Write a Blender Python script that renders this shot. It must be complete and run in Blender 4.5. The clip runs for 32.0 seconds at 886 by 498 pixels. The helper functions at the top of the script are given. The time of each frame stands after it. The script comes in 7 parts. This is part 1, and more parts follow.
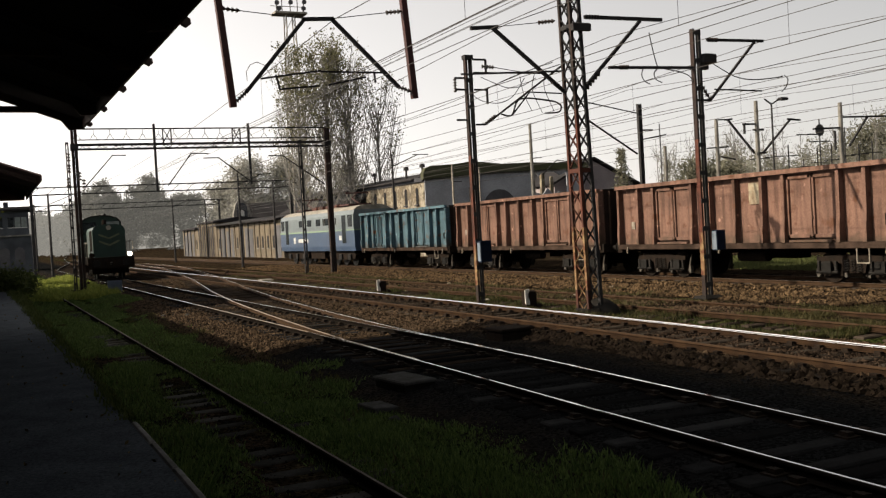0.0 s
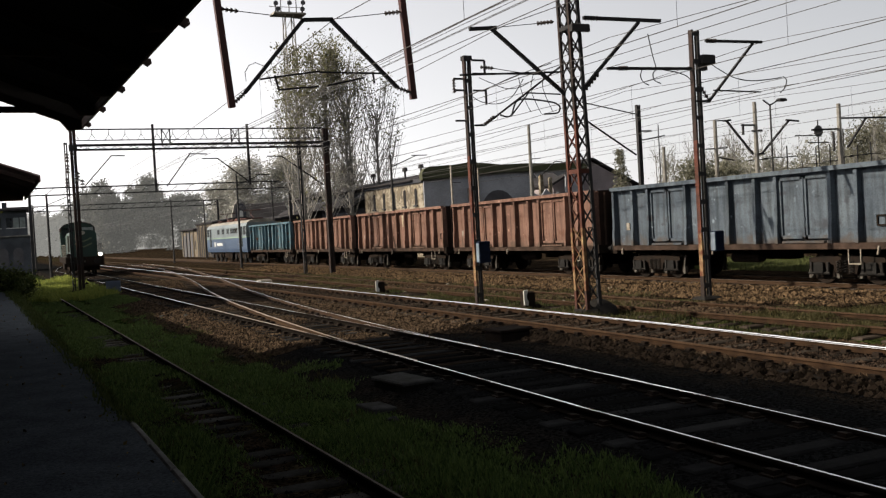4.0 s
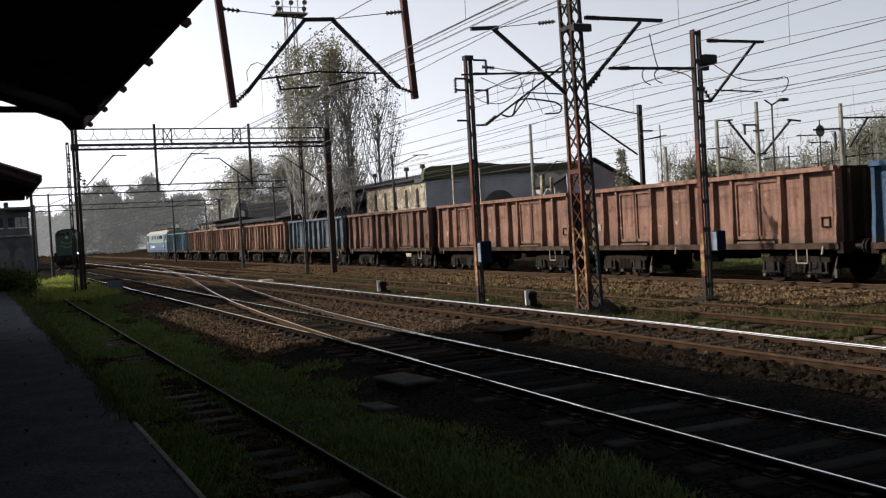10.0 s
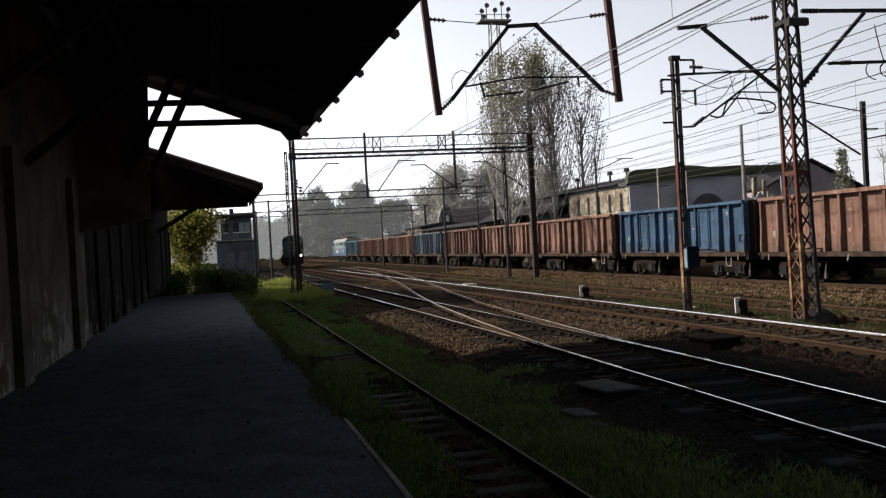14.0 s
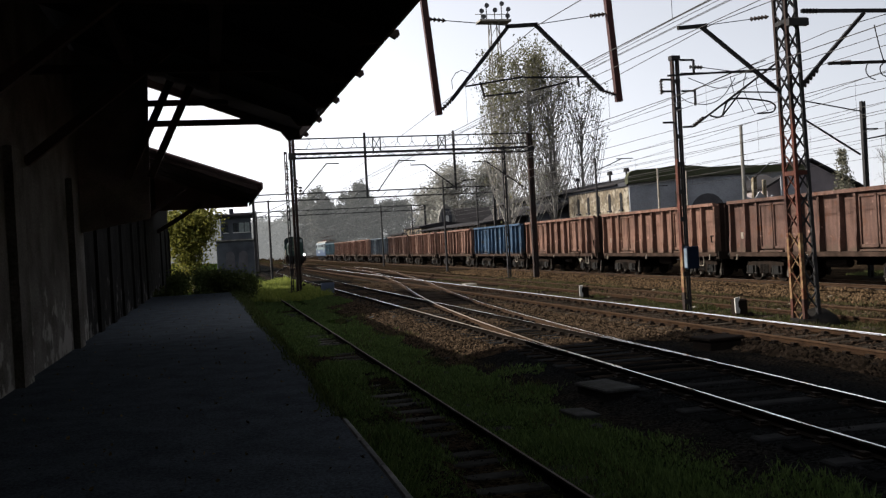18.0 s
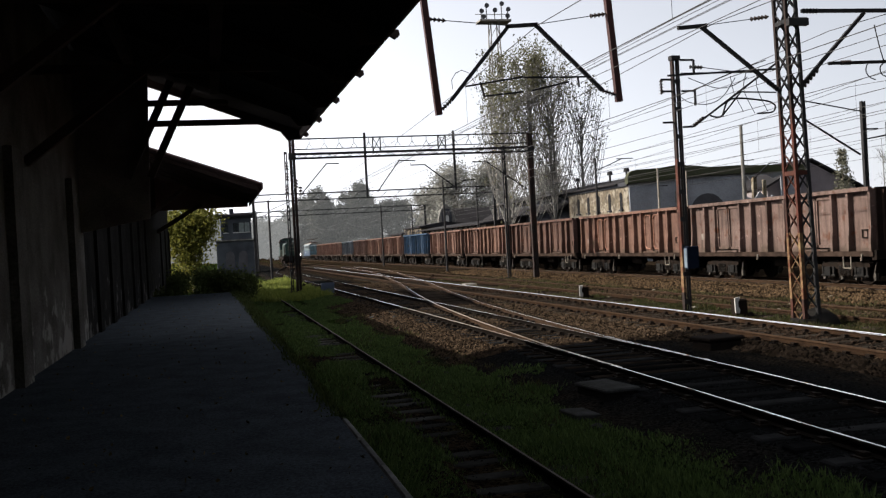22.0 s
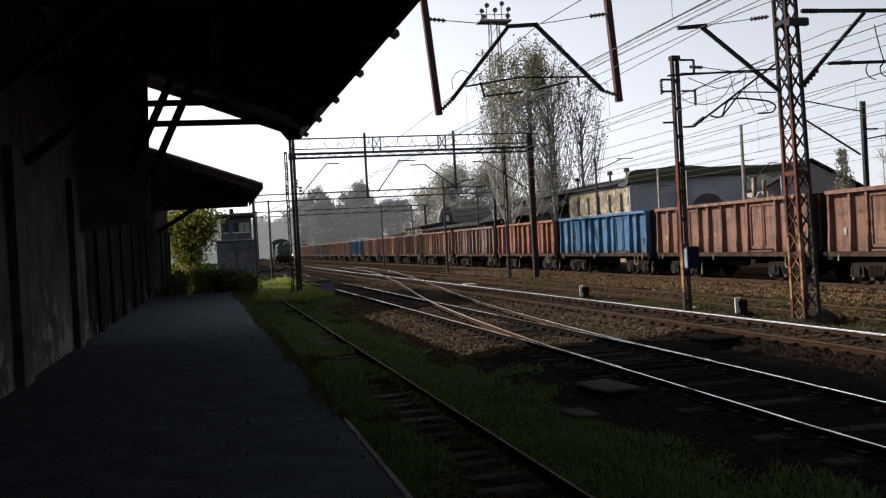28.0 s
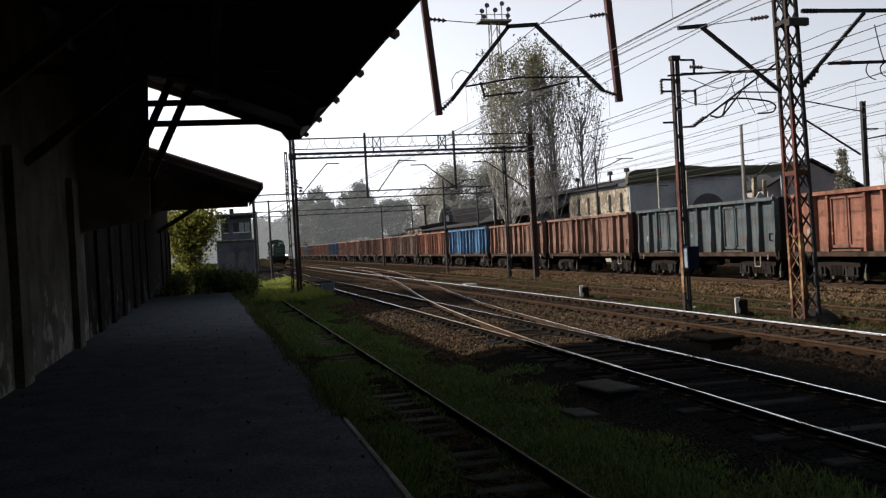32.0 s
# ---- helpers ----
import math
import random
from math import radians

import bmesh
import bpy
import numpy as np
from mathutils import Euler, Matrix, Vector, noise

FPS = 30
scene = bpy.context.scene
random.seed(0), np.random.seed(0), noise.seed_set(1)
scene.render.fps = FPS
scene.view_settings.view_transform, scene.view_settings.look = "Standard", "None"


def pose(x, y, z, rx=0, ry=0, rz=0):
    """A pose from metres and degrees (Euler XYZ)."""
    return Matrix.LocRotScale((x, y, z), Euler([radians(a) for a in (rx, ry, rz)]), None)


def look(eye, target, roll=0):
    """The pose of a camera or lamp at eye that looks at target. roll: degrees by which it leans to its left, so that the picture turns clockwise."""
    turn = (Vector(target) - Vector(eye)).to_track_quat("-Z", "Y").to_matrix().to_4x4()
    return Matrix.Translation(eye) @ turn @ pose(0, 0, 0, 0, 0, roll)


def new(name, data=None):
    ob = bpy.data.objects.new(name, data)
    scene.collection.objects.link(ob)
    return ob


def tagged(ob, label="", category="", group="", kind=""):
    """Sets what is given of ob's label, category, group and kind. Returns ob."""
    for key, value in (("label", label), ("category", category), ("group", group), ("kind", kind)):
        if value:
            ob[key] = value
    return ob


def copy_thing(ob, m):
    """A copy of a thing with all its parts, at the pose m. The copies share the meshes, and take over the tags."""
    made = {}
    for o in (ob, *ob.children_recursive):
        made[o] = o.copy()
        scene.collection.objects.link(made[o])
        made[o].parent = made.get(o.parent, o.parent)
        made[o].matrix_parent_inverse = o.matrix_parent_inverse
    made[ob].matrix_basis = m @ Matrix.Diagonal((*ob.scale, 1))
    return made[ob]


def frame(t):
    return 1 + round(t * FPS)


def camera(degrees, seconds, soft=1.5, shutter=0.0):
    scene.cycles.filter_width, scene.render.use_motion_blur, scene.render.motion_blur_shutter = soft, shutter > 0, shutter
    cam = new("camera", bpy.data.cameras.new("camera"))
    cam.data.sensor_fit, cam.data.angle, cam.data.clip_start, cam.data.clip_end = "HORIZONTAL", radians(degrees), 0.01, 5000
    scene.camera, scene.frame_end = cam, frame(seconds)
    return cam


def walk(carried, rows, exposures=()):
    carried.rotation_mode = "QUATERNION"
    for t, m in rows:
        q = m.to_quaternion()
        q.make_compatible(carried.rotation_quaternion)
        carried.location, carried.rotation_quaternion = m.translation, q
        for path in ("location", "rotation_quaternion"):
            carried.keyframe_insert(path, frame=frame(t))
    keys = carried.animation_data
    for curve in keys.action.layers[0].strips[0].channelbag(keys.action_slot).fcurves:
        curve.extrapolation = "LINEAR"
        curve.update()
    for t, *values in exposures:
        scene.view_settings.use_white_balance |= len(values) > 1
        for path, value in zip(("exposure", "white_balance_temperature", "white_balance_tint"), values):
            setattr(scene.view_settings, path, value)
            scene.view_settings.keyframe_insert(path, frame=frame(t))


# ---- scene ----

# world: z = 0 is the top of the main rails, y runs along the tracks, x across them
EYE = 2.1
cam = camera(49.5164, 32.0, soft=1.3)
walk(cam, [
    (0.0, pose(0, 0, EYE, 88.6753, 3.2631, -25.5621)),
    (0.5, pose(0, 0, EYE, 88.7075, 3.2329, -25.6128)),
    (1.5, pose(0, 0, EYE, 88.714, 3.2166, -25.6413)),
    (6.0, pose(0, 0, EYE, 88.7139, 3.2232, -25.6323)),
    (9.0, pose(0, 0, EYE, 88.7028, 3.2347, -25.6305)),
    (9.5, pose(0, 0, EYE, 88.7001, 3.2318, -25.5576)),
    (11.0, pose(0, 0, EYE, 88.7162, 3.1892, -25.5562)),
    (11.5, pose(0, 0, EYE, 88.8268, 3.1923, -25.2648)),
    (12.0, pose(0, 0, EYE, 88.8706, 3.2122, -20.6542)),
    (12.5, pose(0, 0, EYE, 89.0338, 3.1393, -15.469)),
    (13.0, pose(0, 0, EYE, 89.1442, 3.1992, -14.0352)),
    (13.5, pose(0, 0, EYE, 89.6578, 3.115, -13.5043)),
    (19.0, pose(0, 0, EYE, 89.6560, 3.1168, -13.5100)),
    (32.0, pose(0, 0, EYE, 89.6577, 3.1159, -13.4969)),
], exposures=[(0.0, 0.9, 7350, 10), (3.0, 0.9, 7050, 10), (6.0, 0.9, 6650, 10), (12.0, 0.9, 6450, 10), (32.0, 0.9, 6400, 10)])

# ---- light: a low afternoon sun from beyond the station roof, and a hazy sky ----
SUN_EL, SUN_AZ = radians(30), math.atan2(0.28, -0.96)
sun_way = Vector((math.cos(SUN_AZ) * math.cos(SUN_EL), math.sin(SUN_AZ) * math.cos(SUN_EL), math.sin(SUN_EL)))
HAZE, HAZE_FALL, GLOW = (0.60, 0.61, 0.655), 2.3, (0.85, 0.8, 0.72)
world = bpy.data.worlds.new("sky")
scene.world = world
world.use_nodes = True
wn = world.node_tree.nodes
sky = wn.new("ShaderNodeTexSky")
sky.sky_type, sky.sun_disc = "NISHITA", False
sky.sun_elevation, sky.sun_rotation = SUN_EL, math.pi / 2 - SUN_AZ
sky.air_density, sky.dust_density, sky.ozone_density = 1.0, 1.5, 1.0
# haze: a bright band over the horizon, brightest towards the sun
wl = world.node_tree.links


def wmath(op, a, b=None):
    nd = wn.new("ShaderNodeMath")
    nd.operation = op
    for k, v in enumerate((a, b)):
        if v is None:
            continue
        if isinstance(v, (int, float)):
            nd.inputs[k].default_value = v
        else:
            wl.new(v, nd.inputs[k])
    return nd.outputs[0]


tex = wn.new("ShaderNodeTexCoord")
sepw = wn.new("ShaderNodeSeparateXYZ")
wl.new(tex.outputs["Generated"], sepw.inputs[0])
near_horizon = wmath("EXPONENT", wmath("MULTIPLY", wmath("MAXIMUM", sepw.outputs["Z"], 0.0), -HAZE_FALL))
dot = wn.new("ShaderNodeVectorMath")
dot.operation = "DOT_PRODUCT"
wl.new(tex.outputs["Generated"], dot.inputs[0])
dot.inputs[1].default_value = sun_way
near_sun = wmath("POWER", wmath("MAXIMUM", wmath("MULTIPLY_ADD", dot.outputs["Value"], 0.5), 0.0), 7.0)
near_sun.node.inputs[0].links[0].from_node.inputs[0].links[0].from_node.inputs[2].default_value = 0.5


def wcolour(colour, amount):
    nd = wn.new("ShaderNodeVectorMath")
    nd.operation = "SCALE"
    nd.inputs[0].default_value = colour
    wl.new(amount, nd.inputs["Scale"])
    return nd.outputs[0]


def wadd(a, b):
    nd = wn.new("ShaderNodeVectorMath")
    wl.new(a, nd.inputs[0])
    wl.new(b, nd.inputs[1])
    return nd.outputs[0]


base_sky = wn.new("ShaderNodeVectorMath")
base_sky.operation = "SCALE"
wl.new(sky.outputs[0], base_sky.inputs[0])
base_sky.inputs["Scale"].default_value = 0.016
sunward = wmath("POWER", wmath("MAXIMUM", near_sun.node.inputs[0].links[0].from_node.inputs[0].links[0].from_socket, 0.0), 2.2)
haze_amount = wmath("MULTIPLY", near_horizon, wmath("ADD", wmath("MULTIPLY", sunward, 3.4), 0.65))
haze_sum = wadd(wcolour(HAZE, haze_amount), wcolour(GLOW, near_sun))
wl.new(wadd(base_sky.outputs[0], haze_sum), wn["Background"].inputs[0])
wn["Background"].inputs[1].default_value = 0.76
sun = new("sun", bpy.data.lights.new("sun", "SUN"))
sun.data.energy, sun.data.angle, sun.data.color = 5.0, radians(0.6), (1.0, 0.9, 0.76)
sun.matrix_world = look(sun_way * 50, (0, 0, 0))


# ---- materials ----
def material(name, base, rough=0.8, metal=0.0, vary=0.35, scale=6.0, fine=60.0, bump=0.3, second=None, patch=0.45, spec=0.3, random_per=0.0):
    """A two-scale noisy surface: base colour, a second colour in patches, fine grain, bump."""
    m = bpy.data.materials.new(name)
    m.use_nodes = True
    n, l = m.node_tree.nodes, m.node_tree.links
    b = n["Principled BSDF"]
    b.inputs["Roughness"].default_value, b.inputs["Metallic"].default_value = rough, metal
    b.inputs["Specular IOR Level"].default_value = spec
    geo = n.new("ShaderNodeTexCoord")
    big, small = n.new("ShaderNodeTexNoise"), n.new("ShaderNodeTexNoise")
    big.inputs["Scale"].default_value, big.inputs["Detail"].default_value = scale, 6
    small.inputs["Scale"].default_value, small.inputs["Detail"].default_value = fine, 4
    for t in (big, small):
        l.new(geo.outputs["Object"], t.inputs["Vector"])
    ramp = n.new("ShaderNodeValToRGB")
    ramp.color_ramp.elements[0].position, ramp.color_ramp.elements[1].position = patch - 0.12, patch + 0.2
    second = second or tuple(c * (1 - vary) for c in base)
    ramp.color_ramp.elements[0].color, ramp.color_ramp.elements[1].color = (*second, 1), (*base, 1)
    l.new(big.outputs["Fac"], ramp.inputs["Fac"])
    mix = n.new("ShaderNodeMix")
    mix.data_type, mix.blend_type = "RGBA", "MULTIPLY"
    mix.inputs["Factor"].default_value = vary
    l.new(ramp.outputs["Color"], mix.inputs["A"])
    grey = n.new("ShaderNodeValToRGB")
    grey.color_ramp.elements[0].position, grey.color_ramp.elements[1].position = 0.3, 0.7
    grey.color_ramp.elements[0].color = (0.25, 0.25, 0.25, 1)
    l.new(small.outputs["Fac"], grey.inputs["Fac"])
    l.new(grey.outputs["Color"], mix.inputs["B"])
    last = mix.outputs["Result"]
    if random_per:
        info = n.new("ShaderNodeObjectInfo")
        hsv = n.new("ShaderNodeHueSaturation")
        rng = n.new("ShaderNodeMapRange")
        rng.inputs["To Min"].default_value, rng.inputs["To Max"].default_value = 1 - random_per, 1 + random_per
        l.new(info.outputs["Random"], rng.inputs["Value"])
        l.new(rng.outputs["Result"], hsv.inputs["Value"])
        l.new(last, hsv.inputs["Color"])
        last = hsv.outputs["Color"]
    l.new(last, b.inputs["Base Color"])
    if bump:
        bp = n.new("ShaderNodeBump")
        bp.inputs["Strength"].default_value, bp.inputs["Distance"].default_value = bump, 0.02
        l.new(small.outputs["Fac"], bp.inputs["Height"])
        l.new(bp.outputs["Normal"], b.inputs["Normal"])
    return m


ASPHALT = material("asphalt", (0.1, 0.113, 0.128), 0.9, scale=2.2, fine=45, vary=0.75, second=(0.07, 0.08, 0.092), bump=0.35, spec=0.0)
MOSSEDGE = material("mossy buried edge stone", (0.05, 0.055, 0.035), 0.95, scale=3, fine=60, second=(0.008, 0.008, 0.008), random_per=0.25, spec=0.0)
EDGESTONE = material("grimy edge stone", (0.24, 0.235, 0.23), 0.85, scale=3, fine=60, second=(0.1, 0.1, 0.09), random_per=0.25, spec=0.02)
WALL = material("old brick plaster", (0.19, 0.178, 0.165), 0.95, scale=1.3, fine=25, vary=0.6, second=(0.085, 0.08, 0.07), bump=0.8, spec=0.02)
def flaking(m, colour, lo, hi, top):
    """Pale flakes of old plaster on the lower part of a wall."""
    n, l = m.node_tree.nodes, m.node_tree.links
    b = n["Principled BSDF"]
    last = b.inputs["Base Color"].links[0].from_socket
    tc, sp, t = n.new("ShaderNodeTexCoord"), n.new("ShaderNodeSeparateXYZ"), n.new("ShaderNodeTexNoise")
    t.inputs["Scale"].default_value, t.inputs["Detail"].default_value, t.inputs["Roughness"].default_value = 1.7, 9, 0.65
    l.new(tc.outputs["Object"], t.inputs["Vector"])
    l.new(tc.outputs["Object"], sp.inputs[0])
    h = n.new("ShaderNodeMapRange")
    h.inputs["From Min"].default_value, h.inputs["From Max"].default_value = 0.5, top
    h.inputs["To Min"].default_value, h.inputs["To Max"].default_value = 0.08, -0.12
    l.new(sp.outputs["Z"], h.inputs["Value"])
    a = n.new("ShaderNodeMath")
    l.new(t.outputs["Fac"], a.inputs[0])
    l.new(h.outputs["Result"], a.inputs[1])
    r = n.new("ShaderNodeMapRange")
    r.inputs["From Min"].default_value, r.inputs["From Max"].default_value = lo, hi
    l.new(a.outputs[0], r.inputs["Value"])
    x = n.new("ShaderNodeMix")
    x.data_type = "RGBA"
    l.new(r.outputs["Result"], x.inputs["Factor"])
    l.new(last, x.inputs["A"])
    x.inputs["B"].default_value = (*colour, 1)
    l.new(x.outputs["Result"], b.inputs["Base Color"])


flaking(WALL, (0.26, 0.25, 0.235), 0.57, 0.63, 2.4)
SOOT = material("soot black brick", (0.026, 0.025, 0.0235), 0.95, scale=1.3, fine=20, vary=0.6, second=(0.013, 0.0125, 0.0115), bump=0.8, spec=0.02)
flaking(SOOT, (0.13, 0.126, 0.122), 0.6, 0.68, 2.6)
TIMBER = material("dark roof timber", (0.1, 0.075, 0.068), 0.85, scale=2, fine=40, spec=0.05)
BOARDING = material("weathered dark boarding", (0.3, 0.255, 0.24), 0.9, scale=1.5, fine=30, vary=0.5, second=(0.16, 0.135, 0.125), spec=0.02)
SOFFIT = material("red brown roof boarding", (0.2, 0.13, 0.125), 0.9, scale=1.5, fine=30, second=(0.12, 0.085, 0.08), spec=0.02)
FASCIA = material("dark red fascia paint", (0.042, 0.012, 0.011), 0.7, scale=3, fine=40)
ROOFING = material("roofing felt", (0.055, 0.047, 0.045), 0.9, scale=1.0, fine=30, spec=0.05)
RAIL = material("rail steel rusty", (0.042, 0.026, 0.016), 0.85, 0.0, scale=5, fine=60, second=(0.028, 0.017, 0.011), spec=0.04)
WEBRAIL = material("dark rusted rail web", (0.03, 0.018, 0.011), 0.9, 0.0, scale=5, fine=60, second=(0.016, 0.01, 0.007), spec=0.02)
# rail body with shade put into its near-black colour
SHADERAIL = material("rail steel darkened for shade", (0.011, 0.0095, 0.0085), 0.9, 0.0, scale=5, fine=60, second=(0.007, 0.006, 0.0055), spec=0.0)
ORANGEHEAD = material("orange tinted rail head", (0.68, 0.55, 0.44), 0.32, 0.85, scale=5, fine=50, vary=0.25, second=(0.5, 0.38, 0.29), bump=0.05)
RAILHEAD = material("polished rail head", (0.93, 0.92, 0.9), 0.1, 1.0, scale=5, fine=50, vary=0.1, bump=0.02)
SLEEPER = material("old timber sleeper", (0.036, 0.029, 0.024), 0.95, scale=4, fine=40, second=(0.018, 0.0145, 0.012), random_per=0.45, spec=0.0)
CSLEEPER = material("grimy concrete sleeper", (0.05, 0.04, 0.032), 0.95, scale=4, fine=40, second=(0.024, 0.019, 0.015), random_per=0.3, spec=0.1)
CHAIR = material("grimy cast iron chair", (0.012, 0.0095, 0.008), 0.9, scale=5, fine=50, second=(0.02, 0.013, 0.009), spec=0.05)
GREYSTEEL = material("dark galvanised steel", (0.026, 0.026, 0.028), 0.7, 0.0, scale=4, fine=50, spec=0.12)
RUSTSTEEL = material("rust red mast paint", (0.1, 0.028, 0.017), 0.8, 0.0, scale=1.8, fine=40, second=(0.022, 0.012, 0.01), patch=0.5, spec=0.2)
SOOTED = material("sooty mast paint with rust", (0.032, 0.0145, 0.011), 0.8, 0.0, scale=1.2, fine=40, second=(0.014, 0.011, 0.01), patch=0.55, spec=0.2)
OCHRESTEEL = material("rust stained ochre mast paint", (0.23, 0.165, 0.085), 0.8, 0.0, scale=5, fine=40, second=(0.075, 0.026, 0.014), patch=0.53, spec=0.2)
PALESTEEL = material("weathered pale steel", (0.25, 0.23, 0.2), 0.7, 0.2, scale=3, fine=40)
PORCELAIN = material("brown insulator glaze", (0.02, 0.012, 0.01), 0.4, scale=8, fine=40, bump=0)
WIRE = material("dark copper wire", (0.02, 0.018, 0.017), 0.6, 0.5, scale=8, fine=40, bump=0)
CONCRETE = material("grey concrete", (0.17, 0.165, 0.155), 0.9, scale=2, fine=40, second=(0.09, 0.085, 0.075))
DIRTYSTONE = material("dirty concrete slab", (0.052, 0.053, 0.054), 0.95, scale=3, fine=20, second=(0.035, 0.035, 0.033), spec=0.0)
DARKBASE = material("tarred footing", (0.022, 0.021, 0.02), 0.9, scale=3, fine=40, spec=0.02)
WHITE = material("white enamel", (0.42, 0.42, 0.41), 0.5, scale=6, fine=50, vary=0.15)
DIRTYWHITE = material("dirty cream paint", (0.24, 0.22, 0.19), 0.6, scale=2, fine=30, second=(0.12, 0.11, 0.09))
FLOOD = material("grey lamp housing", (0.07, 0.07, 0.075), 0.6, scale=5, fine=40)
# cabinet in two blues: shaded front dark, sunlit side pale, both in the colour
BLUEBOX = material("dark blue cabinet paint", (0.007, 0.012, 0.027), 0.7, scale=5, fine=50, spec=0.05)
SUNBOX = material("pale blue for the sunlit cabinet side", (0.13, 0.165, 0.21), 0.6, scale=5, fine=50, second=(0.09, 0.115, 0.15))
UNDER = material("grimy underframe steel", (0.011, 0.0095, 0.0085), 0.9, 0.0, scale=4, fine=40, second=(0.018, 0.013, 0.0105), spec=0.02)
# shade of the wagon ends, put into a dark plate colour
ENDSHADE = material("red brown plate with end shade in the colour", (0.024, 0.0155, 0.013), 0.9, scale=2, fine=30, second=(0.013, 0.01, 0.009), spec=0.02)
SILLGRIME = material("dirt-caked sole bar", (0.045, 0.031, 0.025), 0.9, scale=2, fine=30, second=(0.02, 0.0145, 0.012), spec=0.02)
HANGER = material("dusty brake gear", (0.075, 0.07, 0.063), 0.8, 0.0, scale=6, fine=50, second=(0.035, 0.031, 0.028), spec=0.1)
SPRING = material("dusty spring steel", (0.02, 0.0195, 0.019), 0.75, 0.0, scale=6, fine=50, second=(0.012, 0.0105, 0.0095), spec=0.1)
BUFFER = material("worn grey steel", (0.0095, 0.009, 0.0086), 0.6, 0.0, scale=6, fine=50, spec=0.1)
# bright reflection put into the pale base colour of the glass
PALEGLASS = material("glass with a pale reflection in its colour", (0.2, 0.23, 0.23), 0.1, scale=3, fine=30, bump=0, spec=0.6)
GLASS = material("dark cab glass", (0.02, 0.025, 0.03), 0.12, scale=3, fine=30, bump=0, spec=0.6)
PALEBARK = material("pale grey twigs", (0.16, 0.156, 0.148), 0.9, scale=3, fine=30)
DULLHEAD = material("dull worn rail head", (0.105, 0.09, 0.078), 0.8, 0.0, spec=0.08, scale=5, fine=50, vary=0.3, bump=0.05)
BARK = material("grey bark", (0.14, 0.12, 0.10), 0.95, scale=3, fine=30, bump=0.8)
BRICK = material("old yellow brick", (0.16, 0.132, 0.09), 0.9, scale=0.9, fine=5, vary=0.8, second=(0.085, 0.07, 0.055), bump=0.5)
flaking(BRICK, (0.2, 0.18, 0.145), 0.5, 0.6, 14.0)
DARKBRICK = material("sooty grey brick", (0.034, 0.037, 0.046), 0.9, scale=0.6, fine=14, second=(0.048, 0.05, 0.058), spec=0.05)
MOSSROOF = material("mossy roof", (0.04, 0.046, 0.02), 0.95, scale=0.25, fine=8, second=(0.05, 0.05, 0.035))
SIGNALWALL = material("weathered grey brick", (0.062, 0.071, 0.082), 0.9, scale=0.6, fine=14, second=(0.036, 0.04, 0.047), spec=0.05)
TILEROOF = material("dark tile roof", (0.026, 0.025, 0.028), 0.95, scale=0.5, fine=10, spec=0.1)
CREAM = material("weathered cream boarding", (0.13, 0.107, 0.076), 0.9, scale=0.7, fine=8, vary=0.6, second=(0.075, 0.06, 0.045))
SHEDWALL = material("blue grey rendered wall", (0.27, 0.285, 0.315), 0.9, scale=0.5, fine=12, second=(0.19, 0.2, 0.225))
GABLEWALL = material("mauve grey brick", (0.25, 0.22, 0.23), 0.9, scale=0.5, fine=12, second=(0.17, 0.15, 0.16))
# flat dark panels in place of openings, shade inside put into the colour
SHEDDOOR = material("dark panel for openings", (0.07, 0.07, 0.078), 0.9, scale=1, fine=10)
DARKWIN = material("dark window", (0.014, 0.014, 0.016), 0.8, scale=2, fine=20, bump=0, spec=0.1)


def leaf_material(name, a, b):
    m = bpy.data.materials.new(name)
    m.use_nodes = True
    n, l = m.node_tree.nodes, m.node_tree.links
    p = n["Principled BSDF"]
    p.inputs["Roughness"].default_value = 0.7
    p.inputs["Specular IOR Level"].default_value = 0.1
    g = n.new("ShaderNodeNewGeometry")
    r = n.new("ShaderNodeValToRGB")
    r.color_ramp.elements[0].color, r.color_ramp.elements[1].color = (*a, 1), (*b, 1)
    l.new(g.outputs["Random Per Island"], r.inputs["Fac"])
    l.new(r.outputs["Color"], p.inputs["Base Color"])
    t = n.new("ShaderNodeBsdfTranslucent")
    l.new(r.outputs["Color"], t.inputs["Color"])
    mx = n.new("ShaderNodeMixShader")
    mx.inputs[0].default_value = 0.35
    l.new(p.outputs[0], mx.inputs[1])
    l.new(t.outputs[0], mx.inputs[2])
    l.new(mx.outputs[0], n["Material Output"].inputs["Surface"])
    return m


GRASS = leaf_material("grass blades", (0.026, 0.05, 0.015), (0.105, 0.15, 0.045))
DRYGRASS = leaf_material("dry weeds", (0.024, 0.024, 0.01), (0.064, 0.056, 0.025))
WEEDS = leaf_material("green weeds", (0.013, 0.018, 0.006), (0.042, 0.046, 0.016))
POPLAR = leaf_material("thin autumn leaves", (0.06, 0.062, 0.036), (0.15, 0.145, 0.085))
YELLOWLEAF = leaf_material("yellow green leaves", (0.07, 0.08, 0.02), (0.22, 0.21, 0.045))
# far foliage: distance haze lightens and greys these two leaf colours
FARLEAF = leaf_material("far leaves paled by haze in the colour", (0.19, 0.192, 0.178), (0.3, 0.3, 0.275))
SIDEWOOD = leaf_material("autumn wood leaves with haze in the colour", (0.11, 0.112, 0.092), (0.2, 0.198, 0.165))
# lighter copy of the grass, sunlight put into the colour
MEADOW = leaf_material("grass blades with sunlight in the colour", (0.092, 0.12, 0.027), (0.215, 0.238, 0.056))
STRIP = leaf_material("dull green grass blades", (0.04, 0.05, 0.018), (0.085, 0.095, 0.036))
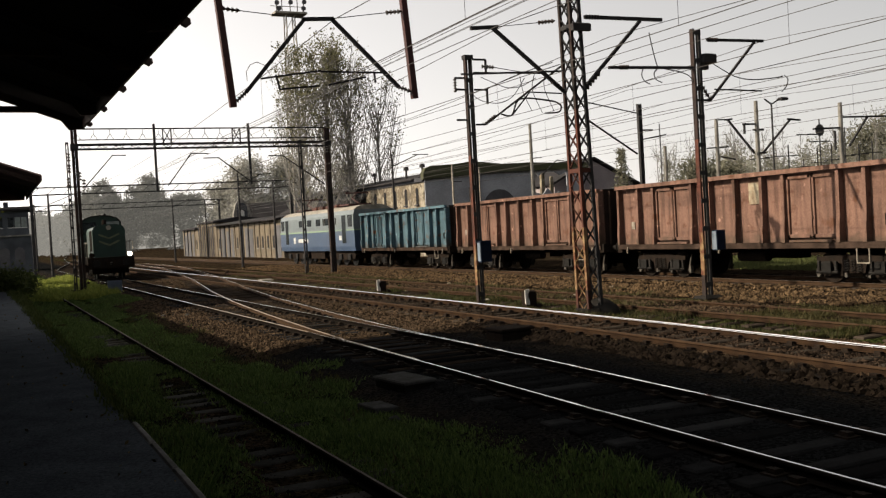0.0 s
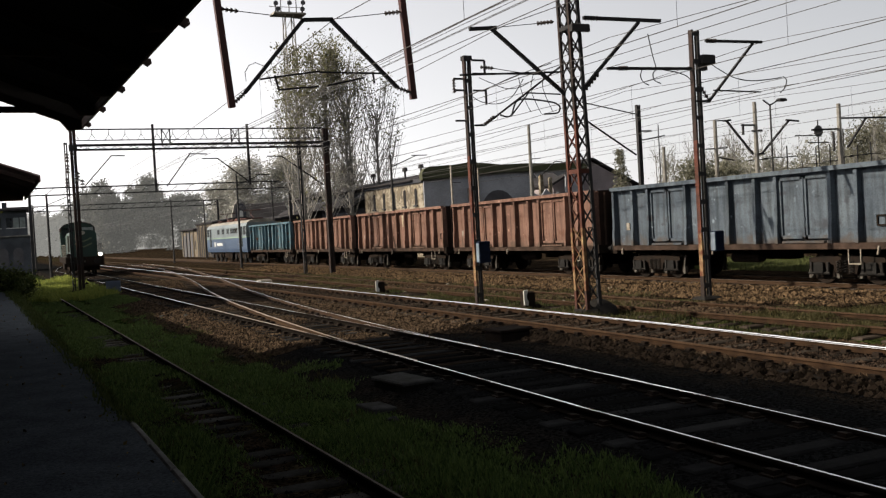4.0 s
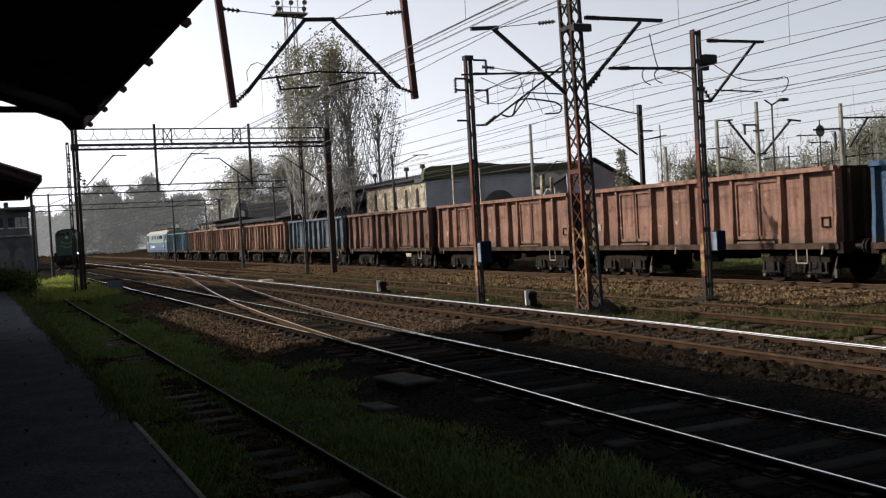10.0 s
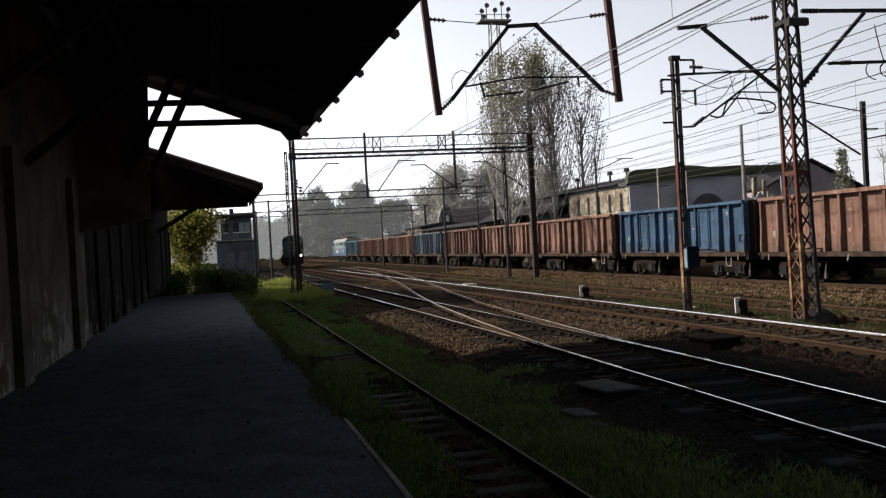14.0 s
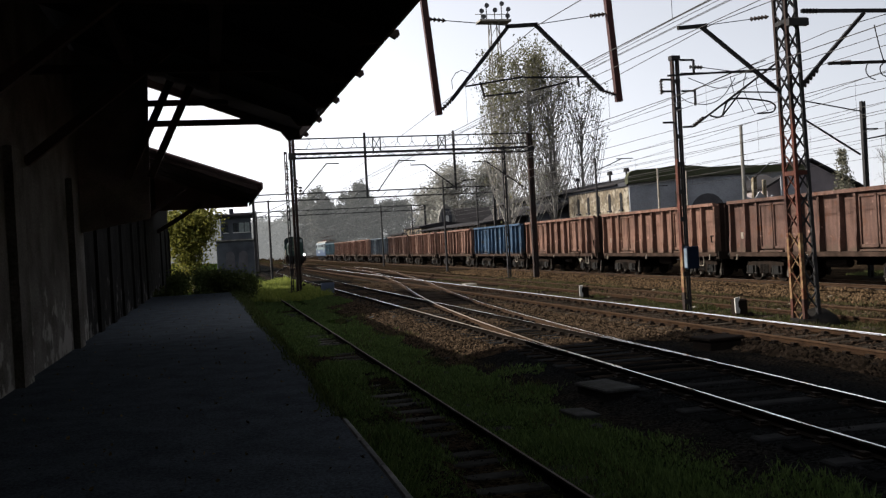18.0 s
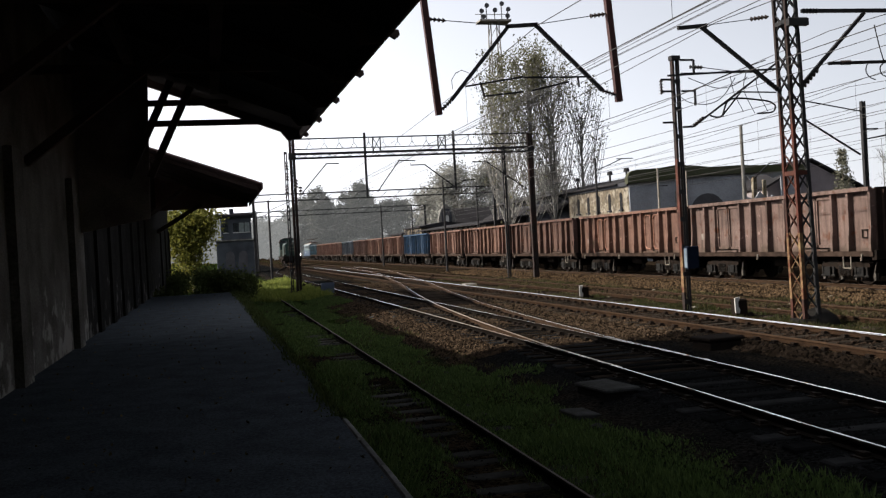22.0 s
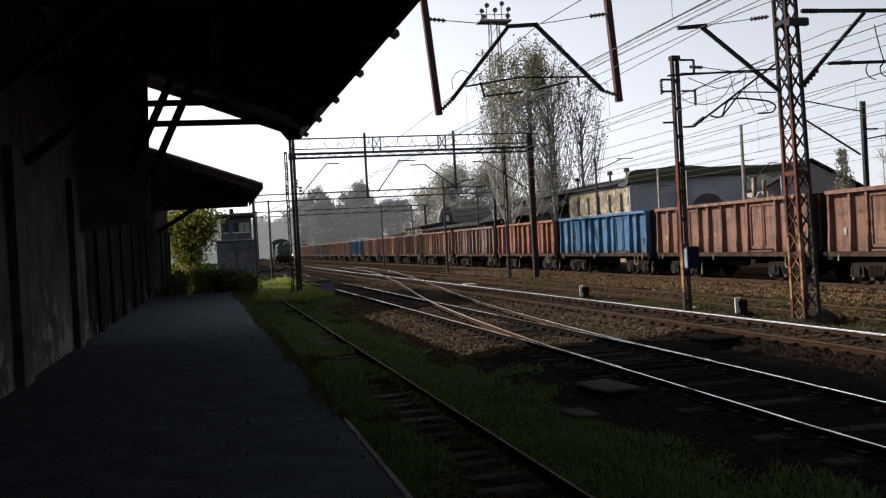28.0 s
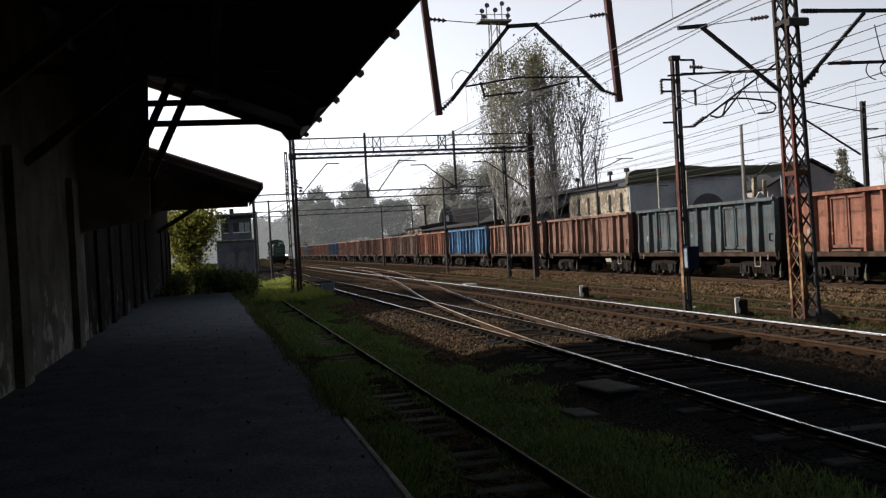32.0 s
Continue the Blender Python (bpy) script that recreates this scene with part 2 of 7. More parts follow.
# foliage beyond the train, some haze mixed into its colour
HAZYLEAF = leaf_material("leaves greyed by haze in the colour", (0.08, 0.082, 0.062), (0.16, 0.156, 0.12))
BUSHLEAF = leaf_material("dark bush leaves", (0.03, 0.045, 0.014), (0.08, 0.095, 0.03))


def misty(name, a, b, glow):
    """Far wood leaves: distance haze put in as a pale glow, little shading left."""
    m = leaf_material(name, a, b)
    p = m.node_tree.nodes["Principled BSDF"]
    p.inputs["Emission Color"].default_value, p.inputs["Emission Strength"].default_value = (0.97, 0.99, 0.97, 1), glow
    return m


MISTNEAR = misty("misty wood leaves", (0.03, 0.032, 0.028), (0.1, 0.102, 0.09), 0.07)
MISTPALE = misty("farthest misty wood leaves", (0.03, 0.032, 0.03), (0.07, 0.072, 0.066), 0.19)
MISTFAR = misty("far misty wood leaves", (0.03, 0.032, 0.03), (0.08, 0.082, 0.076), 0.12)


# ---- mesh helpers ----
def box(bm, x0, y0, z0, x1, y1, z1):
    v = [bm.verts.new(p) for p in ((x0, y0, z0), (x1, y0, z0), (x1, y1, z0), (x0, y1, z0), (x0, y0, z1), (x1, y0, z1), (x1, y1, z1), (x0, y1, z1))]
    for f in ((3, 2, 1, 0), (4, 5, 6, 7), (0, 1, 5, 4), (1, 2, 6, 5), (2, 3, 7, 6), (3, 0, 4, 7)):
        bm.faces.new([v[i] for i in f])
    return bm


def chamfer(bm, x0, y0, z0, x1, y1, z1, c):
    """A box with its upper edges cut."""
    lo = [bm.verts.new(p) for p in ((x0, y0, z0), (x1, y0, z0), (x1, y1, z0), (x0, y1, z0))]
    mid = [bm.verts.new(p) for p in ((x0, y0, z1 - c), (x1, y0, z1 - c), (x1, y1, z1 - c), (x0, y1, z1 - c))]
    up = [bm.verts.new(p) for p in ((x0 + c, y0 + c, z1), (x1 - c, y0 + c, z1), (x1 - c, y1 - c, z1), (x0 + c, y1 - c, z1))]
    bm.faces.new(lo[::-1])
    bm.faces.new(up)
    for a, b in ((lo, mid), (mid, up)):
        for i in range(4):
            j = (i + 1) % 4
            bm.faces.new((a[i], a[j], b[j], b[i]))
    return bm


def rod(bm, p, q, r0, r1=None, n=6, caps=True):
    """A tapered round bar from p to q."""
    p, q = Vector(p), Vector(q)
    r1 = r0 if r1 is None else r1
    d = (q - p).normalized()
    u = d.orthogonal().normalized()
    w = d.cross(u)
    a, b = [], []
    for i in range(n):
        t = 2 * math.pi * i / n
        o = u * math.cos(t) + w * math.sin(t)
        a.append(bm.verts.new(p + o * r0))
        b.append(bm.verts.new(q + o * r1))
    for i in range(n):
        j = (i + 1) % n
        bm.faces.new((a[i], a[j], b[j], b[i]))
    if caps:
        bm.faces.new(a[::-1])
        bm.faces.new(b)
    return bm


def bar(bm, p, q, w, h, up=(0, 1, 0)):
    """A rectangular bar from p to q: h along up, w across."""
    p, q, up = Vector(p), Vector(q), Vector(up)
    d = (q - p).normalized()
    side = d.cross(up)
    if side.length < 1e-4:
        side = d.orthogonal()
    side.normalize()
    up = side.cross(d).normalized()
    vs = []
    for c in (p, q):
        vs.append([bm.verts.new(c + side * a * w / 2 + up * b * h / 2) for a, b in ((-1, -1), (1, -1), (1, 1), (-1, 1))])
    for i in range(4):
        j = (i + 1) % 4
        bm.faces.new((vs[0][i], vs[0][j], vs[1][j], vs[1][i]))
    bm.faces.new(vs[0][::-1])
    bm.faces.new(vs[1])
    return bm


def prism(bm, points, axis, a, b):
    """A polygon in the plane across an axis (x: (y, z); y: (x, z); z: (x, y)), drawn out from a to b."""
    def at(p, k):
        return (k, p[0], p[1]) if axis == "x" else (p[0], k, p[1]) if axis == "y" else (p[0], p[1], k)
    lo, hi = [bm.verts.new(at(p, a)) for p in points], [bm.verts.new(at(p, b)) for p in points]
    bm.faces.new(lo)
    bm.faces.new(hi[::-1])
    for i in range(len(points)):
        j = (i + 1) % len(points)
        bm.faces.new((lo[i], hi[i], hi[j], lo[j]))
    return bm


def mesh_of(name, bm, mat):
    bmesh.ops.recalc_face_normals(bm, faces=bm.faces)
    me = bpy.data.meshes.new(name)
    bm.to_mesh(me)
    bm.free()
    me.materials.append(mat)
    return me


def part(name, bm, mat, parent=None, label="", smooth=False):
    me = bm if isinstance(bm, bpy.types.Mesh) else mesh_of(name, bm, mat)
    if smooth:
        me.polygons.foreach_set("use_smooth", [True] * len(me.polygons))
    ob = new(name, me)
    ob.parent = parent
    if label:
        ob["label"] = label
    return ob


def place(name, me, parent, m):
    ob = new(name, me)
    ob.parent = parent
    ob.matrix_basis = m
    return ob


def thing(name, m, label, category, group="", kind=""):
    ob = new(name)
    ob.matrix_basis = m
    ob.empty_display_size = 0.2
    return tagged(ob, label, category, group, kind)


def B():
    return bmesh.new()


# ---- ground: one sheet to the horizon, higher under the tracks ----
TRACKS = (2.37, 6.95, 11.12, 14.72, 22.45)
NEAR_Z, TRAIN_Z = -0.2, -0.1


def ground_z(x, y):
    if x < 1.2:
        z = -0.34
    elif x < 4.5:
        z = -0.315
    elif x < 5.6:
        z = -0.315 + 0.175 * (x - 4.5) / 1.1
    elif x < 8.6:
        z = -0.14
    else:
        z = -0.19
    if 1.75 < x < 3.1 and y < 50:
        z += 0.022 if x < 2.3 else -0.012
    if 9.6 < x < 12.6:
        z += 0.035
    if 12.9 < x < 14.2 or 17.0 < x < 20.0:
        z -= 0.06
    if 13.75 < x < 15.7:
        z += 0.05
    if 20.3 < x < 24.5:
        z = -0.26
    if y < 140 and -2 < x < 40:
        z += 0.035 * noise.noise((x * 0.9, y * 0.5, 0)) + 0.02 * noise.noise((x * 3, y * 3, 2))
    return z


def ground_sheet():
    xs = [-3000, -400, -60, -12, -3, 1.2] + [1.5 + 0.35 * i for i in range(70)] + [27 + 2 * i for i in range(12)] + [60, 100, 400, 3000]
    ys = [-3000, -300, -30] + [-5 + 0.5 * i for i in range(150)] + [72 + 3 * i for i in range(40)] + [240, 400, 900, 3500]
    verts = [(x, y, ground_z(x, y)) for y in ys for x in xs]
    w = len(xs)
    faces = [(j * w + i, j * w + i + 1, (j + 1) * w + i + 1, (j + 1) * w + i) for j in range(len(ys) - 1) for i in range(w - 1)]
    me = bpy.data.meshes.new("ground")
    me.from_pydata(verts, [], faces)
    m = bpy.data.materials.new("yard ground")
    m.use_nodes = True
    n, l = m.node_tree.nodes, m.node_tree.links
    b = n["Principled BSDF"]
    b.inputs["Roughness"].default_value = 0.95
    b.inputs["Specular IOR Level"].default_value = 0.0
    tc = n.new("ShaderNodeTexCoord")
    sep = n.new("ShaderNodeSeparateXYZ")
    l.new(tc.outputs["Object"], sep.inputs[0])
    n1, n2, n3 = (n.new("ShaderNodeTexNoise") for _ in range(3))
    for t, s, d in ((n1, 0.35, 6), (n2, 3.0, 8), (n3, 22.0, 6)):
        t.inputs["Scale"].default_value, t.inputs["Detail"].default_value = s, d
        l.new(tc.outputs["Object"], t.inputs["Vector"])
    # grass by distance across the tracks, broken up by noise
    curve = n.new("ShaderNodeFloatCurve")
    mr = n.new("ShaderNodeMapRange")
    mr.inputs["From Min"].default_value, mr.inputs["From Max"].default_value = 0.0, 40.0
    l.new(sep.outputs["X"], mr.inputs["Value"])
    l.new(mr.outputs["Result"], curve.inputs["Value"])
    c = curve.mapping.curves[0]
    pts = ((0, 0.9), (1.75 / 40, 0.85), (2.05 / 40, 0.42), (2.95 / 40, 0.42), (3.3 / 40, 0.85), (4.3 / 40, 0.8), (4.9 / 40, 0.3), (9 / 40, 0.1), (12.2 / 40, 0.2), (13.3 / 40, 0.62), (14.3 / 40, 0.4), (16.8 / 40, 0.45), (18.2 / 40, 0.3), (21 / 40, 0.1), (26 / 40, 0.25), (1, 0.3))
    while len(c.points) < len(pts):
        c.points.new(0.5, 0.5)
    for q, (px, py) in zip(c.points, pts):
        q.location = (px, py)
        q.handle_type = "VECTOR"
    curve.mapping.update()
    add = n.new("ShaderNodeMath")
    add.operation = "ADD"
    l.new(curve.outputs["Value"], add.inputs[0])
    l.new(n1.outputs["Fac"], add.inputs[1])
    st = n.new("ShaderNodeMapRange")
    st.inputs["From Min"].default_value, st.inputs["From Max"].default_value = 0.9, 1.25
    l.new(add.outputs[0], st.inputs["Value"])
    dirt, turf, mix = n.new("ShaderNodeValToRGB"), n.new("ShaderNodeValToRGB"), n.new("ShaderNodeMix")
    dirt.color_ramp.elements[0].color, dirt.color_ramp.elements[1].color = (0.007, 0.0055, 0.004, 1), (0.038, 0.027, 0.018, 1)
    turf.color_ramp.elements[0].color, turf.color_ramp.elements[1].color = (0.006, 0.011, 0.003, 1), (0.024, 0.038, 0.009, 1)
    for r in (dirt, turf):
        r.color_ramp.elements[0].position, r.color_ramp.elements[1].position = 0.35, 0.68
        l.new(n2.outputs["Fac"], r.inputs["Fac"])
    mix.data_type = "RGBA"
    l.new(st.outputs["Result"], mix.inputs["Factor"])
    l.new(dirt.outputs["Color"], mix.inputs["A"])
    l.new(turf.outputs["Color"], mix.inputs["B"])
    grit = n.new("ShaderNodeMapRange")
    grit.inputs["From Min"].default_value, grit.inputs["From Max"].default_value = 0.35, 0.65
    grit.inputs["To Min"].default_value, grit.inputs["To Max"].default_value = 0.15, 1.7
    l.new(n3.outputs["Fac"], grit.inputs["Value"])
    # dark four-foot along the main line, with the canopy shade in its colour
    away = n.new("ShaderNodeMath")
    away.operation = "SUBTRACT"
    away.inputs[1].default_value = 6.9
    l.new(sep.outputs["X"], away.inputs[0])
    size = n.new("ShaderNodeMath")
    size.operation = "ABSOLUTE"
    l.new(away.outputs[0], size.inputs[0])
    shade_band = n.new("ShaderNodeMapRange")
    shade_band.inputs["From Min"].default_value, shade_band.inputs["From Max"].default_value = 1.2, 2.9
    shade_band.inputs["To Min"].default_value, shade_band.inputs["To Max"].default_value = 0.45, 1.0
    l.new(size.outputs[0], shade_band.inputs["Value"])
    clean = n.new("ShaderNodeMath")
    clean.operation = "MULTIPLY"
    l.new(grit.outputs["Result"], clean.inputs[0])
    l.new(shade_band.outputs["Result"], clean.inputs[1])
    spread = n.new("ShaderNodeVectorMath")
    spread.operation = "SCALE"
    # brown mixed to grey within the band, for the cold shade there
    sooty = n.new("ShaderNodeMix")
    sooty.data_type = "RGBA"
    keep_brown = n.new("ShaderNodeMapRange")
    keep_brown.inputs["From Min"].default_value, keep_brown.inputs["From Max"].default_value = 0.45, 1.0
    l.new(shade_band.outputs["Result"], keep_brown.inputs["Value"])
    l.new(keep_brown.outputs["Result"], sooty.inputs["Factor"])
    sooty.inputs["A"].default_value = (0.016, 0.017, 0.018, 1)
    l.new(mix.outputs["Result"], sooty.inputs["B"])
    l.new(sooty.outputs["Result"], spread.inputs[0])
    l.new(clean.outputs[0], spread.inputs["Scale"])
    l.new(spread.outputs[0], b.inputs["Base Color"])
    bp = n.new("ShaderNodeBump")
    bp.inputs["Strength"].default_value, bp.inputs["Distance"].default_value = 1.0, 0.06
    l.new(n3.outputs["Fac"], bp.inputs["Height"])
    l.new(bp.outputs["Normal"], b.inputs["Normal"])
    me.materials.append(m)
    tagged(new("ground", me), "railway yard ground of brown dirt, ballast and grass", "ground", kind="structure")


ground_sheet()


# ---- tracks ----
def rail_mesh(points, z, gauge, worn_side, dull=False, dip=0.0):
    """Rail foot, web and head along a line of (x, y); returns the rusty body and the bright running face."""
    prof = [(-0.065, -0.115), (0.065, -0.115), (0.065, -0.105), (0.012, -0.09), (0.012, -0.042), (0.033, -0.032), (0.033, -0.012), (0.02, -0.003), (-0.02, -0.003), (-0.033, -0.012), (-0.033, -0.032), (-0.012, -0.042), (-0.012, -0.09), (-0.065, -0.105)]
    bm, rings = B(), []
    for i, (x, y) in enumerate(points):
        a, b = points[max(0, i - 1)], points[min(len(points) - 1, i + 1)]
        d = Vector((b[0] - a[0], b[1] - a[1], 0)).normalized()
        s = Vector((d.y, -d.x, 0))
        low = z - dip * min(1.0, max(0.0, (10.5 - y) / 4.5))
        rings.append([bm.verts.new(Vector((x, y, low + q)) + s * p) for p, q in prof])
    for a, b in zip(rings, rings[1:]):
        for i in range(len(prof)):
            j = (i + 1) % len(prof)
            bm.faces.new((a[i], a[j], b[j], b[i]))
    bm.faces.new(rings[0])
    bm.faces.new(rings[-1][::-1])
    # the worn face runs over the top and down the side towards the other rail
    worn = [(-0.034, -0.03), (0.034, -0.03), (0.034, -0.012), (0.021, 0.0), (-0.021, 0.0), (-0.034, -0.012)] if dull else [(-0.021, -0.005), (0.021, -0.005), (0.018, 0.0), (-0.018, 0.0)] if not worn_side else [(-0.0345, -0.012), (0.014, -0.004), (0.012, 0.001), (-0.024, 0.001)] if gauge < 0 else [(-0.02, -0.004), (0.036, -0.012), (0.031, 0.001), (-0.02, 0.001)]
    top, tr = B(), []
    for i, (x, y) in enumerate(points):
        a, b = points[max(0, i - 1)], points[min(len(points) - 1, i + 1)]
        d = Vector((b[0] - a[0], b[1] - a[1], 0)).normalized()
        s = Vector((d.y, -d.x, 0))
        k = 1.0 if worn_side or dull else 0.7 + 0.3 * min(1.0, max(0.0, (y - 14) / 26))
        low = z - dip * min(1.0, max(0.0, (10.5 - y) / 4.5))
        # the flange-worn side reaches deeper where the curve tightens
        # side face deepens at low y, a wider gleam put into the shape
        deep = -0.017 * min(1.0, max(0.0, (36 - y) / 24)) if worn_side and gauge < 0 and not dull else 0.0
        tr.append([top.verts.new(Vector((x, y, low + q + (deep if i == 0 else 0.0))) + s * p * k) for i, (p, q) in enumerate(worn)])
    for a, b in zip(tr, tr[1:]):
        for i in range(len(worn)):
            j = (i + 1) % len(worn)
            top.faces.new((a[i], a[j], b[j], b[i]))
    top.faces.new(tr[0])
    top.faces.new(tr[-1][::-1])
    return bm, top


def centre_line(x, y0, y1, step=4.0):
    n = max(2, int((y1 - y0) / step))
    return [(x, y0 + (y1 - y0) * i / n) for i in range(n + 1)]


def offset(line, d):
    out = []
    for i, (x, y) in enumerate(line):
        a, b = line[max(0, i - 1)], line[min(len(line) - 1, i + 1)]
        t = Vector((b[0] - a[0], b[1] - a[1])).normalized()
        out.append((x + t.y * d, y - t.x * d))
    return out


sleeper_bm = B()
chamfer(sleeper_bm, -1.25, -0.12, -0.29, 1.25, 0.12, -0.112, 0.02)
sleeper_mesh = mesh_of("sleeper", sleeper_bm, SLEEPER)
# main line sleepers, darkened for the shade they lie in
SHADEDSLEEPER = material("timber sleeper darkened for shade", (0.0165, 0.017, 0.0178), 0.95, scale=4, fine=40, second=(0.009, 0.0092, 0.0096), random_per=0.75, spec=0.0)
shaded_mesh = sleeper_mesh.copy()
shaded_mesh.materials.clear()
shaded_mesh.materials.append(SHADEDSLEEPER)
GREYED = material("sun bleached timber sleeper", (0.038, 0.032, 0.027), 0.95, scale=4, fine=40, second=(0.015, 0.0125, 0.01), random_per=0.45, spec=0.0)
greyed_mesh = sleeper_mesh.copy()
greyed_mesh.materials.clear()
greyed_mesh.materials.append(GREYED)
SILVERED = material("silver grey rotten sleeper", (0.062, 0.061, 0.058), 0.95, scale=4, fine=40, second=(0.028, 0.026, 0.023), random_per=0.5, spec=0.0)
silvered_mesh = sleeper_mesh.copy()
silvered_mesh.materials.clear()
silvered_mesh.materials.append(SILVERED)
csleeper_bm = B()
prism(csleeper_bm, [(-1.25, -0.3), (1.25, -0.3), (1.25, -0.14), (0.9, -0.113), (0.5, -0.113), (0.35, -0.15), (-0.35, -0.15), (-0.5, -0.113), (-0.9, -0.113), (-1.25, -0.14)], "y", -0.13, 0.13)
csleeper_mesh = mesh_of("sleeper", csleeper_bm, CSLEEPER)


chair_bm = B()
for q in (-1, 1):
    box(chair_bm, q * 0.075 - 0.022, -0.045, -0.098, q * 0.075 + 0.022, 0.045, -0.06)
    box(chair_bm, q * 0.125 - 0.03, -0.055, -0.098, q * 0.125 + 0.03, 0.055, -0.052)
box(chair_bm, -0.19, -0.085, -0.116, 0.19, 0.085, -0.094)
chair_mesh = mesh_of("rail_chair", chair_bm, CHAIR)


def track(name, line, z, label, sleepers, heads, near=0.0, far=70.0, chairs=0, gleams=(), sink=0.0):
    t = thing(name, Matrix(), label, "railway track", "tracks of the yard")
    for side, head in zip((-0.7525, 0.7525), heads):
        a, b = rail_mesh(offset(line, side), z, -side, name == "second_track", head is RAIL, 0.055 if name == "main_track" and side > 0 else 0.0)
        r = part("rail", a, SHADERAIL if name in ("main_track", "platform_track") else WEBRAIL if name in ("second_track", "siding_track") else RAIL, t, "steel rail with shade in its dark colour" if name == "main_track" else "rusty steel rail")
        part("rail_head", b, head, r, "bright worn running surface" if head is RAILHEAD else "")
    # stretches of a tinted rail given a bright running face
    for side, y0, y1 in gleams:
        bright = [p for p in offset(line, side) if y0 <= p[1] <= y1]
        part("rail_head", rail_mesh(bright, z + 0.0015, -side, False)[1], RAILHEAD, t, "bright worn running surface")
    rest, total = [], 0.0
    for (x0, y0), (x1, y1) in zip(line, line[1:]):
        d = math.hypot(x1 - x0, y1 - y0)
        k = 0.0
        while total + k * 0.62 < d + total and k * 0.62 < d:
            f = k * 0.62 / d
            x, y = x0 + (x1 - x0) * f, y0 + (y1 - y0) * f
            m = pose(x + random.uniform(-0.03, 0.03), y, z - sink + random.uniform(-0.012, 0.006), 0, 0, -math.degrees(math.atan2(x1 - x0, y1 - y0)) + random.uniform(-1.2, 1.2))
            if near < y < far:
                place("sleeper", sleepers, t, m)
                if chairs and y < chairs:
                    for side in (-0.7525, 0.7525):
                        place("rail_chair", chair_mesh, t, m @ pose(side, 0, 0))
            elif 0 < y < 170:
                rest.append(m)
            k += 1
    if rest:
        bm = B()
        for m in rest:
            n0 = len(bm.verts)
            box(bm, -1.25, -0.12, -0.29, 1.25, 0.12, -0.114)
            bm.verts.ensure_lookup_table()
            for v in bm.verts[n0:]:
                v.co = m @ v.co
        tagged(part("far_sleeper", bm, SLEEPER, t), kind="stuff")
    return t


def goods_x(y):
    """Where the goods track lies at y: straight, then a wide bend."""
    return TRACKS[4] + 0.00085 * max(0.0, y - 215) ** 2


def build_tracks():
    track("platform_track", centre_line(TRACKS[0], -6, 48), NEAR_Z, "disused rusty track sunk in grass beside the platform", silvered_mesh, (DULLHEAD, DULLHEAD))
    # left rail: orange head stands for sunlit rail, bright stretches for rail in shade
    track("main_track", [(6.5, -6), (6.56, 2), (6.64, 6), (6.71, 9), (6.83, 12.6), (6.92, 16)] + centre_line(TRACKS[1], 20, 92) + [(7.0, 100), (8.0, 112), (9.6, 126), (10.8, 137), (11.5, 146), (12.5, 165), (14.6, 200), (18.5, 250), (25.0, 320)], 0.0, "main line track with shiny rails on timber sleepers", shaded_mesh, (ORANGEHEAD, RAILHEAD), chairs=34, gleams=((-0.7525, -7, 20.5), (-0.7525, 32, 330)))
    track("second_track", [(10.93, -6), (10.94, 4), (10.95, 8), (11.0, 11)] + centre_line(TRACKS[2], 15, 142), 0.0, "second main track with one gleaming rail on brown ballast", greyed_mesh, (RAIL, RAILHEAD), chairs=46, sink=0.012)
    track("siding_track", centre_line(TRACKS[3], -6, 190), -0.05, "rusty siding among dry weeds", sleeper_mesh, (RAIL, RAIL), sink=0.035)
    track("goods_track", centre_line(TRACKS[4], -10, 205) + [(goods_x(y), y) for y in range(215, 375, 10)], TRAIN_Z, "goods track under the open wagons", csleeper_mesh, (DULLHEAD, DULLHEAD))
    turn = [(6.9, 14), (6.99, 17.5), (7.22, 21), (7.55, 25.5), (8.15, 32), (9.0, 39.2), (10.15, 47.5), (11.05, 54), (13.1, 72), (14.2, 85), (14.6, 96), (14.72, 108)]
    track("crossover_track", turn, 0.003, "crossover track of a turnout leading between the lines", sleeper_mesh, (ORANGEHEAD, RAILHEAD), near=24, far=60, chairs=44, gleams=((-0.7525, 38, 120),))


# ---- platform, station wall and canopies ----
EDGE, WALL_X, PLAT = 1.16, -2.6, 0.5


def build_platform():
    bm = B()
    box(bm, WALL_X, -38, -0.6, EDGE - 0.07, 42.3, PLAT)
    p = tagged(part("platform", bm, ASPHALT), "low dark asphalt platform with a stone edge", "platform", kind="structure")
    y = -8.0
    me = mesh_of("edge_stone", chamfer(B(), -0.07, 0.0, -1.1, 0.0, 0.992, 0.004, 0.02), EDGESTONE)
    mossy = mesh_of("edge_stone", chamfer(B(), -0.07, 0.0, -1.1, 0.0, 0.992, -0.03, 0.02), MOSSEDGE)
    while y < 42:
        place("edge_stone", me if y < 8.9 else mossy, p, pose(EDGE + random.uniform(-0.008, 0.008), y, PLAT + random.uniform(-0.008, 0.008), 0, 0, random.uniform(-0.3, 0.3)))
        y += 1.0


